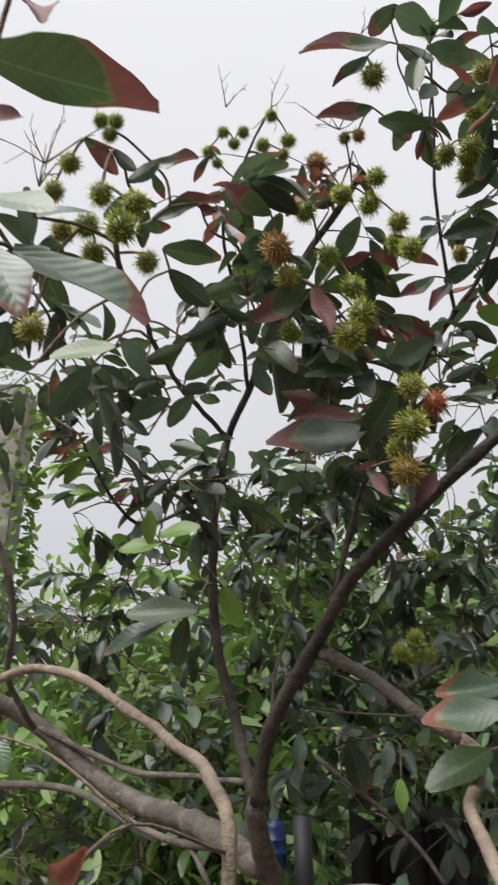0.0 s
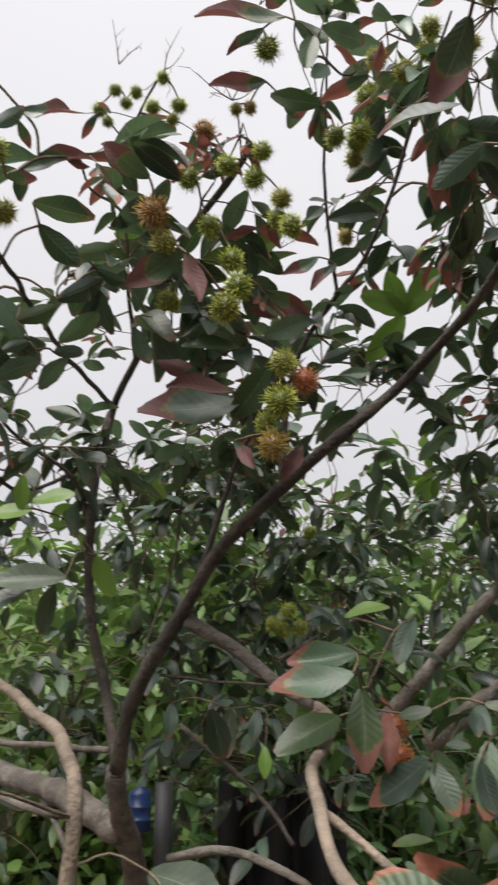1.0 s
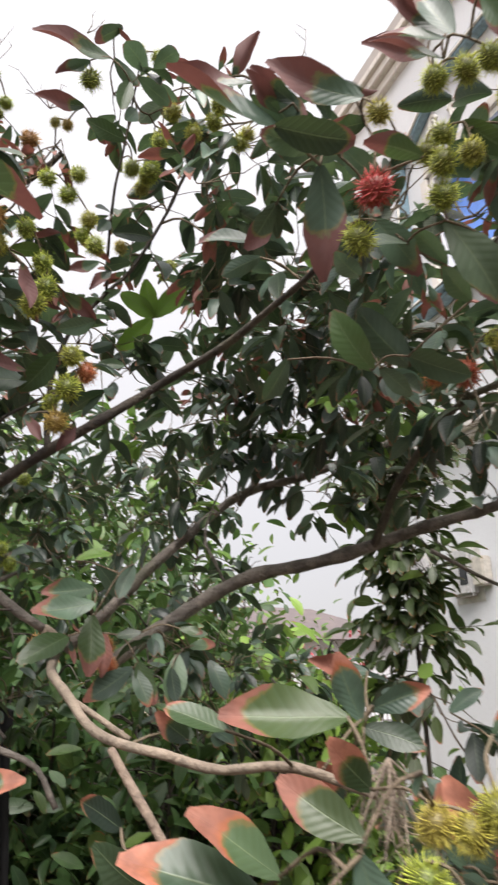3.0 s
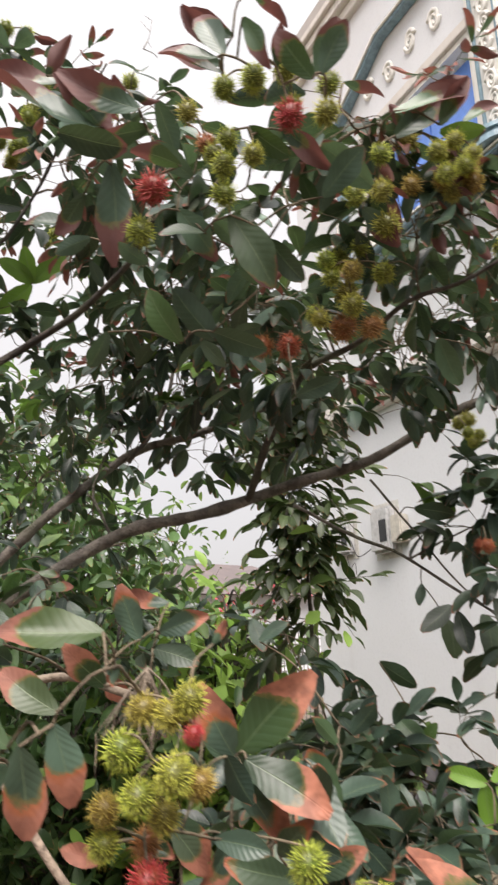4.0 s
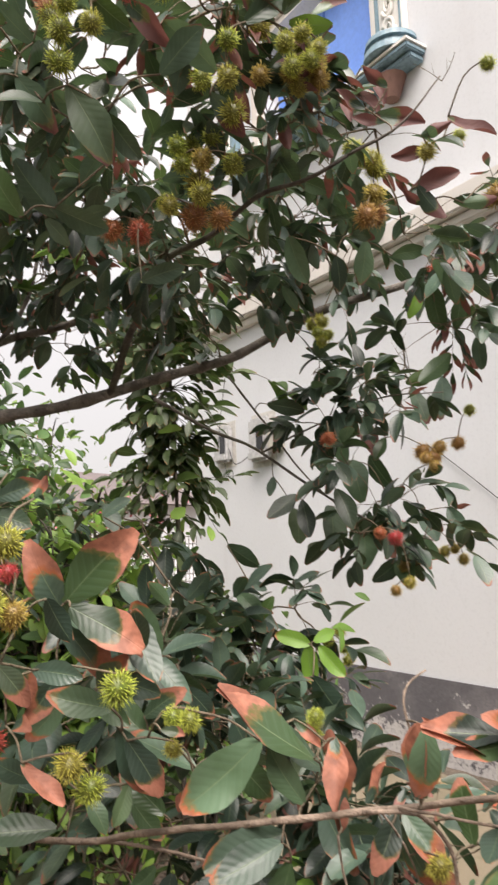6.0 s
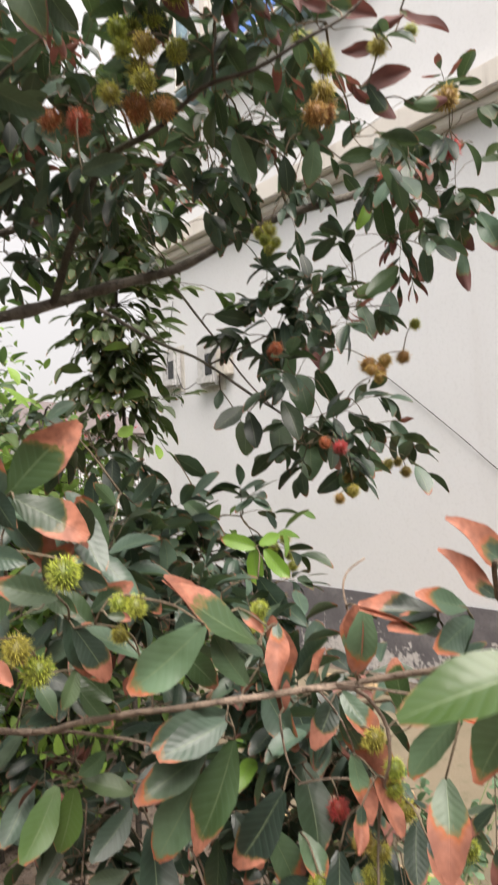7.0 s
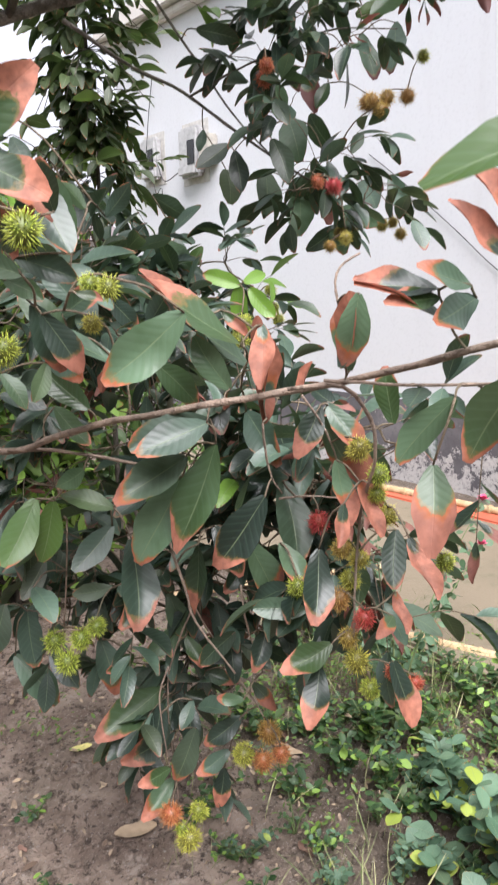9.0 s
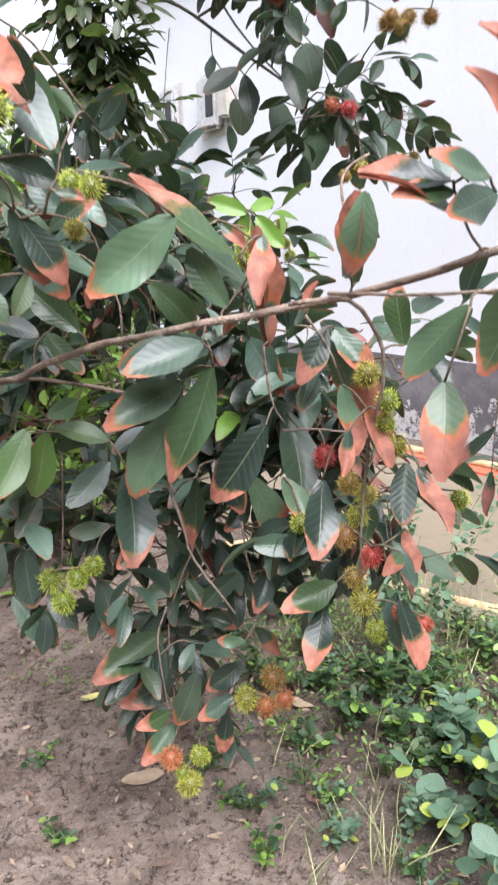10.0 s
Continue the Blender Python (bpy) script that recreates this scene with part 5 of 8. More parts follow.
fruits([(0.01, 0.46, 2.063, 0.023, 0),
        (0.039, 0.463, 2.056, 0.025, 0),
        (0.03, 0.457, 2.024, 0.030, 0),
        (-0.005, 0.487, 2.053, 0.025, 0),
        (-0.031, 0.505, 2.063, 0.023, 0.1),
        (-0.003, 0.513, 2.044, 0.026, 0),
        (-0.046, 0.512, 2.117, 0.022, 0.1),
        (-0.031, 0.5, 2.14, 0.022, 0.1),
        (0.047, 0.499, 2.024, 0.023, 0.2),
        (0.004, 0.518, 2.217, 0.018, 0),
        (-0.011, 0.518, 2.218, 0.017, 0),
        (-0.002, 0.524, 2.205, 0.017, 0),
        (-0.04, 0.487, 1.946, 0.026, 0.3),
        (0.086, 0.851, 2.54, 0.025, 0),
        (0.109, 0.836, 2.569, 0.022, 0),
        (0.127, 0.843, 2.552, 0.022, 0),
        (0.1, 0.858, 2.524, 0.020, 0),
        (0.141, 0.835, 2.569, 0.022, 0)])
fruits([(0.167, 0.758, 2.455, 0.025, 0),
        (0.204, 0.754, 2.461, 0.025, 0),
        (0.179, 0.739, 2.494, 0.020, 0),
        (0.196, 0.763, 2.442, 0.022, 0.1),
        (0.268, 0.718, 2.323, 0.031, 0),
        (0.305, 0.722, 2.311, 0.033, 0),
        (0.313, 0.706, 2.343, 0.030, 0),
        (0.217, 0.712, 2.287, 0.031, 0),
        (0.247, 0.736, 2.234, 0.032, 0),
        (0.338, 0.714, 2.273, 0.031, 0.2),
        (0.334, 0.726, 2.25, 0.027, 0),
        (0.349, 0.711, 2.228, 0.033, 0),
        (0.306, 0.747, 2.467, 0.022, 0.4),
        (0.286, 0.75, 2.464, 0.020, 0.3),
        (0.173, 0.649, 2.171, 0.038, 0.5),
        (0.186, 0.663, 2.142, 0.031, 0.2),
        (0.238, 0.725, 2.386, 0.033, 0.6),
        (0.276, 0.735, 2.183, 0.033, 0)])
fruits([(0.283, 0.731, 2.141, 0.038, 0),
        (0.267, 0.734, 2.11, 0.041, 0.1),
        (0.2, 0.781, 2.145, 0.031, 0.1),
        (0.326, 0.709, 2.545, 0.039, 0),
        (0.457, 0.708, 2.671, 0.032, 0),
        (0.418, 0.713, 2.664, 0.032, 0),
        (0.454, 0.73, 2.627, 0.036, 0.2),
        (0.507, 0.741, 2.599, 0.036, 0.2),
        (0.478, 0.766, 2.468, 0.039, 0),
        (0.441, 0.772, 2.459, 0.035, 0),
        (0.498, 0.764, 2.552, 0.036, 0.1),
        (0.482, 0.81, 2.459, 0.032, 0.2),
        (0.493, 0.909, 2.389, 0.029, 0.4),
        (0.345, 0.768, 2.059, 0.036, 0.1),
        (0.374, 0.776, 2.04, 0.036, 0.7),
        (0.34, 0.77, 2.005, 0.045, 0.05),
        (0.325, 0.792, 1.985, 0.029, 0),
        (0.332, 0.784, 1.952, 0.040, 0.5)])
fruits([(0.613, 1.676, 2.117, 0.038, 0),
        (0.495, 1.578, 1.875, 0.039, 0),
        (0.525, 1.564, 1.902, 0.039, 0),
        (0.555, 1.579, 1.869, 0.036, 0),
        (0.519, 1.582, 1.864, 0.036, 0),
        (0.451, 1.094, 1.644, 0.043, 0.7),
        (0.703, 1.07, 2.506, 0.029, 0.1),
        (0.694, 1.083, 2.481, 0.024, 0.1),
        (0.786, 1.023, 2.576, 0.027, 0.2),
        (0.542, 1.016, 1.64, 0.039, 0.65),
        (0.539, 0.995, 1.605, 0.034, 0.7),
        (0.392, 0.203, 1.973, 0.034, 0.05),
        (0.48, 0.155, 2.182, 0.032, 0.05),
        (0.505, 0.13, 2.19, 0.033, 0.05),
        (0.541, 0.108, 2.21, 0.034, 0.1),
        (0.479, 0.175, 2.098, 0.030, 0.1),
        (0.477, 0.156, 2.072, 0.032, 0.15),
        (0.483, 0.165, 2.039, 0.034, 0.1)])
fruits([(0.488, 0.16, 2.116, 0.029, 0.15),
        (0.515, 0.145, 2.097, 0.030, 0.15),
        (0.49, 0.242, 2.209, 0.032, 0.3),
        (0.516, 0.237, 2.169, 0.029, 0.7),
        (0.562, 0.119, 2.178, 0.028, 0.1),
        (0.390, 0.176, 2.012, 0.038, 1),
        (0.835, 0.294, 2.129, 0.045, 0.15),
        (0.857, 0.28, 2.116, 0.040, 0.2),
        (0.857, 0.296, 2.078, 0.047, 0.3),
        (0.823, 0.338, 2.046, 0.033, 0.1),
        (0.864, 0.313, 2.024, 0.051, 0.6),
        (0.764, 0.406, 1.998, 0.040, 0.75),
        (0.798, 0.378, 1.997, 0.044, 0.9),
        (0.816, 0.074, 2.204, 0.032, 0.15),
        (0.832, 0.054, 2.218, 0.030, 0.2),
        (0.848, 0.051, 2.182, 0.032, 0.15),
        (0.829, 0.072, 2.171, 0.033, 0.1),
        (0.854, 0.04, 2.198, 0.028, 0.25)])
fruits([(0.456, 0.075, 2.129, 0.029, 0.05),
        (0.518, 0.083, 2.116, 0.037, 1),
        (0.547, 0.045, 2.15, 0.031, 0.05),
        (0.542, 0.047, 2.109, 0.033, 0.2),
        (0.732, 0.113, 2.182, 0.032, 0.05),
        (0.713, 0.149, 2.128, 0.034, 0.05),
        (0.739, 0.123, 2.131, 0.034, 0.2),
        (0.775, 0.146, 2.102, 0.042, 0.2),
        (0.795, 0.282, 2.113, 0.033, 0),
        (0.805, 0.281, 2.086, 0.033, 0.1),
        (0.82, 0.251, 2.089, 0.036, 0.4),
        (0.865, 0.224, 2.088, 0.037, 0.2),
        (0.841, 0.247, 2.135, 0.033, 0),
        (0.827, 0.261, 2.036, 0.040, 0.25),
        (0.808, 0.314, 2.025, 0.033, 0.3),
        (0.863, 0.254, 2.004, 0.042, 0.6),
        (1.151, 0.155, 2.201, 0.046, 0.15),
        (1.181, 0.135, 2.174, 0.046, 0.2)])
fruits([(1.196, 0.148, 2.092, 0.050, 0.6),
        (0.824, 0.128, 2.259, 0.038, 0.3),
        (0.897, 0.074, 2.213, 0.038, 0.25),
        (0.874, 0.087, 2.239, 0.035, 0.2),
        (0.344, 0.152, 1.442, 0.035, 0.05),
        (0.37, 0.114, 1.424, 0.035, 0.2),
        (0.351, 0.138, 1.407, 0.033, 0.1),
        (0.4, 0.119, 1.412, 0.030, 0.4),
        (0.382, 0.145, 1.386, 0.030, 0.3),
        (0.372, 0.163, 1.472, 0.030, 0.4),
        (0.389, 0.147, 1.467, 0.031, 0.3),
        (0.401, 0.132, 1.479, 0.033, 0.2),
        (0.399, 0.125, 1.451, 0.020, 1),
        (0.371, 0.154, 1.338, 0.036, 1),
        (0.364, 0.154, 1.307, 0.036, 0.6),
        (0.413, 0.175, 1.289, 0.031, 0.95),
        (0.531, 0.126, 1.324, 0.038, 0.05),
        (0.52, 0.195, 1.238, 0.035, 0.35)])
fruits([(0.547, 0.194, 1.208, 0.036, 0.1),
        (0.345, 0.18, 1.393, 0.030, 0.4),
        (0.348, 0.186, 1.364, 0.029, 0.2),
        (0.387, 0.18, 1.36, 0.029, 0.7),
        (1.26, -0.068, 2.337, 0.031, 0.05),
        (1.237, -0.013, 2.206, 0.025, 0.1),
        (1.222, 0.045, 2.191, 0.038, 0.3),
        (1.133, 0.155, 2.201, 0.038, 0.15),
        (1.158, 0.128, 2.179, 0.038, 0.2),
        (1.141, 0.137, 2.064, 0.046, 0.55),
        (1.166, 0.131, 2.115, 0.043, 0.4),
        (1.395, -0.018, 2.144, 0.048, 0.5),
        (1.688, 0.248, 2.145, 0.049, 0.9),
        (1.783, 0.114, 2.215, 0.058, 0.95),
        (1.872, 0.267, 1.808, 0.034, 0.2),
        (1.75, 0.353, 1.695, 0.045, 0.6),
        (1.77, 0.331, 1.679, 0.045, 0.6),
        (1.777, 0.317, 1.704, 0.042, 0.5)])
fruits([(1.86, 0.3, 1.721, 0.040, 0.6),
        (1.723, 0.415, 1.50, 0.040, 1),
        (1.685, 0.45, 1.51, 0.036, 0.9),
        (1.964, 0.409, 1.432, 0.036, 0.3),
        (1.999, 0.37, 1.409, 0.036, 0.4),
        (1.982, 0.386, 1.439, 0.032, 0.4),
        (1.763, 0.399, 1.393, 0.039, 0.6),
        (1.744, 0.421, 1.401, 0.036, 0.5),
        (1.5, 0.482, 1.717, 0.039, 0.9),
        (1.468, 0.463, 2.009, 0.042, 0.2),
        (1.456, 0.48, 2.002, 0.036, 0.2),
        (1.457, 0.447, 1.265, 0.029, 0.1),
        (1.475, 0.438, 1.199, 0.029, 0.1),
        (1.442, 0.469, 1.246, 0.029, 0.1),
        (1.466, 0.443, 1.226, 0.026, 0.1),
        (0.913, 0.143, 1.218, 0.028, 0.05),
        (0.912, 0.148, 1.197, 0.028, 0.1),
        (0.629, 0.145, 1.274, 0.025, 0.05)])
fruits([(0.641, 0.13, 1.27, 0.028, 0.05),
        (0.648, 0.166, 1.231, 0.023, 0.3),
        (0.76, 0.414, 0.726, 0.037, 0.03),
        (0.784, 0.381, 0.73, 0.036, 0),
        (0.802, 0.363, 0.747, 0.032, 0),
        (0.765, 0.394, 0.694, 0.039, 0.06),
        (0.929, 0.173, 0.518, 0.039, 0.2),
        (0.945, 0.146, 0.506, 0.037, 0.7),
        (0.964, 0.123, 0.517, 0.033, 0.7),
        (0.976, 0.154, 0.538, 0.042, 0.5),
        (0.842, 0.261, 0.426, 0.039, 0.72),
        (0.869, 0.224, 0.429, 0.033, 0.05),
        (0.848, 0.243, 0.403, 0.026, 0.05),
        (0.851, 0.232, 0.385, 0.043, 0.25),
        (0.951, 0.044, 0.932, 0.033, 1),
        (0.904, -0.07, 1.028, 0.030, 0),
        (0.908, -0.067, 1, 0.026, 0.05),
        (0.92, -0.076, 0.97, 0.031, 0.35)])
fruits([(0.889, 0.043, 0.855, 0.031, 0.05),
        (0.915, -0.048, 0.819, 0.031, 0.95),
        (0.935, -0.003, 0.906, 0.033, 0.45),
        (0.945, -0.024, 0.89, 0.031, 0.35),
        (0.933, -0.017, 0.863, 0.031, 0.25),
        (0.919, -0.007, 0.837, 0.035, 0.55),
        (0.916, -0.036, 0.752, 0.038, 0.3),
        (0.92, -0.056, 0.713, 0.031, 0.1),
        (0.923, -0.088, 0.747, 0.025, 0.9),
        (0.938, -0.114, 0.731, 0.025, 0.9),
        (1.066, -0.106, 0.863, 0.032, 0.1),
        (0.916, -0.036, 1.056, 0.034, 0.35),
        (0.915, -0.023, 0.783, 0.031, 0.4)])
# leafy bough ends: place, reach, sprays, leaf length, dry and young share
clump(0.974, 1.508, 2.278, 0.1, 7, 0.072, 0.02, 0.05)
clump(-0.102, 0.847, 2.158, 0.07, 7, 0.066, 0.15, 0)
clump(-0.134, 0.769, 2.194, 0.06, 5, 0.066, 0.15, 0)
clump(-0.085, 1.128, 2.257, 0.08, 5, 0.072, 0.15, 0)
clump(0.051, 0.966, 2.302, 0.06, 5, 0.066, 0.15, 0)
clump(0.133, 0.948, 2.334, 0.06, 5, 0.066, 0.15, 0)
clump(0.082, 1.209, 2.369, 0.09, 4, 0.072, 0.125, 0.1)
clump(0.006, 1.25, 2.29, 0.09, 4, 0.072, 0.125, 0)
clump(0.316, 0.99, 2.234, 0.06, 3, 0.066, 0.2, 0)
clump(0.277, 1.13, 2.227, 0.08, 4, 0.072, 0.15, 0)
clump(0.371, 1.011, 2.185, 0.06, 7, 0.066, 0.15, 0)
clump(0.499, 1.105, 2.262, 0.07, 7, 0.072, 0.15, 0)
clump(0.614, 1.231, 2.285, 0.08, 5, 0.072, 0.15, 0)
clump(0.31, 1.398, 2.263, 0.08, 6, 0.072, 0.05, 0)
clump(-0.222, 1.384, 2.333, 0.11, 7, 0.072, 0.025, 0.1)
clump(-0.271, 1.23, 2.352, 0.1, 5, 0.072, 0.125, 0)
clump(-0.05, 1.528, 2.25, 0.09, 9, 0.072, 0.025, 0.1)
clump(-0.168, 1.645, 2.24, 0.08, 4, 0.072, 0, 0.1)
clump(-0.25, 1.66, 2.216, 0.07, 2, 0.072, 0.1, 0)
clump(0.176, 1.731, 2.259, 0.09, 5, 0.072, 0, 0.2)
clump(0.55, 1.719, 2.256, 0.12, 12, 0.072, 0.025, 0)
clump(0.724, 1.825, 2.248, 0.14, 14, 0.072, 0.025, 0)
clump(0.816, 1.868, 2.151, 0.12, 12, 0.072, 0.025, 0)
clump(0.405, 1.693, 2.322, 0.12, 11, 0.072, 0.025, 0)
clump(0.634, 1.874, 2.153, 0.14, 14, 0.072, 0.025, 0)
clump(0.534, 2.026, 2.066, 0.14, 14, 0.072, 0.025, 0)
clump(0.756, 1.929, 2.029, 0.14, 14, 0.072, 0.025, 0.1)
clump(0.24, 1.886, 2.156, 0.14, 12, 0.072, 0.025, 0.1)
clump(0.2, 2.037, 2.069, 0.13, 12, 0.072, 0.025, 0.1)
clump(0.344, 2.102, 1.924, 0.13, 11, 0.072, 0.025, 0)
clump(0.503, 2.096, 1.923, 0.13, 12, 0.072, 0.025, 0)
clump(0.122, 2.252, 1.851, 0.13, 11, 0.072, 0, 0.1)
clump(-0.025, 1.8, 2.131, 0.12, 11, 0.072, 0, 0.5)
clump(-0.183, 1.926, 2.105, 0.12, 12, 0.072, 0, 0.5)
clump(0.294, 0.766, 2.431, 0.04, 4, 0.066, 0.4, 0)
clump(0.183, 0.808, 2.485, 0.04, 3, 0.066, 0.4, 0)
clump(0.39, 0.753, 2.585, 0.04, 3, 0.066, 0.3, 0)
clump(0.505, 0.802, 2.611, 0.05, 4, 0.066, 0.3, 0)
clump(0.541, 0.761, 2.693, 0.05, 4, 0.066, 0.35, 0)
clump(0.078, 0.709, 2.304, 0.04, 4, 0.066, 0.25, 0)
clump(0.239, 0.766, 2.303, 0.05, 4, 0.066, 0.3, 0)
clump(0.555, 0.913, 2.516, 0.07, 4, 0.072, 0.2, 0)
clump(0.558, 1.012, 2.452, 0.05, 1, 0.072, 0.15, 0)
clump(-0.394, 1.972, 2.024, 0.14, 12, 0.072, 0, 0.3)
clump(-0.258, 1.968, 2.023, 0.14, 12, 0.072, 0, 0.3)
clump(-0.117, 2.123, 1.914, 0.14, 12, 0.072, 0, 0.2)
clump(-0.355, 2.124, 1.93, 0.14, 11, 0.072, 0, 0.1)
clump(0.007, 2.336, 1.687, 0.13, 9, 0.072, 0, 0.1)
clump(-0.225, 2.411, 1.77, 0.14, 9, 0.072, 0.025, 0.1)
clump(-0.33, 2.2, 1.546, 0.14, 11, 0.072, 0.025, 0)
clump(-0.38, 2.024, 1.467, 0.11, 9, 0.072, 0.05, 0)
clump(-0.113, 2.358, 1.426, 0.13, 9, 0.072, 0.05, 0)
clump(0.439, 2.035, 1.608, 0.12, 11, 0.072, 0.025, 0)
clump(0.366, 2.178, 1.541, 0.12, 9, 0.072, 0.025, 0)
clump(0.42, 2.2, 1.46, 0.12, 8, 0.072, 0.025, 0)
clump(0.663, 1.84, 1.549, 0.1, 9, 0.072, 0.025, 0)
clump(0.438, 1.972, 1.738, 0.12, 11, 0.072, 0.025, 0)
clump(0.585, 1.781, 1.677, 0.09, 8, 0.072, 0.025, 0)
clump(1.092, 1.925, 2.354, 0.17, 14, 0.072, 0, 0.2)
clump(1.251, 1.919, 2.172, 0.17, 14, 0.072, 0, 0.2)
clump(1.277, 1.738, 2.26, 0.14, 8, 0.072, 0, 0.1)
clump(1.13, 2.021, 2.091, 0.17, 14, 0.072, 0, 0.1)
clump(0.993, 2.031, 2.237, 0.15, 12, 0.072, 0, 0.1)
clump(0.886, 1.191, 2.523, 0.1, 11, 0.072, 0.125, 0.1)
clump(0.868, 1.054, 2.563, 0.09, 12, 0.072, 0.125, 0)
clump(0.911, 1.365, 2.389, 0.1, 8, 0.072, 0, 0)
clump(1.068, 1.283, 2.382, 0.12, 11, 0.072, 0.1, 0)
clump(1.138, 1.151, 2.306, 0.13, 14, 0.072, 0.1, 0)
clump(1.154, 1.3, 2.241, 0.12, 7, 0.072, 0, 0)
clump(1.136, 0.926, 2.238, 0.11, 14, 0.072, 0.1, 0)
clump(0.904, 0.66, 2.185, 0.09, 12, 0.072, 0.15, 0)
clump(1.087, 1.432, 2.313, 0.11, 9, 0.072, 0, 0)
clump(1.36, 1.223, 2.164, 0.12, 4, 0.072, 0.1, 0)
clump(0.729, 0.818, 2.686, 0.08, 11, 0.072, 0.2, 0)
clump(0.619, 0.597, 2.542, 0.06, 8, 0.066, 0.25, 0)
clump(0.905, 0.892, 2.307, 0.09, 11, 0.072, 0.15, 0)
clump(0.509, 1.069, 2.247, 0.06, 2, 0.072, 0.2, 0)
clump(0.614, 1.086, 2.225, 0.06, 6, 0.072, 0.15, 0)
clump(1.218, 1.704, 1.833, 0.13, 9, 0.072, 0, 0.1)
clump(1.464, 1.916, 1.635, 0.16, 12, 0.072, 0, 0.1)
clump(1.624, 1.833, 1.628, 0.16, 12, 0.072, 0, 0.1)
clump(0.85, 1.329, 1.683, 0.07, 6, 0.072, 0.025, 0)
clump(1.07, 1.42, 1.5, 0.09, 8, 0.072, 0.025, 0)
clump(0.68, 1.499, 1.797, 0.08, 6, 0.072, 0.025, 0)
clump(0.704, 0.157, 2.274, 0.04, 3, 0.085, 0.25, 0)
clump(0.797, 0.15, 2.269, 0.04, 4, 0.085, 0.25, 0)
clump(0.925, 0.182, 2.285, 0.05, 5, 0.072, 0.3, 0)
clump(0.635, 0.744, 2.372, 0.09, 6, 0.072, 0.15, 0.05)
clump(0.727, 0.681, 2.302, 0.09, 6, 0.072, 0.15, 0.05)
clump(0.709, 0.989, 2.378, 0.1, 6, 0.072, 0.125, 0.1)
clump(0.76, 0.483, 2.328, 0.07, 3, 0.072, 0.2, 0)
clump(0.759, 0.327, 2.322, 0.06, 2, 0.072, 0.25, 0)
clump(0.479, 0.59, 2.328, 0.07, 4, 0.072, 0.25, 0)
clump(0.86, 0.71, 2.311, 0.11, 12, 0.072, 0.125, 0)
clump(0.929, 0.946, 2.359, 0.13, 12, 0.072, 0.125, 0)
clump(0.722, 0.407, 2.185, 0.08, 8, 0.072, 0.15, 0)
clump(0.856, 0.46, 2.12, 0.08, 9, 0.072, 0.15, 0)
clump(0.953, 1.265, 2.287, 0.14, 10, 0.072, 0.1, 0)
clump(1.003, 1.56, 2.206, 0.16, 12, 0.072, 0, 0.1)
clump(1.067, 0.88, 2.163, 0.11, 10, 0.072, 0.1, 0.1)
clump(1.197, 1.234, 2.159, 0.12, 2, 0.072, 0.1, 0.1)
clump(0.991, 0.511, 2.057, 0.1, 12, 0.072, 0.125, 0.05)
clump(1.222, 0.592, 2.111, 0.12, 10, 0.072, 0.125, 0)
clump(1.374, 0.569, 2.227, 0.13, 10, 0.072, 0.125, 0)
clump(1.428, 0.501, 2.278, 0.11, 10, 0.072, 0.125, 0)
clump(1.385, 0.37, 2.317, 0.1, 9, 0.072, 0.15, 0)
clump(1.651, 0.445, 2.29, 0.13, 10, 0.072, 0.125, 0)
clump(1.204, 0.399, 2.269, 0.1, 10, 0.072, 0.15, 0)
clump(1.009, 0.278, 2.234, 0.07, 6, 0.072, 0.3, 0)
clump(1.004, 0.195, 2.26, 0.06, 2, 0.072, 0.3, 0)
clump(1.117, 0.178, 2.228, 0.06, 4, 0.072, 0.3, 0)
clump(1.216, 0.148, 2.276, 0.07, 2, 0.072, 0.3, 0)
clump(0.75, 0.295, 2.205, 0.06, 3, 0.072, 0.2, 0)
clump(0.586, 0.306, 2.16, 0.05, 4, 0.085, 0.2, 0)
clump(0.719, 0.151, 2.249, 0.05, 3, 0.085, 0.35, 0)
clump(1.127, 1.034, 2.002, 0.09, 2, 0.072, 0, 0.1)
clump(1.112, 1.344, 2.067, 0.12, 3, 0.072, 0, 0.4)
clump(1.056, 1.578, 2.001, 0.14, 5, 0.072, 0, 0.4)
clump(1.229, 0.715, 1.28, 0.08, 10, 0.075, 0, 0)
clump(0.950, 0.211, 2.177, 0.06, 6, 0.072, 0.3, 0)
clump(0.827, 0.148, 2.318, 0.04, 4, 0.066, 0.6, 0)
clump(0.872, 0.089, 2.368, 0.03, 3, 0.066, 0.8, 0)
clump(0.968, 0.118, 2.184, 0.05, 4, 0.066, 0.5, 0)
clump(1.348, 0.491, 1.325, 0.045, 5, 0.065, 0, 0)
clump(1.348, 0.429, 1.168, 0.04, 4, 0.06, 0, 0)
clump(1.315, 0.605, 1.284, 0.06, 6, 0.07, 0, 0)
clump(1.285, 0.648, 1.30, 0.08, 11, 0.07, 0, 0)
clump(1.35, 0.555, 1.325, 0.05, 5, 0.065, 0, 0.1)
clump(1.29, 0.56, 1.25, 0.07, 10, 0.075, 0, 0)
clump(1.192, 0.602, 1.251, 0.1, 15, 0.08, 0, 0)
clump(1.12, 0.685, 1.25, 0.09, 11, 0.08, 0.03, 0)
clump(1.28, 0.585, 1.18, 0.07, 9, 0.08, 0, 0)
clump(1.30, 0.475, 1.12, 0.05, 5, 0.07, 0, 0)
clump(1.38, 0.454, 1.263, 0.03, 3, 0.08, 0, 0.4)
clump(1.163, 1.164, 2.234, 0.11, 6, 0.08, 0.15, 0.3)
clump(1.26, 1.065, 2.12, 0.11, 3, 0.08, 0.13, 0.3)
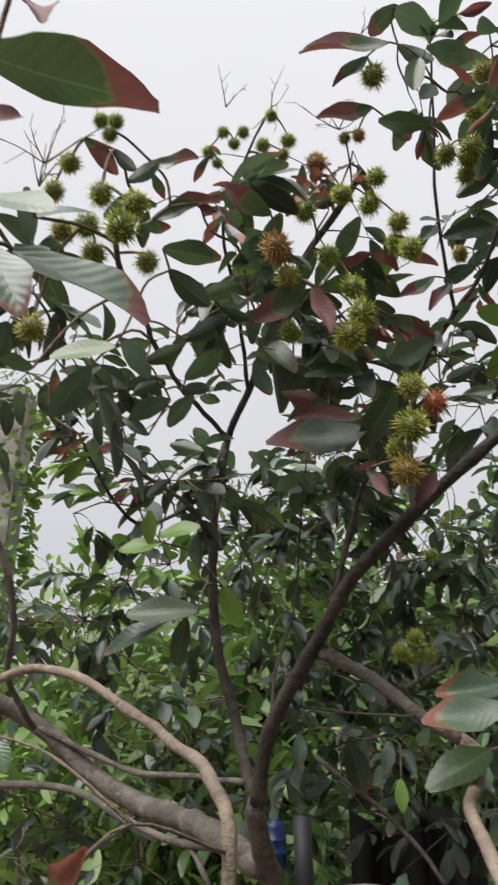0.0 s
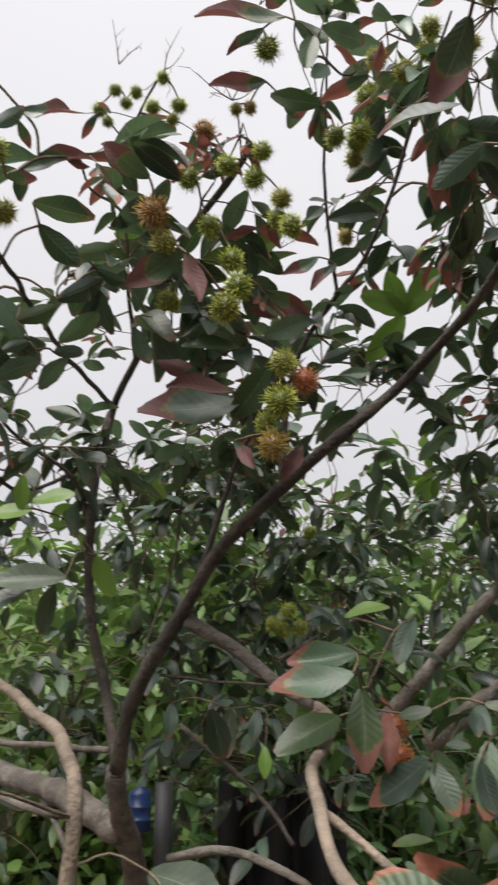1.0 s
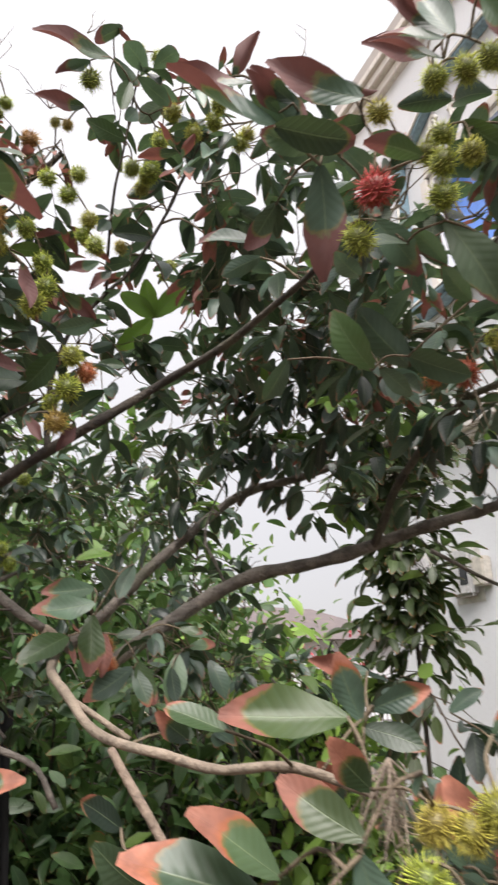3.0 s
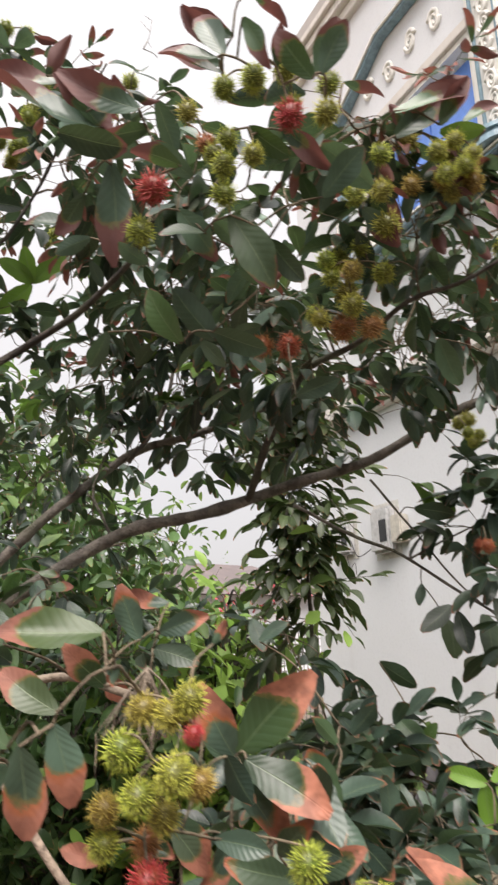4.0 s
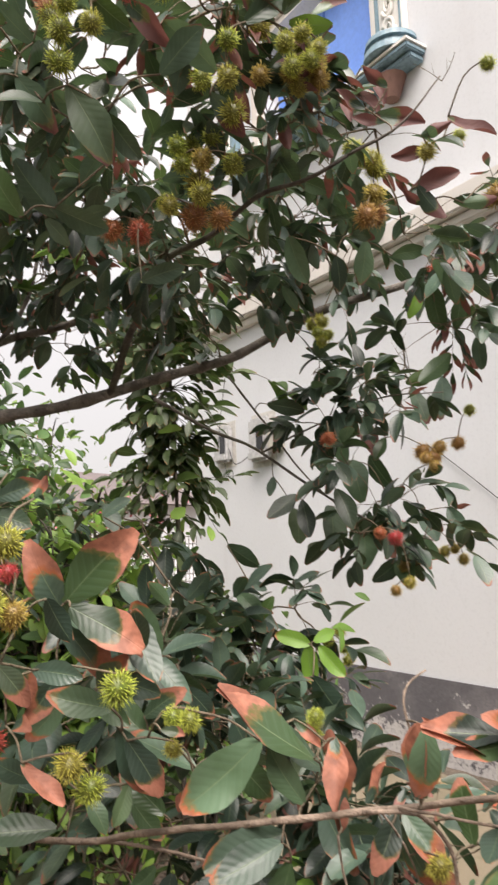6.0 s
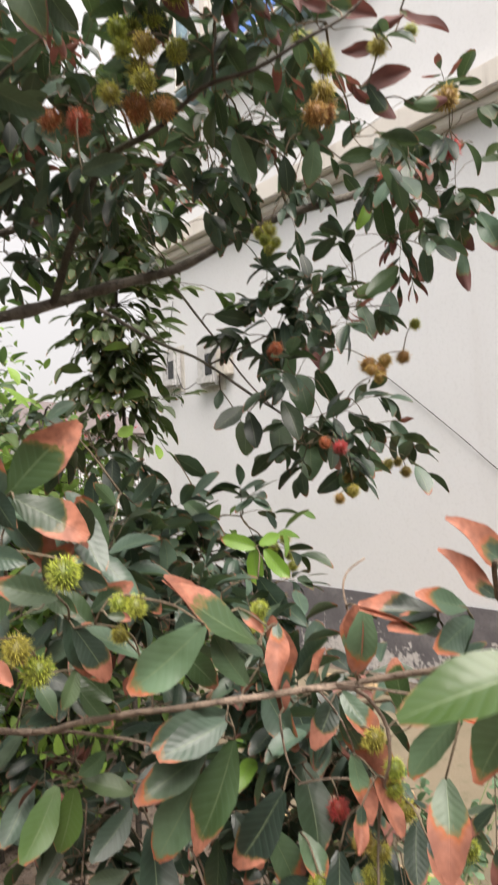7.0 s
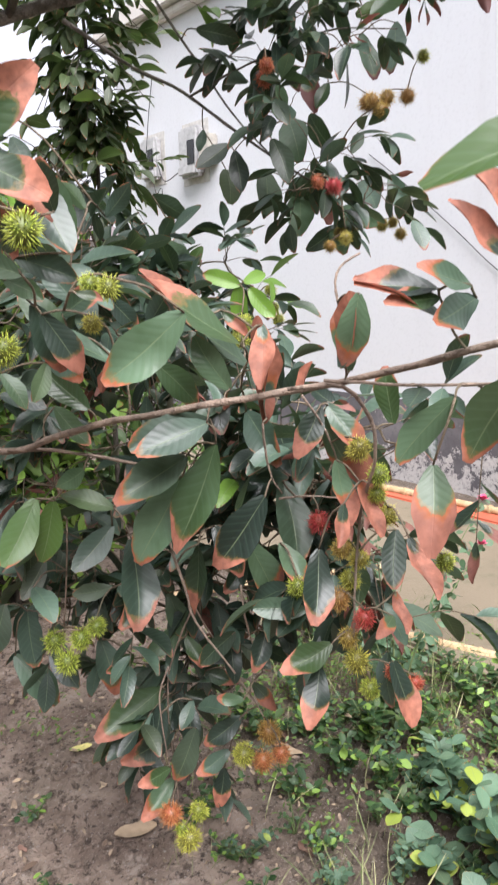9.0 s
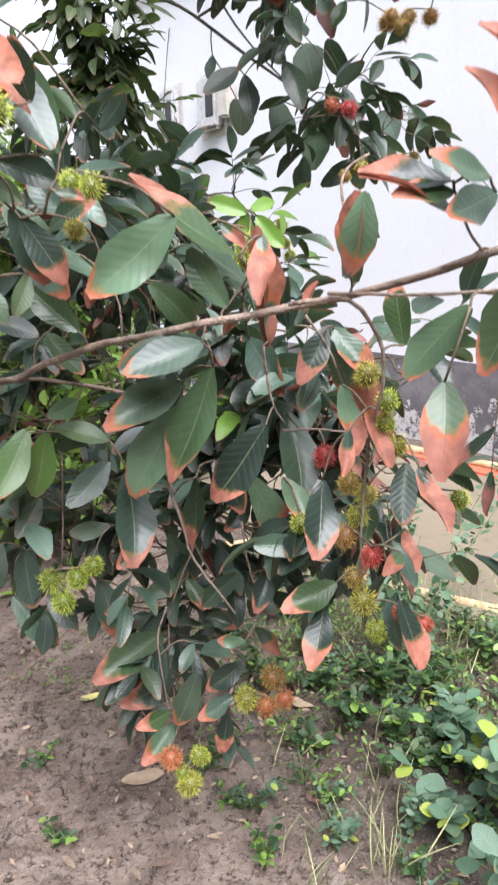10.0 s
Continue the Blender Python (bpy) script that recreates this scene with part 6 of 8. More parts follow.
clump(1.29, 0.872, 1.99, 0.09, 4, 0.08, 0.03, 0.1)
clump(1.243, 1.277, 2.079, 0.12, 3, 0.08, 0.1, 0.2)
clump(1.206, 0.926, 2.244, 0.1, 6, 0.08, 0.15, 0.1)
clump(1.307, 0.821, 2.136, 0.1, 6, 0.08, 0.15, 0.2)
clump(1.369, 0.761, 2.045, 0.09, 5, 0.08, 0.05, 0.2)
clump(1.057, 1.088, 2.37, 0.1, 8, 0.08, 0.2, 0.1)
clump(1.148, 0.969, 2.394, 0.1, 8, 0.08, 0.2, 0.1)
clump(1.168, 0.774, 2.335, 0.1, 8, 0.08, 0.2, 0.1)
clump(1.019, 0.761, 2.428, 0.09, 6, 0.08, 0.2, 0)
clump(1.457, 0.763, 1.938, 0.06, 2, 0.08, 0, 0.3)
clump(1.51, 0.518, 1.90, 0.04, 2, 0.065, 0, 0)
clump(1.582, 0.428, 1.90, 0.05, 4, 0.065, 0, 0)
clump(1.703, 0.362, 1.92, 0.06, 4, 0.068, 0.05, 0.1)
clump(1.649, 0.424, 1.793, 0.06, 6, 0.075, 0.05, 0)
clump(1.579, 0.464, 1.85, 0.05, 5, 0.08, 0, 0)
clump(1.541, 0.512, 1.763, 0.05, 5, 0.08, 0.05, 0)
clump(1.556, 0.46, 1.658, 0.06, 6, 0.075, 0.05, 0)
clump(1.663, 0.397, 1.572, 0.06, 6, 0.07, 0.05, 0)
clump(1.66, 0.41, 1.49, 0.04, 3, 0.065, 0.1, 0)
clump(1.774, 0.36, 1.513, 0.06, 5, 0.08, 0.1, 0)
clump(1.567, 0.444, 1.488, 0.04, 5, 0.08, 0.05, 0)
clump(1.76, 0.274, 2.024, 0.09, 7, 0.08, 0.05, 0)
clump(1.868, 0.2, 2.159, 0.11, 11, 0.08, 0.2, 0)
clump(1.641, 0.208, 2.186, 0.10, 9, 0.075, 0.45, 0)
clump(1.724, 0.093, 2.237, 0.11, 11, 0.08, 0.4, 0)
clump(1.473, 0.435, 2.16, 0.08, 3, 0.07, 0.15, 0)
clump(1.324, 0.428, 2.179, 0.1, 8, 0.08, 0.15, 0)
clump(1.382, 0.184, 2.124, 0.07, 4, 0.08, 0.4, 0)
clump(1.186, 0.437, 2.11, 0.1, 5, 0.075, 0.15, 0)
clump(0.759, 0.424, 1.253, 0.07, 5, 0.085, 0.1, 0)
clump(0.922, 0.486, 1.283, 0.08, 9, 0.072, 0.05, 0)
clump(0.975, 0.404, 1.17, 0.08, 9, 0.072, 0.05, 0)
clump(1.118, 0.39, 1.195, 0.07, 7, 0.06, 0.05, 0)
clump(0.844, 0.488, 0.952, 0.08, 7, 0.072, 0.05, 0)
clump(0.922, 0.467, 0.83, 0.08, 7, 0.072, 0.05, 0)
clump(0.921, 0.563, 0.683, 0.09, 7, 0.072, 0.05, 0)
clump(0.986, 0.37, 0.706, 0.08, 7, 0.072, 0.05, 0)
clump(1.011, 0.237, 0.769, 0.08, 7, 0.072, 0.1, 0)
clump(0.973, 0.202, 0.962, 0.06, 4, 0.085, 0.1, 0)
clump(1.011, 0.142, 0.886, 0.06, 4, 0.085, 0.1, 0)
clump(1.022, -0.012, 0.871, 0.05, 3, 0.085, 0.15, 0)
clump(1.074, 0.257, 1.073, 0.07, 8, 0.072, 0.1, 0)
clump(1.1, 0.216, 1.001, 0.07, 6, 0.072, 0.1, 0.1)
clump(1.084, 0.139, 0.958, 0.06, 6, 0.072, 0.15, 0)
clump(1.174, 0.211, 1.089, 0.05, 4, 0.072, 0.1, 0.1)
clump(1.066, 0.065, 0.956, 0.05, 2, 0.085, 0.15, 0)
clump(1.069, -0.034, 1.034, 0.04, 2, 0.085, 0.15, 0)
clump(1.047, -0.098, 1.107, 0.04, 2, 0.07, 0.15, 0)
clump(1.08, 0.049, 1.047, 0.05, 3, 0.085, 0.15, 0)
clump(0.916, -0.205, 1.098, 0.04, 2, 0.085, 0.15, 0)
clump(0.954, 0.415, 0.513, 0.06, 4, 0.072, 0.08, 0)
clump(1.004, 0.359, 0.552, 0.06, 4, 0.072, 0.08, 0)
clump(0.96, 0.474, 0.585, 0.06, 4, 0.072, 0.05, 0)
clump(1.044, 0.31, 0.571, 0.06, 4, 0.072, 0.1, 0)
clump(0.968, 0.363, 0.43, 0.05, 3, 0.072, 0.1, 0)
clump(1.23, 0.261, 0.87, 0.08, 9, 0.072, 0.1, 0)
clump(1.237, 0.215, 0.773, 0.08, 9, 0.072, 0.1, 0)
clump(1.202, 0.147, 0.73, 0.06, 6, 0.072, 0.15, 0)
clump(1.138, 0.255, 0.774, 0.07, 7, 0.072, 0.1, 0)
clump(1.204, 0.092, 0.849, 0.05, 4, 0.072, 0.15, 0.1)
clump(1.086, 0.199, 0.695, 0.05, 4, 0.072, 0.15, 0)
clump(0.893, 0.595, 1.009, 0.08, 7, 0.072, 0.05, 0)
clump(0.972, 0.478, 0.996, 0.08, 7, 0.072, 0.05, 0)
clump(1.054, 0.353, 0.973, 0.08, 7, 0.072, 0.05, 0)
clump(0.949, 0.557, 1.116, 0.08, 8, 0.072, 0.05, 0)
clump(1.185, 0.41, 1.10, 0.07, 7, 0.06, 0.05, 0)
clump(1.195, 0.529, 1.171, 0.09, 9, 0.072, 0.05, 0)
clump(1.132, 0.624, 1.185, 0.09, 9, 0.072, 0.05, 0)
clump(0.893, 0.569, 1.198, 0.08, 8, 0.072, 0.05, 0)
clump(1.004, 0.343, 0.614, 0.07, 7, 0.072, 0.05, 0)
clump(0.954, 0.411, 0.759, 0.07, 7, 0.072, 0.05, 0)
clump(1.039, 0.234, 0.871, 0.07, 6, 0.072, 0.1, 0)
clump(0.887, 0.523, 0.802, 0.07, 6, 0.072, 0.05, 0)
clump(0.998, 0.292, 0.77, 0.07, 6, 0.072, 0.1, 0)
clump(0.868, 0.606, 0.691, 0.07, 4, 0.072, 0.05, 0)
clump(1.014, 0.009, 0.816, 0.04, 2, 0.085, 0.15, 0)
clump(0.997, -0.046, 0.764, 0.04, 2, 0.085, 0.15, 0)
clump(0.296, 1.755, 2.331, 0.15, 10, 0.072, 0.05, 0.1)
clump(0.382, 1.533, 2.327, 0.13, 9, 0.072, 0.05, 0)
clump(0.228, 1.898, 2.271, 0.15, 10, 0.072, 0.05, 0.2)
clump(0.455, 1.676, 2.254, 0.14, 9, 0.072, 0.05, 0)
clump(0.131, 1.581, 2.245, 0.1, 5, 0.072, 0.05, 0.2)
clump(0.035, 1.388, 2.192, 0.09, 6, 0.072, 0.05, 0.1)
clump(0.381, 1.988, 2.303, 0.16, 10, 0.072, 0.05, 0.1)
clump(-0.047, 1.274, 2.203, 0.08, 4, 0.072, 0.15, 0.1)
clump(0.492, 1.449, 2.261, 0.1, 6, 0.072, 0.05, 0)
clump(0.218, 0.919, 2.229, 0.07, 5, 0.072, 0.15, 0)
clump(0.146, 0.81, 2.23, 0.06, 5, 0.072, 0.15, 0.1)
clump(0.287, 0.902, 2.26, 0.06, 4, 0.072, 0.15, 0.1)
clump(1.091, 0.163, 1.04, 0.06, 6, 0.08, 0.15, 0)
clump(1.085, 0.083, 1.023, 0.05, 5, 0.08, 0.15, 0)
clump(1.061, 0.204, 0.983, 0.06, 6, 0.08, 0.1, 0)
clump(1.066, 0.107, 0.958, 0.05, 5, 0.08, 0.15, 0)
clump(1.014, 0.003, 0.87, 0.04, 4, 0.08, 0.15, 0)
clump(1.196, 0.825, 1.536, 0.08, 6, 0.08, 0, 0)


def hold_all():
    """Twigs from every stalk to the nearest wood, or to a twig that is already there."""
    nodes = [np.array(w) for w in WAYS]
    todo = [(np.array(h[:3]), h[3]) for h in HOLD]
    arr = np.array(nodes)
    best = [(float(d.min()), int(d.argmin())) for d in (np.linalg.norm(arr - p, axis=1) for p, _ in todo)]
    left = set(range(len(todo)))
    while left:
        i = min(left, key=lambda k: best[k][0])
        left.discard(i)
        p, r = todo[i]
        q = nodes[best[i][1]]
        d = best[i][0]
        if d > 0.004:
            mid = (p + q) / 2 + rng.uniform(-1, 1, 3) * 0.1 * d + np.array((0, 0, 0.12 * d))
            vs, fs, _ = tube([q, mid, p], r + 0.004 * min(d, 0.5), r, 5)
            TWIGS.add(vs, fs)
        k = len(nodes)
        nodes.append(p)
        extra = [p] if d <= 0.004 else [p, mid]
        if d > 0.004:
            nodes.append(mid)
        for j in left:
            for n, e in enumerate(extra):
                g = float(np.linalg.norm(e - todo[j][0]))
                if g < best[j][0]:
                    best[j] = (g, k + n)


join_clumps()
hold_all()


def bare_twig(x, y, z, n, long):
    """The bare twiglets of a spent flower head."""
    for _ in range(n):
        d = rng.normal(0, 0.5, 3) + np.array((0, 0, 0.9))
        d /= np.linalg.norm(d)
        L = long * rng.uniform(0.5, 1.2)
        p = np.array((x, y, z))
        vs, fs, line = tube([p, p + d * L * 0.5 + rng.normal(0, 0.05, 3) * L, p + d * L], 0.0011, 0.0004, 4)
        TWIGS.add(vs, fs)
        for q in line[2::2]:
            e = d + rng.normal(0, 0.8, 3)
            vs, fs, _ = tube([q, q + e * L * 0.07, q + e * L * 0.15], 0.0006, 0.0003, 3)
            TWIGS.add(vs, fs)


bare_twig(0.182, 0.768, 2.547, 4, 0.070)
bare_twig(0.285, 0.779, 2.515, 5, 0.084)
bare_twig(0.113, 0.805, 2.590, 2, 0.070)
bare_twig(-0.073, 0.556, 2.198, 4, 0.070)
bare_twig(0.318, 0.715, 2.647, 2, 0.070)
bare_twig(-0.079, 0.566, 2.177, 4, 0.056)
bare_twig(1.278, 0.029, 2.356, 2, 0.084)
bare_twig(1.709, 0.354, 1.909, 2, 0.070)
bare_twig(0.521, 0.397, 2.445, 2, 0.084)
bare_twig(0.372, 0.870, 2.321, 2, 0.035)


def dry_stalks(x, y, z, n):
    """Hanging dry stalks of a bunch that has lost its fruits."""
    heap = Heap()
    top = np.array((x, y, z))
    for _ in range(n):
        e = top + np.array((rng.normal(0, 0.02), rng.normal(0, 0.02), -rng.uniform(0.05, 0.09)))
        m = (top + e) / 2 + rng.normal(0, 0.008, 3)
        vs, fs, line = tube([top, m, e], 0.0012, 0.0007, 4)
        heap.add(vs, fs)
        for q in line[2::2]:
            d = rng.normal(0, 0.01, 3) + np.array((0, 0, -0.012))
            vs, fs, _ = tube([q, q + d * 0.5, q + d], 0.0007, 0.0005, 3)
            heap.add(vs, fs)
    ob = part("fruit_stalk", heap.mesh("fruit_stalk", BARK_PALE), tree, "tangle of dry tan fruit stalks", kind="stuff")
    ob.matrix_local = tree_inv


dry_stalks(0.451, 0.275, 1.503, 22)
for heap, name, burn, youth in ((FOLIAGE, "foliage", 0.05, 0.0), (FOLIAGE_DRY, "dry_foliage", 0.6, 0.0), (FOLIAGE_YOUNG, "young_foliage", 0.02, 0.7)):
    ob = part(name, heap.mesh(name, LEAF), tree, kind="stuff")
    ob.matrix_local = tree_inv
    # third value: share of the painted backlit darkening on burnt parts
    ob.color = (burn, youth, 0.6, 1)
twig_ob = part("twig", TWIGS.mesh("twig", TWIG), tree, kind="stuff")
twig_ob.matrix_local = tree_inv


# ---- the house: plan along the wall (s), out of it (o) and up (z) ----
HOUSE = Matrix(((0.276, -0.961, 0, 4.4), (0.961, 0.276, 0, 0.9), (0, 0, 1, 0), (0, 0, 0, 1))) @ Matrix.Diagonal((1.115, 1.115, 1.115, 1))


def boxes(name, parts_list, mat, parent=None, label="", kind="", m=HOUSE, bevel=0.0, category=""):
    bm = bmesh.new()
    for lo, hi in parts_list:
        box(bm, lo, hi, bevel)
    ob = new(name, bm_mesh(name, bm, mat))
    if parent is None:
        ob.matrix_world = m
    else:
        ob.parent = parent
    return tagged(ob, label, category, "", kind)


WIN = (0.94, 2.32, 4.50, 5.66)
boxes("wall_lower", [((-7, -0.25, -0.2), (3.62, 0, 3.2))], PLASTER, kind="structure", label="white plastered house wall with faint stains", category="wall")
boxes("wall_upper", [((-7, -0.25, 3.36), (WIN[0], 0, 7.1)), ((WIN[1], -0.25, 3.36), (3.6, 0, 7.1)),
                     ((WIN[0], -0.25, 3.36), (WIN[1], 0, WIN[2])), ((WIN[0], -0.25, WIN[3]), (WIN[1], 0, 7.1))],
      PLASTER, kind="structure", label="white plastered upper storey wall", category="wall")
boxes("wall_side", [((3.37, -7, -0.2), (3.62, -0.25, 7.1))], PLASTER, kind="structure", label="white plastered side wall of the house", category="wall")
boxes("wall_back", [((-7, -7, -0.2), (3.37, -6.8, 7.1))], PLASTER, kind="structure", label="plain rear wall of the house", category="wall")
boxes("roof_slab", [((-7.2, -7.2, 7.42), (3.75, 0.12, 7.6))], CEMENT, kind="structure", label="flat grey roof slab", category="roof")
boxes("ledge", [((-7, -0.25, 3.22), (3.74, 0.13, 3.36)), ((-7, 0, 3.16), (3.66, 0.07, 3.217))], TRIM, kind="structure", label="projecting grey cement ledge between storeys", category="ledge", bevel=0.008)
boxes("cornice", [((-7, -0.2, 7.1), (3.66, 0.06, 7.22)), ((-7, -0.2, 7.223), (3.7, 0.12, 7.33)), ((-7, -0.2, 7.333), (3.72, 0.16, 7.417))], TRIM, kind="structure",
      label="stained stepped plaster cornice", category="cornice", bevel=0.01)


def dado_material():
    k = Mat("peeling_dado")
    p = k.place()
    c = k.mix(k.ramp(k.noise(3.5, 6, p), 0.4, 0.7), (0.11, 0.105, 0.115), (0.19, 0.18, 0.19))
    height = k.n.new("ShaderNodeSeparateXYZ")
    k.l.new(p, height.inputs[0])
    patchy = k.math("MULTIPLY_ADD", height.outputs[2], -0.42, 0.08)
    patch = k.ramp(k.math("ADD", patchy, k.math("MULTIPLY_ADD", k.noise(34, 5, p, 0.7), 0.35, k.math("MULTIPLY", k.noise(4.5, 8, p, 0.7), 0.8))), 0.575, 0.61)
    c = k.mix(patch, c, (0.52, 0.50, 0.49))
    c = k.mix(k.ramp(k.noise(45, 5, p), 0.45, 0.75, 0, 0.5), c, (0.08, 0.08, 0.09))
    k.put(k.b.inputs["Base Color"], c)
    k.b.inputs["Roughness"].default_value = 0.9
    k.bump(k.math("ADD", k.math("MULTIPLY", patch, -0.8), k.noise(30, 5, p)), 0.5, 0.006)
    return k.m


boxes("dado", [((-7, 0.0, -0.1), (3.63, 0.014, 0.49))], dado_material(), kind="structure", label="dark grey peeling painted band at the wall's foot", category="dado")
KERB = stained_material("red_kerb", (0.46, 0.11, 0.055), (0.36, 0.09, 0.05), (0.22, 0.09, 0.06), 6)
kerb = thing("kerb", "row of red painted kerb blocks along the white wall", "kerb", kind="structure")
kerb.matrix_world = HOUSE
bm = bmesh.new()
box(bm, (-0.148, -0.075, -0.05), (0.148, 0.075, 0.035), 0.008)
kerb_me = bm_mesh("kerb_block", bm, KERB)
for i in range(17):
    kb = part("kerb_block", kerb_me, kerb)
    kb.location = (-4.62 + i * 0.3, 0.36 + random.uniform(-0.006, 0.006), random.uniform(-0.006, 0.004))
    kb.rotation_euler = (0, 0, random.uniform(-0.015, 0.015))

# unseen plain cement walls, added behind to block low light from the sky
boxes("sky_block_south", [((-4.6, -3.9, -0.2), (3.6, -3.65, 4.2))], CEMENT, kind="structure", label="unseen plain grey cement wall added to block low sky light", category="wall", m=Matrix())
boxes("sky_block_west", [((-4.85, -3.9, -0.2), (-4.603, 5.5, 3.6))], CEMENT, kind="structure", label="unseen plain grey cement side wall added to block low sky light", category="wall", m=Matrix())

# window with blue shutter, carved pilaster, sill and hood
BLUE = plain_material("blue_shutter_paint", (0.14, 0.30, 0.80), 0.35, 0, 0.12)
WHITE = stained_material("carved_white_plaster", (0.74, 0.73, 0.69), (0.62, 0.60, 0.56), (0.40, 0.37, 0.33), 5, 0.8, 0.3, 0.4)
window = thing("window_1", "upper window with closed bright blue shutter and carved surround", "window", kind="structure")
window.matrix_world = HOUSE
for lo, hi in ((WIN[0] + 0.052, 1.622), (1.632, WIN[1] - 0.052)):
    leaf = boxes("shutter", [((lo, -0.16, WIN[2] + 0.02), (hi, -0.13, WIN[3] - 0.052))], BLUE, window, "bright blue shutter leaf", bevel=0.004)
    boxes("hinge", [((lo + 0.01, -0.1295, WIN[2] + 0.2), (lo + 0.05, -0.12, WIN[2] + 0.23))], TRIM_BLUE, leaf)
boxes("frame", [((WIN[0], -0.2, WIN[2]), (WIN[0] + 0.05, 0.02, WIN[3])), ((WIN[1] - 0.05, -0.2, WIN[2]), (WIN[1], 0.02, WIN[3])), ((WIN[0] + 0.05, -0.2, WIN[3] - 0.05), (WIN[1] - 0.05, 0.02, WIN[3]))], WHITE, window)
sill = boxes("sill", [((0.56, 0, 4.37), (2.6, 0.13, 4.41)), ((0.54, 0, 4.413), (2.62, 0.18, 4.45))], TRIM_BLUE, window, "blue-grey moulded sill", bevel=0.008)
boxes("sill_line", [((0.53, 0, 4.452), (2.63, 0.19, 4.47))], WHITE, sill, "white line on the sill")


def scrolls(name, cells, size, parent, o):
    """Carved leaf scrolls: curls of a rounded band on a wall face."""
    heap = Heap()
    for s, z, flip in cells:
        for turn in (0, math.pi):
            pts = []
            for i in range(12):
                a = i * 0.55
                r = size * (0.1 + 0.035 * i)
                pts.append((s + flip * r * math.cos(a + turn) * 0.7, o + 0.006, z + r * math.sin(a + turn) * 1.1))
            vs, fs, _ = tube(pts, size * 0.05, size * 0.11, 6)
            heap.add(vs, fs)
    part(name, heap.mesh(name, WHITE), parent, "carved leaf scroll relief")


pilaster = boxes("pilaster", [((0.66, 0, 4.62), (0.93, 0.07, 6.1))], WHITE, window, "white carved pilaster", bevel=0.006)
boxes("fillet", [((0.855, 0.072, 4.62), (0.885, 0.088, 6.1)), ((0.66, 0.072, 4.62), (0.675, 0.084, 6.1))], TRIM_BLUE, pilaster, "blue-grey fillet", bevel=0.004)
scrolls("scroll", [(0.765, 4.72 + 0.16 * i, 1 if i % 2 else -1) for i in range(9)], 0.16, pilaster, 0.07)
bm = bmesh.new()
for z, r, h in ((4.48, 0.20, 0.05), (4.53, 0.17, 0.04), (4.57, 0.185, 0.04)):
    bmesh.ops.create_cone(bm, cap_ends=True, segments=24, radius1=r, radius2=r * 0.95, depth=h, matrix=Matrix.Translation((0.78, 0.05, z + h / 2)))
part("base_ring", bm_mesh("base_ring", bm, TRIM_BLUE), pilaster, "blue-grey ringed pilaster base")
bm = bmesh.new()
bmesh.ops.create_cone(bm, cap_ends=True, segments=12, radius1=0.05, radius2=0.11, depth=0.15, matrix=Matrix.Translation((0.80, 0.06, 4.294)))
part("bracket", bm_mesh("bracket", bm, stained_material("brown_bracket", (0.25, 0.14, 0.11), (0.18, 0.10, 0.08), (0.1, 0.06, 0.05), 5)), window, "brown tapered bracket")


def bar(name, a, b, wide, o0, o1, mat, parent, label=""):
    """A moulding between two places on the wall."""
    (s0, z0), (s1, z1) = a, b
    long, ang = math.hypot(s1 - s0, z1 - z0), math.atan2(z1 - z0, s1 - s0)
    bm = bmesh.new()
    box(bm, (0, o0, -wide / 2), (long, o1, wide / 2), 0.006)
    me = bm_mesh(name, bm, mat)
    me.transform(Matrix.Translation((s0, 0, z0)) @ Matrix.Rotation(-ang, 4, "Y"))
    return part(name, me, parent, label)


for (a, b) in (((2.72, 4.5), (2.72, 6.06)), ((2.72, 6.06), (1.95, 6.48)), ((1.95, 6.48), (0.2, 6.48))):
    hood = bar("hood_moulding", a, b, 0.10, 0.002, 0.09, TRIM_BLUE, window, "blue-grey hood moulding")
    bar("hood_line", a, b, 0.03, 0.09, 0.11, WHITE, hood)
bar("lintel", (WIN[0] - 0.05, 5.71), (WIN[1] + 0.05, 5.71), 0.09, 0.002, 0.05, TRIM, window, "plaster lintel moulding")
bar("jamb", (WIN[1] + 0.06, 4.5), (WIN[1] + 0.06, 5.66), 0.09, 0.002, 0.05, TRIM, window, "plaster jamb moulding")
scrolls("scroll", [(1.3 + 0.3 * i, 6.08 + 0.06 * (i % 2), 1 if i % 2 else -1) for i in range(4)], 0.2, window, 0.0)

# meters and wires on the wall
GREYBOX = plain_material("grey_meter_plastic", (0.50, 0.50, 0.50), 0.4, 0, 0.3)
DARKGLASS = plain_material("dark_meter_window", (0.03, 0.03, 0.035), 0.15)
TANBOX = plain_material("tan_box", (0.52, 0.49, 0.43), 0.6)
WIRE = plain_material("black_cable", (0.02, 0.02, 0.022), 0.5)
meter = thing("meter_box", "grey electricity meter with dark window on the white wall", "meter", group="meters on the wall")
meter_body = boxes("body", [((-0.115, 0.004, -0.16), (0.115, 0.075, 0.16))], GREYBOX, meter, bevel=0.02)
boxes("meter_window", [((-0.085, 0.075, -0.085), (-0.005, 0.082, 0.07))], DARKGLASS, meter_body, "dark glazed window", bevel=0.003)
boxes("terminal_cover", [((-0.09, 0.075, -0.145), (0.09, 0.095, -0.095))], GREYBOX, meter_body, bevel=0.005)
boxes("backing_board", [((-0.15, 0.0, -0.2), (0.15, 0.0038, 0.2))], plain_material("board", (0.60, 0.58, 0.54), 0.8), meter)
meter.matrix_world = HOUSE @ Matrix.Translation((3.05, 0.001, 2.2))
copy_thing(meter, HOUSE @ Matrix.Translation((2.48, 0.001, 2.17)))
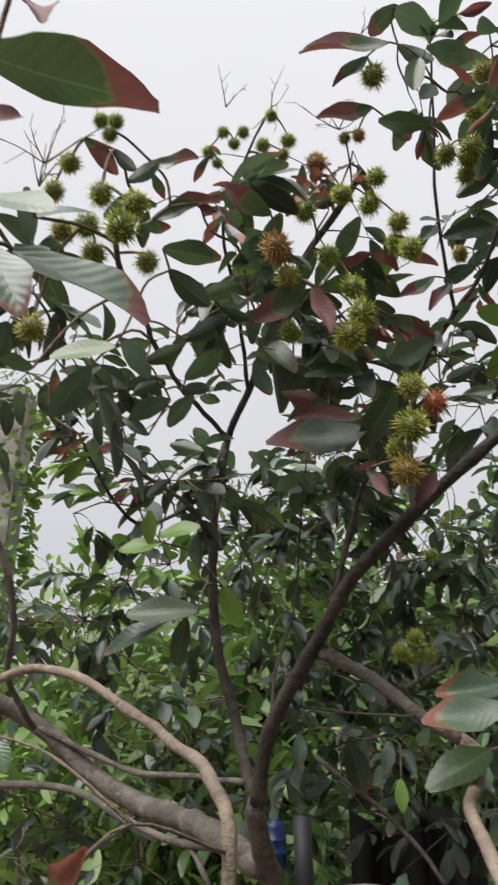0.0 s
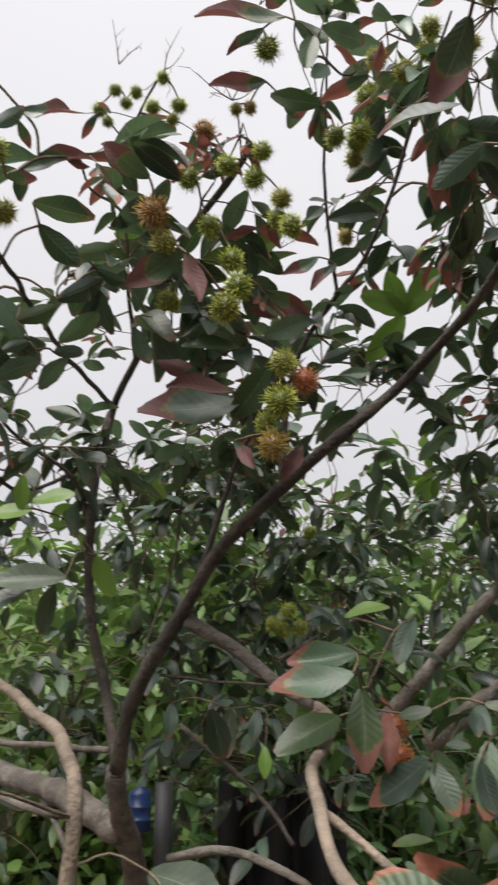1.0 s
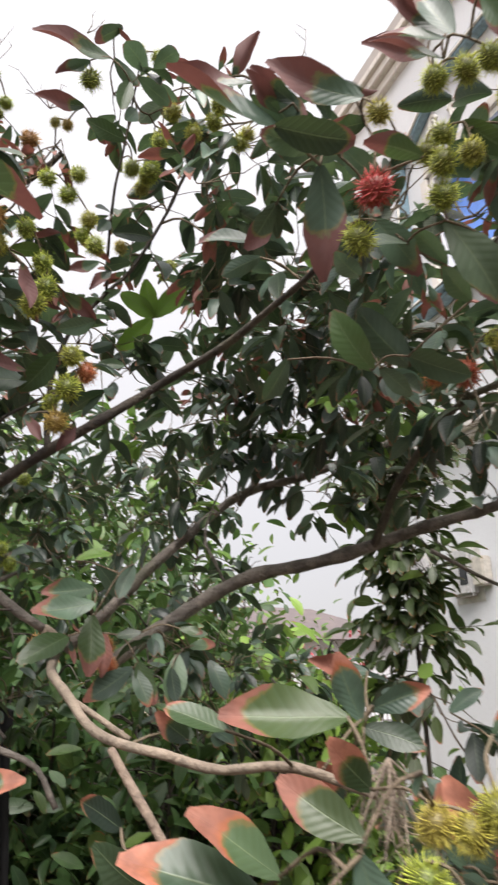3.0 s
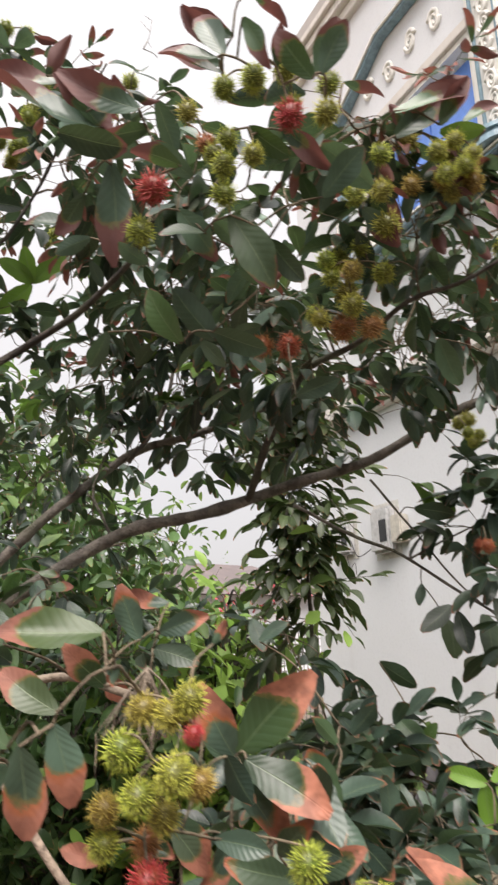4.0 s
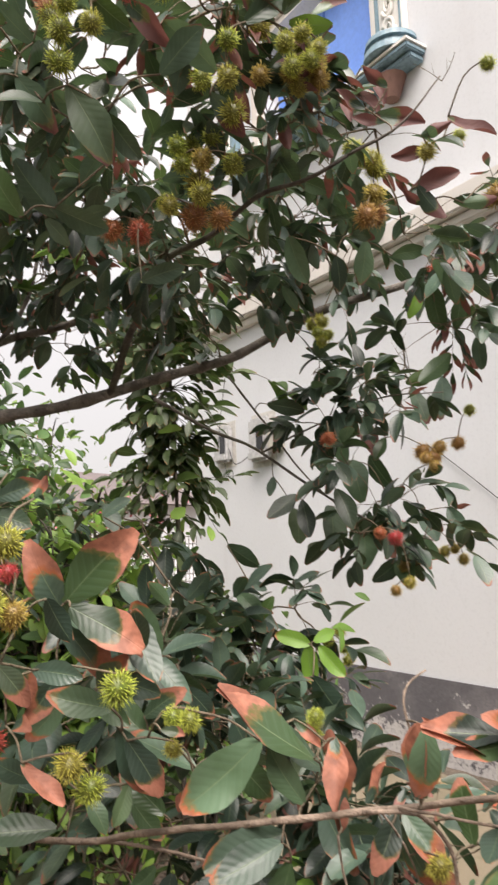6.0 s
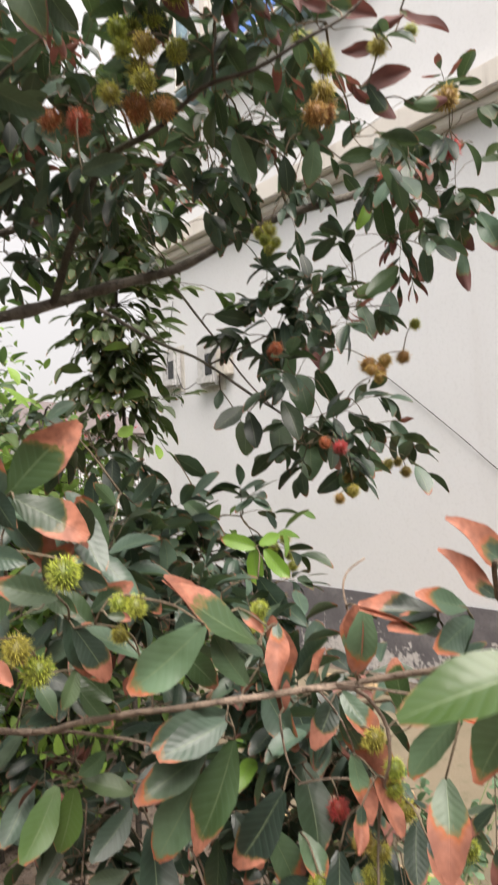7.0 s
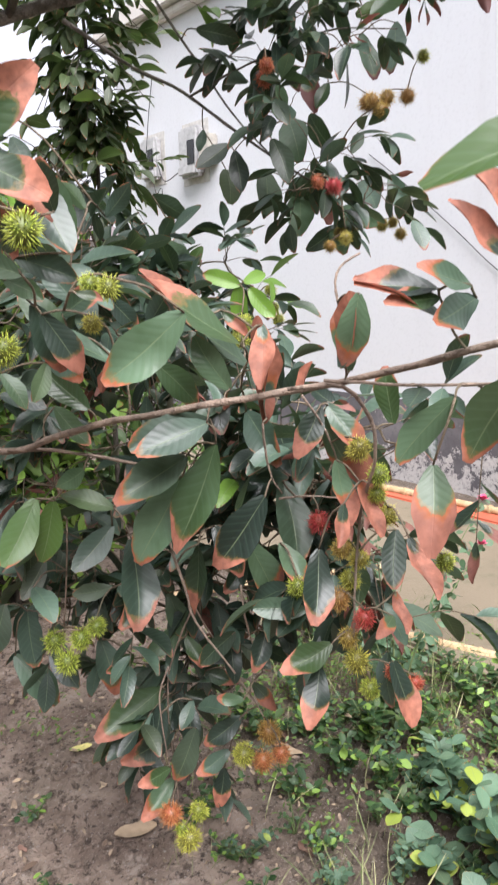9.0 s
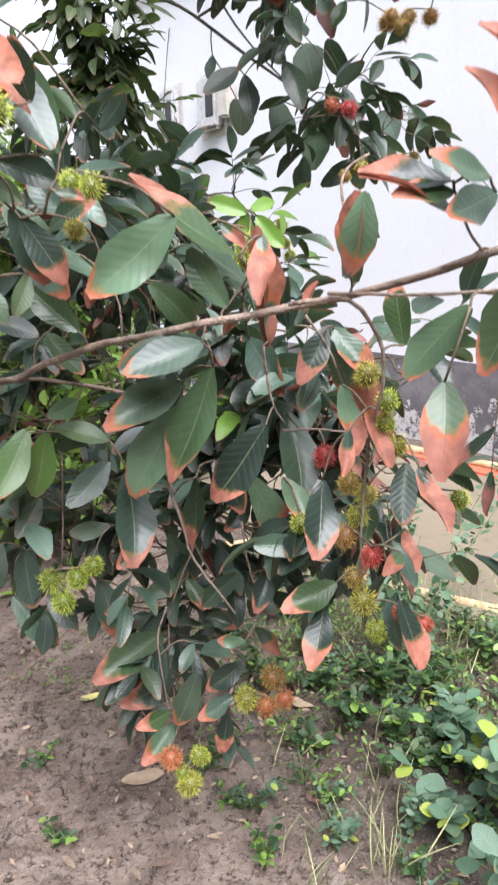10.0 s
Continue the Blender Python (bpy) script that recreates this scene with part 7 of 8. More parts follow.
tan = boxes("switch_box", [((2.2, 0.001, 2.05), (2.33, 0.09, 2.26))], TANBOX, label="small tan switch box on the white wall", category="box", bevel=0.01)


def cable(name, points, r, label, m=HOUSE, mat=None):
    vs, fs, _ = tube(points, r, r, 6)
    ob = new(name, mesh_from(name, vs, fs, mat or WIRE))
    ob.matrix_world = m
    return tagged(ob, label, "cable")


cable("meter_cable", [(3.02, 0.02, 2.8), (3.04, 0.05, 2.55), (2.98, 0.12, 2.3), (3.0, 0.13, 2.15)], 0.0035, "black cable running into the meter")
cable("meter_cable", [(3.0, 0.06, 2.03), (2.93, 0.08, 1.92), (2.87, 0.07, 1.96), (2.89, 0.05, 1.86)], 0.003, "loose black cable end below the meter")
cable("meter_cable", [(2.93, 0.06, 2.15), (2.78, 0.1, 2.0), (2.62, 0.09, 2.03), (2.5, 0.06, 2.1)], 0.004, "black cable slung between two meters")
cable("wall_cable", [(0.75, 0.012, 1.9), (0.556, 0.012, 1.76), (0.15, 0.015, 1.44), (-0.14, 0.012, 1.2), (-0.6, 0.012, 0.9)], 0.0025, "thin dark cable across the white wall")

# ---- ground ----
def soil_material():
    k = Mat("bare_soil")
    p = k.place()
    c = k.mix(k.ramp(k.noise(5, 6, p), 0.35, 0.65), (0.28, 0.205, 0.16), (0.52, 0.405, 0.325))
    c = k.mix(k.ramp(k.noise(24, 6, p, 0.75), 0.50, 0.62, 0, 0.85), c, (0.12, 0.085, 0.064))
    c = k.mix(k.ramp(k.noise(1.6, 3, p), 0.50, 0.7, 0, 0.5), c, (0.15, 0.12, 0.085))
    c = k.mix(k.ramp(k.noise(11, 6, p, 0.75), 0.55, 0.66, 0, 0.85), c, (0.54, 0.44, 0.37))
    # soil darker towards +x and -y, the edge broken up by noise
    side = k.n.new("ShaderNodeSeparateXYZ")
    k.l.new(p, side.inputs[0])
    patchy = k.math("ADD", k.math("MULTIPLY_ADD", side.outputs[1], -0.75, side.outputs[0]), k.math("MULTIPLY", k.noise(2.6, 6, p, 0.68), 1.7))
    c = k.mix(k.ramp(patchy, 1.7, 2.3, 0, 0.72), c, (0.13, 0.105, 0.075))
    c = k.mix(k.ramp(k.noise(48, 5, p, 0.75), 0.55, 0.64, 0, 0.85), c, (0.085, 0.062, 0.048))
    c = k.mix(k.ramp(k.noise(150, 3, p), 0.61, 0.68), c, (0.52, 0.45, 0.40))
    k.put(k.b.inputs["Base Color"], c)
    k.b.inputs["Roughness"].default_value = 0.92
    k.bump(k.math("ADD", k.noise(12, 8, p, 0.75), k.math("MULTIPLY", k.noise(60, 6, p, 0.7), 0.7)), 1.0, 0.05)
    return k.m


def ground_height(x, y):
    near = math.exp(-((x - 1.3) ** 2 + (y - 0.8) ** 2) / 9)
    return near * (0.024 * noise.noise((x * 2.1, y * 2.1, 0)) + 0.020 * noise.noise((x * 7, y * 7, 3)) - 0.022 * abs(noise.noise((x * 5, y * 5, 9))) + 0.012 * noise.noise((x * 15, y * 15, 6)))


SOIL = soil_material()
gx = [-600, -150, -40, -14, -6] + [i * 0.035 - 0.8 for i in range(126)] + [5, 8, 14, 40, 150, 600]
gy = [-600, -150, -40, -12, -5] + [i * 0.035 - 1.2 for i in range(130)] + [6, 9, 15, 40, 150, 600]
gv = [(x, y, ground_height(x, y)) for y in gy for x in gx]
gf = [(j * len(gx) + i, j * len(gx) + i + 1, (j + 1) * len(gx) + i + 1, (j + 1) * len(gx) + i) for j in range(len(gy) - 1) for i in range(len(gx) - 1)]
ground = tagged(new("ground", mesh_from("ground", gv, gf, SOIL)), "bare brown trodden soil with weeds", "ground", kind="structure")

PATH_MAT = stained_material("wet_concrete", (0.19, 0.155, 0.105), (0.135, 0.118, 0.075), (0.085, 0.09, 0.045), 1.9, 0.8, 0.5, 0.7)
boxes("pavement", [((-6, 0.2, -0.1), (2.2, 1.68, 0.028))], PATH_MAT, kind="structure", label="worn damp concrete apron along the house", category="pavement", bevel=0.012)

# bamboo poles
BAMBOO = bark_material("dry_bamboo", (0.48, 0.33, 0.17), (0.58, 0.43, 0.26), (0.36, 0.26, 0.14))


def bamboo(a, b, r):
    ob = thing("bamboo_pole", "dry yellow bamboo pole lying on the ground", "pole", a, group="bamboo poles")
    d = Vector(b) - Vector(a)
    n = 7
    vs, fs, _ = tube([(0, 0, 0), d * 0.35, d * 0.7, d], r, r * 0.9, 10)
    culm = part("culm", mesh_from("culm", vs, fs, BAMBOO), ob)
    for i in range(1, n):
        vs, fs, _ = tube([d * (i / n - 0.004), d * (i / n), d * (i / n + 0.004)], r * 1.14, r * 1.14, 9)
        part("node", mesh_from("node", vs, fs, BAMBOO), culm)


bamboo((4.25, 2.0, 0.05), (3.85, 0.1, 0.06), 0.024)
bamboo((2.37, 0.75, 0.02), (2.42, -0.5, 0.03), 0.022)
bamboo((2.2, 1.45, 0.03), (2.9, 0.8, 0.05), 0.017)

# ---- low plants ----
prng = np.random.RandomState(11)
STEM = plain_material("green_stem", (0.12, 0.16, 0.06), 0.6)


def round_leaf(seed):
    return leaf_shape(4, 2, 0.12, 0.1, 0.0, 0.0, seed, width=0.72)


ROUNDS = [round_leaf(s) for s in range(3)]
WEED = [leaf_shape(3, 2, 0.2, 0.1, 0, 0, s, width=0.6) for s in range(2)]
BLADE = [leaf_shape(6, 1, 0.1, c, 0.0, 0.0, 3, width=0.02) for c in (0.25, 0.5, 0.8)]


def herb(name, label, x, y, n, high, wide, size, mat, shapes, youth=0.0, category="plant", group=""):
    """A bushy low plant: stems from one foot and leaves up to the tip."""
    ob = thing(name, label, category, (x, y, 0), group=group)
    stems, crown, young = Heap(), Heap(), Heap()
    for _ in range(n):
        a = prng.uniform(0, 6.3)
        r = wide * prng.uniform(0.2, 1)
        h = high * prng.uniform(0.5, 1)
        end = np.array((r * math.cos(a), r * math.sin(a), h))
        mid = end * np.array((0.35, 0.35, 0.55))
        vs, fs, line = tube([(0, 0, -0.01), mid, end], 0.003, 0.0012, 4)
        stems.add(vs, fs)
        for q in line[2:]:
            for _ in range(2):
                b = prng.uniform(0, 6.3)
                d = np.array((math.cos(b), math.sin(b), prng.uniform(-0.3, 0.7)))
                L = size * prng.uniform(0.6, 1.2)
                (young if prng.rand() < youth else crown).leaf(shapes[prng.randint(len(shapes))], q, q + d / np.linalg.norm(d) * L, prng.uniform(-35, 35))
    part("stem", stems.mesh("stem", STEM), ob, kind="stuff")
    for heap, nm, yo in ((crown, "crown", 0.0), (young, "young_foliage", 0.9)):
        if heap.n:
            c = part(nm, heap.mesh(nm, mat), ob, kind="stuff")
            c.color = (0.0, yo, 0, 1)
    return ob


for x, y, n, h in ((1.45, -0.13, 10, 0.26), (1.58, 0.02, 9, 0.18), (1.28, -0.26, 8, 0.24), (1.61, -0.28, 9, 0.3), (1.38, -0.01, 5, 0.1), (1.7, 0.1, 6, 0.12)):
    herb("round_leaved_shrub", "low shrub with round grey-green leaves and yellow shoots", x, y, n, h, 0.17, 0.05, ROUND, ROUNDS, 0.14, "shrub", "round-leaved shrubs")
for x, y, n, h in ((1.74, 0.32, 16, 0.15), (1.62, 0.34, 10, 0.11), (1.83, 0.2, 9, 0.13), (1.97, 0.67, 9, 0.13), (1.85, 0.6, 10, 0.10), (1.7, 0.5, 7, 0.08), (1.45, 0.4, 5, 0.06), (2.2, 0.77, 8, 0.14), (2.05, 0.36, 9, 0.2), (2.19, 0.08, 8, 0.15), (1.77, 0.86, 8, 0.12), (1.97, 0.81, 8, 0.12)):
    herb("weed", "small green broad-leaved weed on soil", x, y, n, h, 0.1, 0.034, SHRUB, WEED, 0.15, "weed", "weeds")
for x, y, n, h, w in ((1.1, 0.27, 7, 0.10, 0.035), (0.9, 0.67, 4, 0.035, 0.05), (1.33, 0.26, 6, 0.05, 0.06), (1.2, 0.42, 5, 0.04, 0.06), (0.83, 0.86, 3, 0.05, 0.03), (1.05, 0.9, 3, 0.025, 0.05)):
    herb("weed", "tiny pale green weed on bare soil", x, y, n, h, w, 0.02, SHRUB, WEED, 0.3, "weed", "weeds")

for i in range(34):
    x, y = prng.uniform(1.35, 2.25), prng.uniform(-0.35, 0.75)
    herb("weed", "small green broad-leaved weed on soil", x, y, prng.randint(4, 9), prng.uniform(0.05, 0.13), prng.uniform(0.05, 0.1), prng.uniform(0.02, 0.035), SHRUB, WEED, 0.12, "weed", "weeds")

grass = Heap()
# foot, spread, blades, blade length and lean of each tuft
for cx, cy, sp, n, long, lean0 in ((1.23, 0.06, 0.02, 26, 0.12, 0.7), (1.1, 0.16, 0.02, 14, 0.08, 1.0), (1.2, 0.2, 0.06, 18, 0.06, 1.4), (1.34, 0.18, 0.07, 24, 0.08, 1.0), (2.3, 0.12, 0.26, 150, 0.12, 0.8), (2.13, 0.5, 0.2, 120, 0.12, 0.8), (2.1, 0.22, 0.1, 60, 0.13, 0.6), (2.4, -0.2, 0.25, 120, 0.12, 0.8), (1.76, 0.13, 0.25, 70, 0.09, 1.0), (1.94, 0.85, 0.25, 70, 0.10, 0.9), (1.14, 0.42, 0.05, 16, 0.07, 1.1)):
    for _ in range(n):
        x, y = prng.normal(cx, sp), prng.normal(cy, sp)
        L = long * prng.uniform(0.5, 1.15)
        a = prng.uniform(0, 6.3)
        lean = lean0 * prng.uniform(0.2, 1.3)
        grass.leaf(BLADE[prng.randint(3)], (x, y, -0.005), (x + L * lean * math.cos(a), y + L * lean * math.sin(a), L), prng.uniform(-60, 60))
g_ob = tagged(new("grass", grass.mesh("grass", scrap_material("pale_grass", (0.13, 0.20, 0.06), (0.44, 0.40, 0.22)))), "thin tufts of green and straw-coloured grass", "grass", kind="stuff")

litter = Heap()
for _ in range(1100):
    x, y = prng.uniform(0.6, 2.2), prng.uniform(-0.3, 2.0)
    L = prng.uniform(0.005, 0.02) * (2.2 if prng.rand() < 0.08 else 1)
    a = prng.uniform(0, 6.3)
    litter.leaf(SMALL[prng.randint(3)], (x, y, 0.018), (x + L * math.cos(a), y + L * math.sin(a), 0.02 + prng.uniform(0, 0.006)), prng.uniform(-30, 30))
l_ob = tagged(new("leaf_litter", litter.mesh("leaf_litter", scrap_material("dry_scraps", (0.12, 0.08, 0.055), (0.42, 0.32, 0.22), 0.9))), "scraps of dry leaf scattered on soil", "litter", kind="stuff")
YELLOW = plain_material("yellowed_leaf", (0.62, 0.56, 0.20), 0.6, 0, 0.3)
TAN = plain_material("tan_dry_leaf", (0.44, 0.33, 0.22), 0.8, 0, 0.35)
BROWN = plain_material("brown_dry_leaf", (0.26, 0.15, 0.11), 0.85, 0, 0.4)


def fallen_leaf(x, y, turn, long, mat, curl, lab):
    me = leaf_mesh("fallen_leaf", mat, 10, 6, 0.3, -0.12, 0.02, curl, int(x * 100))
    ob = tagged(new("fallen_leaf", me), lab, "leaf", "fallen leaves")
    ob.matrix_world = pose(x, y, ground_height(x, y) + 0.012, 4, 3, turn) @ Matrix.Diagonal((long, long, long, 1))


fallen_leaf(1.265, 1.02, 228, 0.062, YELLOW, 0.2, "fallen yellow leaf lying on bare soil")
fallen_leaf(1.10, 0.68, 225, 0.10, TAN, 0.7, "curled dry tan leaf lying on soil")
fallen_leaf(1.33, 0.31, 150, 0.06, BROWN, 0.8, "brown dry leaf lying on soil")
fallen_leaf(1.5, 0.36, 40, 0.07, YELLOW, 0.3, "dull yellow-green fallen leaf on soil")
fallen_leaf(1.69, 0.58, 130, 0.08, BROWN, 0.9, "brown dry leaf lying among weeds")
fallen_leaf(1.62, 0.47, 10, 0.09, TAN, 0.6, "dry tan leaf lying among weeds")
fallen_leaf(0.95, 0.84, 165, 0.035, BROWN, 0.9, "small brown dry leaf on soil")
fallen_leaf(1.2, 0.53, 80, 0.045, BROWN, 0.8, "small brown dry leaf on soil")

for i in range(40):
    x, y = prng.uniform(1.2, 1.95), prng.uniform(-0.05, 0.6)
    herb("weed", "small dull green weed on darker soil", x, y, prng.randint(3, 7), prng.uniform(0.03, 0.09), prng.uniform(0.03, 0.08), prng.uniform(0.012, 0.024), ROUND if i % 3 else SHRUB, WEED, 0.05, "weed", "weeds")

# a thin carpet of tiny creeping plants
carpet = Heap()
for i in range(330):
    cx, cy = (prng.uniform(1.25, 2.6), prng.uniform(-0.4, 1.3)) if i < 240 else (prng.normal(2.0, 0.16), prng.normal(0.5, 0.2))
    if cx < 1.55 and prng.rand() < 0.6 or prng.rand() < 0.25 * cy:
        continue
    for _ in range(prng.randint(8, 34)):
        x, y, a = prng.normal(cx, 0.06), prng.normal(cy, 0.06), prng.uniform(0, 6.3)
        L, z = prng.uniform(0.008, 0.022), prng.uniform(0.008, 0.035)
        carpet.leaf(SMALL[prng.randint(3)], (x, y, z), (x + L * math.cos(a), y + L * math.sin(a), z + prng.uniform(-0.002, 0.012)), prng.uniform(-40, 40))
k_ob = tagged(new("creeping_weed", carpet.mesh("creeping_weed", SHRUB)), "thin carpet of tiny green weeds on soil", "weed", kind="stuff")
k_ob.color = (0.15, 0.45, 0, 1)

# clods and small stones on the soil
clods = Heap()
for _ in range(4200):
    x, y = prng.uniform(0.65, 1.9), prng.uniform(-0.1, 1.5)
    r = 0.003 + 0.020 * prng.rand() ** 5
    bm = bmesh.new()
    bmesh.ops.create_icosphere(bm, subdivisions=1, radius=r)
    vs = [np.array(v.co) * prng.uniform(0.65, 1.25) * np.array((1, 1, 0.7)) + np.array((x, y, 0.01 + ground_height(x, y) * 0.9)) - np.array((0, 0, 0.01)) for v in bm.verts]
    clods.add(vs, [tuple(v.index for v in f.verts) for f in bm.faces])
    bm.free()
# dry scraps of leaf and straw
litter = Heap()
for _ in range(300):
    x, y, a = prng.uniform(0.65, 2.1), prng.uniform(-0.2, 1.5), prng.uniform(0, 6.3)
    L, z = prng.uniform(0.008, 0.026), ground_height(x, y) + 0.005
    shape = BLADE[prng.randint(3)] if prng.rand() < 0.5 else SMALL[prng.randint(3)]
    litter.leaf(shape, (x, y, z), (x + L * math.cos(a), y + L * math.sin(a), z + prng.uniform(-0.002, 0.006)), prng.uniform(-40, 40))
tagged(new("leaf_litter", litter.mesh("leaf_litter", TAN)), "dry tan scraps of leaf and straw on bare soil", "litter", kind="stuff")
tagged(new("soil_clod", clods.mesh("soil_clod", SOIL)), "small clods and stones on bare soil", "clods", kind="stuff")

# rose bush with two pink flowers
rose = thing("rose_bush", "thin rose bush with small pink flowers", "shrub", (1.84, 0.29, 0))
r_stems, r_leaves = Heap(), Heap()
PETAL = plain_material("pink_petal", (0.75, 0.12, 0.25), 0.6)
for end, flower in (((0.6, -0.05, 0.40), 0.022), ((0.76, 0.0, 0.51), 0.026), ((0.2, 0.1, 0.5), 0), ((0.1, -0.1, 0.42), 0), ((0.3, 0.2, 0.45), 0), ((-0.05, 0.1, 0.4), 0), ((0.15, 0.22, 0.35), 0)):
    e = np.array(end)
    vs, fs, line = tube([(0, 0, 0), e * np.array((0.35, 0.4, 0.6)), e], 0.004, 0.0015, 5)
    r_stems.add(vs, fs)
    for q in line[2:]:
        for _ in range(4):
            d = prng.normal(0, 1, 3)
            d /= np.linalg.norm(d)
            r_leaves.leaf(ROUNDS[prng.randint(3)], q + d * 0.01, q + d * prng.uniform(0.03, 0.05), prng.uniform(-60, 60))
    if flower:
        heap = Heap()
        for i in range(14):
            a = i * 2.4
            d = np.array((math.cos(a), math.sin(a), 0.3 + 0.09 * i))
            d /= np.linalg.norm(d)
            heap.leaf(ROUNDS[i % 3], e, e + d * flower, 0)
        part("flower", heap.mesh("flower", PETAL), rose, "small pink rose")
part("stem", r_stems.mesh("stem", STEM), rose, kind="stuff")
c = part("crown", r_leaves.mesh("crown", ROUND), rose, kind="stuff")
c.color = (0.0, 0.05, 0, 1)

# ---- trees and shrubs behind ----
brng = np.random.RandomState(23)


def shrub(name, label, x, y, high, wide, n, size, mat, youth=0.0, low=0.15, stems=5, category="shrub", group="", open_=0.0):
    """A leafy shrub or tree: stems, boughs and leaves in clumps with gaps between."""
    ob = thing(name, label, category, (x, y, 0), group=group)
    wood, crown = Heap(), Heap()
    tips = []
    for _ in range(stems):
        a = brng.uniform(0, 6.3)
        r = wide * brng.uniform(0.2, 0.7)
        e = np.array((r * math.cos(a), r * math.sin(a), high * brng.uniform(0.7, 0.97)))
        vs, fs, line = tube([(brng.normal(0, 0.05), brng.normal(0, 0.05), -0.05), e * np.array((0.3, 0.3, 0.5)), e], 0.008 + 0.005 * high, 0.004, 6)
        part("stem", mesh_from("stem", vs, fs, BARK), ob)
        for q in line[3:]:
            for _ in range(2):
                d = brng.normal(0, 1, 3) * np.array((1, 1, 0.5))
                t = q + d / np.linalg.norm(d) * wide * brng.uniform(0.25, 0.65)
                t[2] = max(low * high, min(high, t[2]))
                vs, fs, _ = tube([q, (q + t) / 2 + np.array((0, 0, 0.05)), t], 0.006, 0.002, 4)
                wood.add(vs, fs)
                tips.append(t)
    per = max(1, n // len(tips))
    for t in tips:
        if brng.rand() < open_:
            continue
        for _ in range(per):
            p = t + brng.normal(0, 0.13 + size * 0.3, 3)
            d = brng.normal(0, 1, 3) + np.array((0, 0, -0.5))
            d /= np.linalg.norm(d)
            crown.leaf((LEAFLET if size < 0.12 else SMALL)[brng.randint(3)], p, p + d * size * brng.uniform(0.6, 1.25), brng.uniform(-60, 60))
    part("bough", wood.mesh("bough", BARK), ob, kind="stuff")
    cr = part("crown", crown.mesh("crown", mat), ob, kind="stuff")
    cr.color = (0.02, youth, 0, 1)
    return ob


for x, y, h, w, n, s, yo in ((-2.12, 4.5, 2.6, 0.9, 2600, 0.13, 0.55), (-1.07, 4.78, 2.8, 0.9, 3000, 0.13, 0.4), (-0.09, 4.47, 2.85, 0.9, 3200, 0.13, 0.2), (0.96, 4.85, 3.1, 0.9, 3400, 0.13, 0.15), (1.83, 4.45, 3.1, 0.9, 3400, 0.13, 0.05), (2.45, 3.67, 2.5, 0.7, 2400, 0.11, 0.05), (0.59, 6.01, 3.3, 1.0, 3000, 0.14, 0.3), (-0.53, 5.94, 3.2, 1.0, 3000, 0.14, 0.4), (1.89, 5.86, 3.4, 1.0, 3000, 0.14, 0.1), (-0.72, 3.43, 2.0, 0.7, 2200, 0.115, 0.35), (0.1, 3.53, 2.1, 0.7, 2200, 0.115, 0.2), (1.39, 3.28, 2.1, 0.7, 2200, 0.115, 0.0), (-1.51, 3.62, 2.0, 0.7, 2000, 0.115, 0.45), (0.72, 3.16, 1.75, 0.5, 1300, 0.11, 0.0), (1.93, 2.72, 1.7, 0.5, 1400, 0.11, 0.0), (0.69, 4.22, 3.42, 0.75, 2200, 0.12, 0.15), (1.10, 3.86, 3.20, 0.75, 2200, 0.12, 0.15), (0.32, 4.89, 3.44, 0.75, 2200, 0.12, 0.15)):
    shrub("leafy_shrub", "dense dark green leafy shrub behind the tree", x, y, h, w, n, s, SHRUB, yo, group="shrubs behind the tree")
for x, y, h, w, n, s, yo in ((3.04, 4.01, 1.9, 0.6, 1500, 0.09, 0.25), (3.56, 4.56, 1.75, 0.6, 1500, 0.09, 0.25), (2.77, 2.92, 1.35, 0.6, 1300, 0.09, 0.15), (2.4, 2.36, 1.2, 0.5, 1200, 0.09, 0.1), (4.14, 5.2, 1.6, 0.6, 1000, 0.09, 0.3), (3.0, 2.29, 1.0, 0.4, 700, 0.08, 0.2), (1.86, 1.97, 1.8, 0.26, 1100, 0.085, 1.0), (1.62, 1.95, 1.5, 0.3, 700, 0.085, 0.05)):
    shrub("hedge_shrub", "low shrub with fresh light green leaves", x, y, h, w, n, s, SHRUB, yo, group="low shrubs")
for x, y, h, w, n, s, yo in ((-2.79, 7.41, 4.0, 1.5, 2200, 0.13, 0.9), (-4.52, 9.13, 4.8, 1.8, 2200, 0.14, 0.9), (-1.08, 8.23, 3.9, 1.5, 2200, 0.13, 0.7), (1.12, 7.98, 4.2, 1.5, 2200, 0.13, 0.4), (3.1, 7.55, 4.2, 1.5, 2200, 0.13, 0.3), (-7.46, 9.98, 5.5, 2.2, 2200, 0.15, 0.8), (5.58, 11.52, 3.2, 1.6, 1600, 0.14, 0.3), (11.34, 14.91, 3.6, 2.0, 1500, 0.16, 0.2), (6.69, 8.86, 2.0, 1.0, 1000, 0.12, 0.4)):
    shrub("background_tree", "light green leafy tree farther off", x, y, h, w, n, s, SHRUB, yo, category="tree", group="trees farther off", stems=6, open_=0.15)

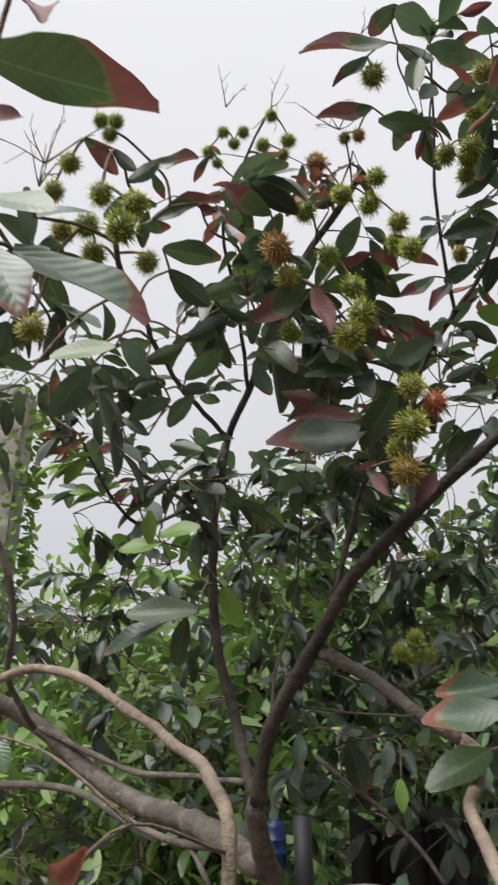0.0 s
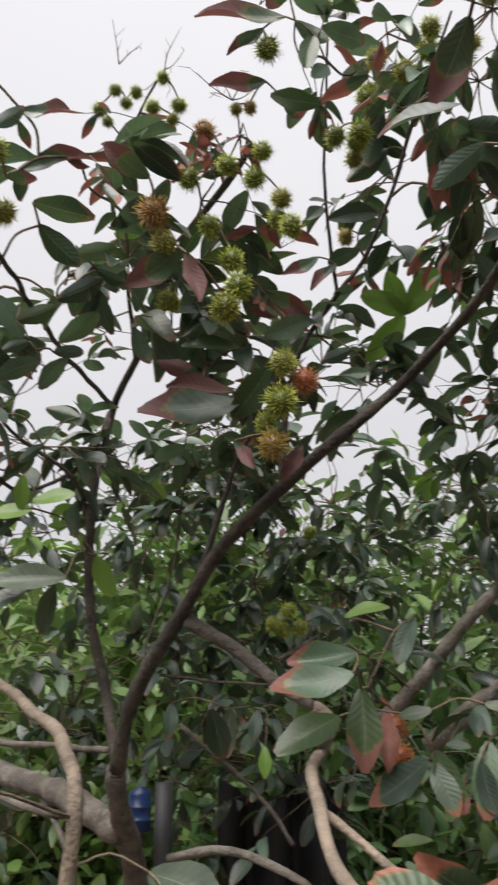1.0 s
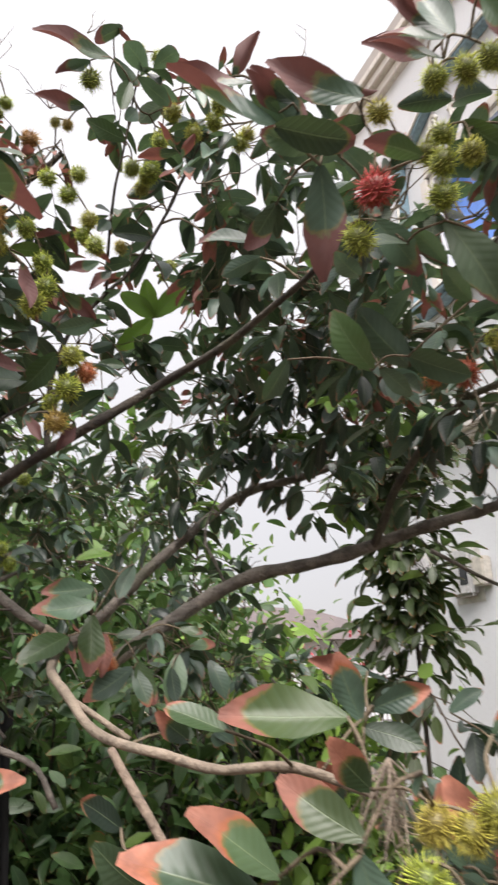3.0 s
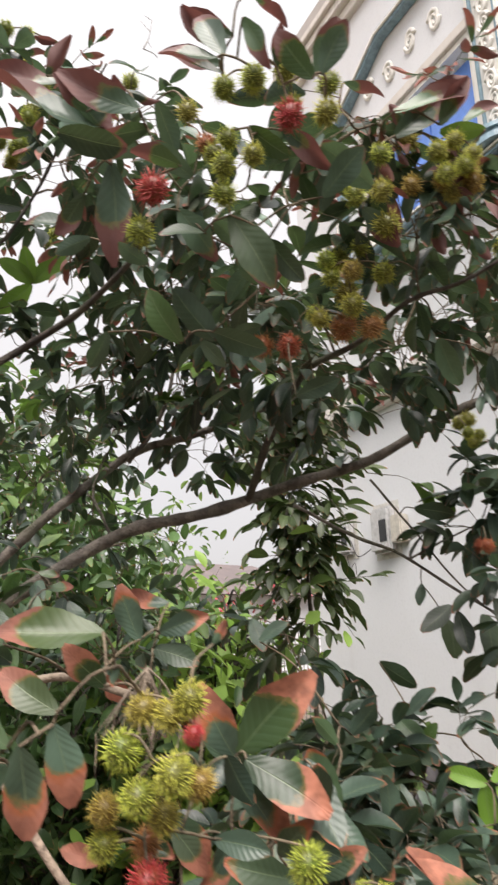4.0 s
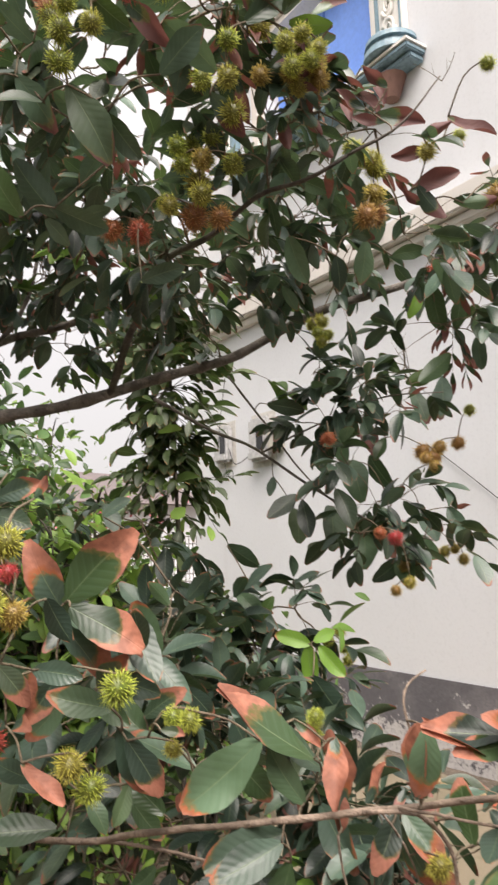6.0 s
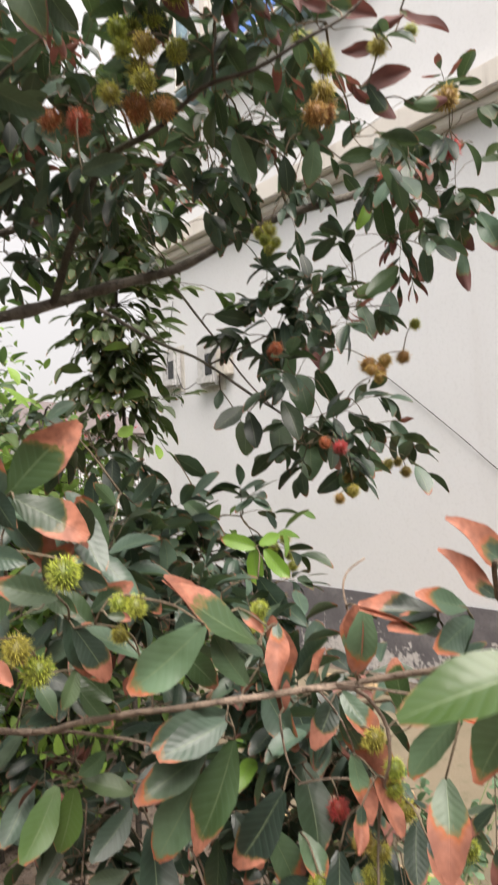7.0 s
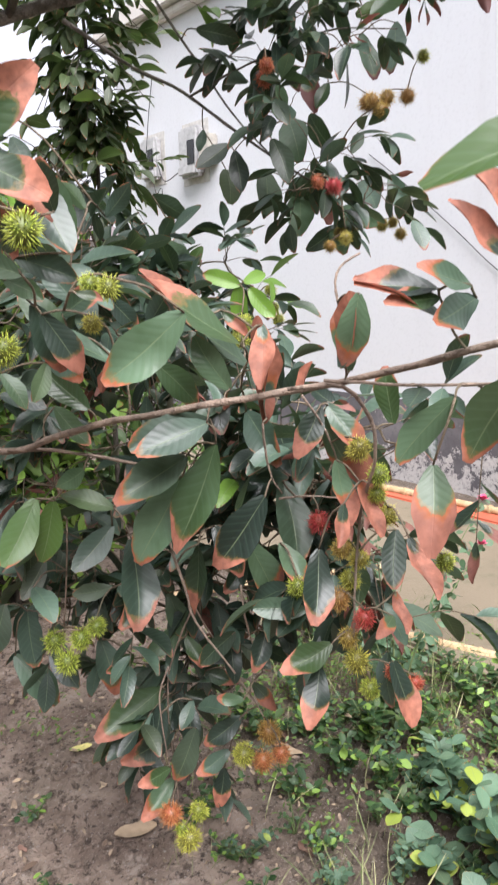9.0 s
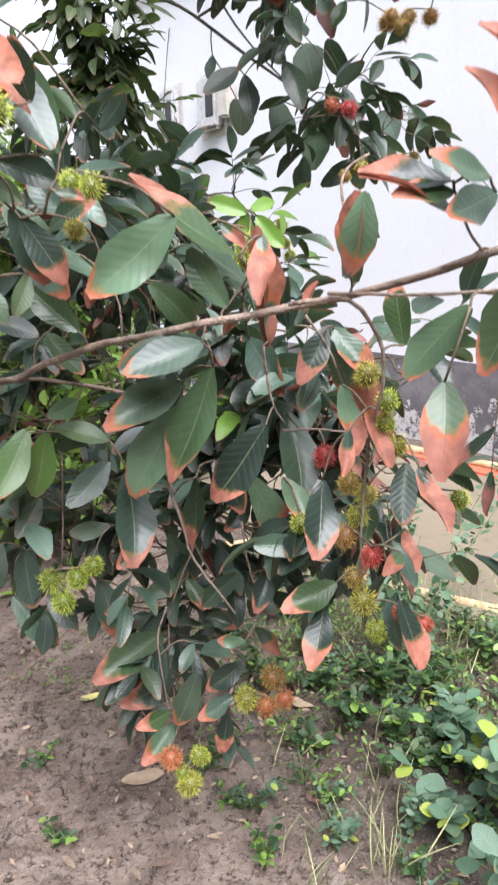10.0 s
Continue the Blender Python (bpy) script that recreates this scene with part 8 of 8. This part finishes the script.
# slender tree in front of the house corner, leafy from top to foot
slim = thing("slender_tree", "slender dark green tree hung with leaves beside the white wall", "tree", (2.04, 1.66, 0))
vs, fs, line = tube([(0.06, -0.05, -0.05), (0.08, -0.03, 0.9), (0.03, -0.07, 1.8), (-0.06, -0.1, 2.75)], 0.013, 0.005, 8)
part("trunk", mesh_from("trunk", vs, fs, BARK), slim)
slim_wood, slim_crown = Heap(), Heap()
for _ in range(200):
    k = brng.uniform(0.62, 1) if brng.rand() < 0.98 else brng.uniform(0.45, 0.62)
    q = np.array(line[int(k * (len(line) - 1))])
    a = brng.uniform(0, 6.3)
    way = np.array((math.cos(a), math.sin(a), brng.uniform(-0.9, 0.7)))
    spray(slim_crown, slim_wood, brng, q, way, brng.uniform(0.06, 0.30) * (1.3 if brng.rand() < 0.2 else 1), brng.randint(2, 8), brng.uniform(0.06, 0.105), LEAFLET, brng.uniform(0.2, 1.1), 0.002)
part("bough", slim_wood.mesh("bough", BARK), slim, kind="stuff")
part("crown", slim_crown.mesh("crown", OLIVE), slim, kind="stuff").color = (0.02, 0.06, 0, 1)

for name, label, x, y, h, w, n, size, youth in (
        ("hedge_shrub", "low shrub with broad fresh green leaves", 1.88, 2.0, 1.88, 0.3, 620, 0.125, 0.75),
        ("hedge_shrub", "low dark green shrub below the tree", 2.17, 2.3, 1.62, 0.25, 900, 0.1, 0.05),
        ("hedge_shrub", "low dark green shrub below the tree", 1.52, 2.42, 1.88, 0.35, 1000, 0.1, 0.05),
        ("background_tree", "small yellowish green tree farther off", 3.7, 4.95, 2.75, 0.4, 900, 0.09, 0.55)):
    shrub(name, label, x, y, h, w, n, size, SHRUB, youth, low=0.4, category="tree" if h > 2 else "shrub", group="trees farther off" if h > 2 else "low shrubs")

# climber-covered post at the plot's edge
post = thing("vine_pillar", "pale concrete pillar overgrown with small-leaved vines", "pillar", (-1.5, 4.95, 0))
boxes("shaft", [((-0.13, -0.13, -0.1), (0.13, 0.13, 4.4))], CEMENT, post, bevel=0.02)
vine = Heap()
for _ in range(2200):
    a, z = brng.uniform(0, 6.3), brng.uniform(0.2, 4.5)
    p = np.array((math.cos(a), math.sin(a), 0)) * brng.uniform(0.16, 0.24) + np.array((0, 0, z))
    d = np.array((math.cos(a), math.sin(a), brng.uniform(-1.2, 0.4)))
    vine.leaf(ROUNDS[brng.randint(3)], p, p + d / np.linalg.norm(d) * brng.uniform(0.05, 0.09), brng.uniform(-60, 60))
vc = part("vine", vine.mesh("vine", SHRUB), post, kind="stuff")
vc.color = (0.02, 0.6, 0, 1)

# things behind the trunk
# black folded sheet that stands in for deep shade in a gap
SHEET = plain_material("dark_gap_black", (0.010, 0.011, 0.013), 0.7)
bm = bmesh.new()
bmesh.ops.create_grid(bm, x_segments=24, y_segments=24, size=0.5)
for v in bm.verts:
    v.co = Vector((v.co.x * 0.34, 0.05 * math.sin(v.co.x * 19) + 0.03 * math.sin(v.co.y * 11 + v.co.x * 6), (v.co.y + 0.5) * 1.54 + 0.03 * math.sin(v.co.x * 8)))
solid = bmesh.ops.solidify(bm, geom=bm.faces[:], thickness=0.006)
sheet = tagged(new("dark_gap_sheet", bm_mesh("dark_gap_sheet", bm, SHEET, True)), "black folded sheet standing in for the dark gap behind the trunk", "sheet")
sheet.location = (0.61, 2.06, 0.0)
pipe_v, pipe_f, _ = tube([(0, 0, -0.05), (0.005, 0, 0.7), (0, 0.01, 1.57)], 0.017, 0.016, 14)
pipe = tagged(new("fence_post", mesh_from("fence_post", pipe_v, pipe_f, plain_material("dark_post", (0.03, 0.03, 0.033), 0.6))), "dark upright post beside the trunk", "post")
pipe.location = (0.255, 1.42, 0)
bag = thing("plastic_can", "blue plastic can turned over on a stake behind the trunk", "can", (0.225, 1.72, 1.47))
BLUEP = plain_material("blue_plastic", (0.010, 0.038, 0.14), 0.35)
bm = bmesh.new()
prof = ((0.0, 0.0), (0.15, 0.0), (0.17, 0.03), (0.17, 0.35), (0.18, 0.37), (0.17, 0.39), (0.17, 0.75), (0.18, 0.77), (0.17, 0.79), (0.17, 1.15), (0.15, 1.3), (0.07, 1.36), (0.07, 1.42), (0.0, 1.42))
rings = []
for r, z in ((q * 0.14, h * 0.06) for q, h in prof):
    rings.append([bm.verts.new((r * math.cos(a * math.pi / 12), r * math.sin(a * math.pi / 12), z)) for a in range(24)] if r else [bm.verts.new((0, 0, z))])
for lo, hi in zip(rings, rings[1:]):
    for i in range(24):
        j = (i + 1) % 24
        bm.faces.new([lo[i], lo[j], hi[j], hi[i]] if len(lo) > 1 and len(hi) > 1 else [lo[0], hi[j], hi[i]] if len(lo) == 1 else [lo[i], lo[j], hi[0]])
part("can_body", bm_mesh("can_body", bm, BLUEP, True), bag)
vs, fs, _ = tube([(0, 0, -1.5), (0.01, 0, -0.6), (0, 0, 0.03)], 0.012, 0.009, 8)
part("stake", mesh_from("stake", vs, fs, BARK), bag)

# trellis gate beyond the corner of the house
gate = thing("trellis_gate", "grey metal lattice gate with an arch beyond the house", "gate", (0, 0, 0))
GATE = plain_material("grey_gate_paint", (0.26, 0.25, 0.235), 0.5)
gate.matrix_world = Matrix.Translation((7.1, 6.85, 0)) @ Matrix.Rotation(radians(-46), 4, "Z") @ Matrix.Diagonal((0.8, 1, 0.93, 1))
for i in range(20):
    x = -0.62 + i * 0.0653
    boxes("upright", [((x - 0.008, -0.01, 0.35), (x + 0.008, 0.01, 1.75))], GATE, gate)
for i in range(13):
    z = 0.42 + i * 0.11
    boxes("cross_bar", [((-0.66, -0.026, z - 0.007), (0.66, -0.0105, z + 0.007))], GATE, gate)
for r in (0.16, 0.24):
    vs, fs, _ = tube([(0.1 + r * math.cos(a * math.pi / 10), -0.04, 1.32 + r * math.sin(a * math.pi / 10)) for a in range(11)], 0.014, 0.014, 6)
    part("arch", mesh_from("arch", vs, fs, GATE), gate)
for x in (-0.7, 0.7):
    boxes("gate_post", [((x - 0.05, -0.05, -0.1), (x + 0.05, 0.05, 1.85))], GATE, gate, bevel=0.006)

# neighbour's house and its tiled roof far off
far = thing("neighbour_house", "pale house with a dark hipped roof far behind the hedge", "house", (13.0, 15.5, 0))
boxes("wall", [((-2.6, -2.0, -0.1), (2.6, 2.0, 2.6))], PLASTER, far)
bm = bmesh.new()
rv = [bm.verts.new(p) for p in ((-3, -2.4, 2.6), (3, -2.4, 2.6), (3, 2.4, 2.6), (-3, 2.4, 2.6), (-1.2, 0, 3.6), (1.2, 0, 3.6))]
for f in ((0, 1, 5, 4), (1, 2, 5), (2, 3, 4, 5), (3, 0, 4), (3, 2, 1, 0)):
    bm.faces.new([rv[i] for i in f])
part("roof", bm_mesh("roof", bm, stained_material("dark_roof_tiles", (0.12, 0.10, 0.10), (0.18, 0.14, 0.13), (0.06, 0.06, 0.06), 3)), far, "dark hipped roof")
bougain = shrub("flowering_shrub", "shrub with pink-red flowers above the hedge", 4.2, 4.5, 1.85, 0.45, 500, 0.08, SHRUB, 0.4)
blooms = Heap()
for _ in range(60):
    p = np.array((brng.normal(0, 0.25), brng.normal(0, 0.2), 1.78 + brng.normal(0, 0.1)))
    for i in range(4):
        d = brng.normal(0, 1, 3)
        blooms.leaf(ROUNDS[i % 3], p, p + d / np.linalg.norm(d) * 0.035, 0)
part("blossom", blooms.mesh("blossom", plain_material("red_pink_bloom", (0.6, 0.10, 0.13), 0.6)), bougain, "pink-red flowers", kind="stuff")

# power lines
for a, b in (((2, 12, 3.9), (12, 16, 4.3)), ((2, 12, 3.7), (12, 16, 4.05))):
    A, B = Vector(a), Vector(b)
    cable("power_line", [A, (A + B) / 2 - Vector((0, 0, 0.15)), B], 0.008, "thin dark overhead power line", Matrix())
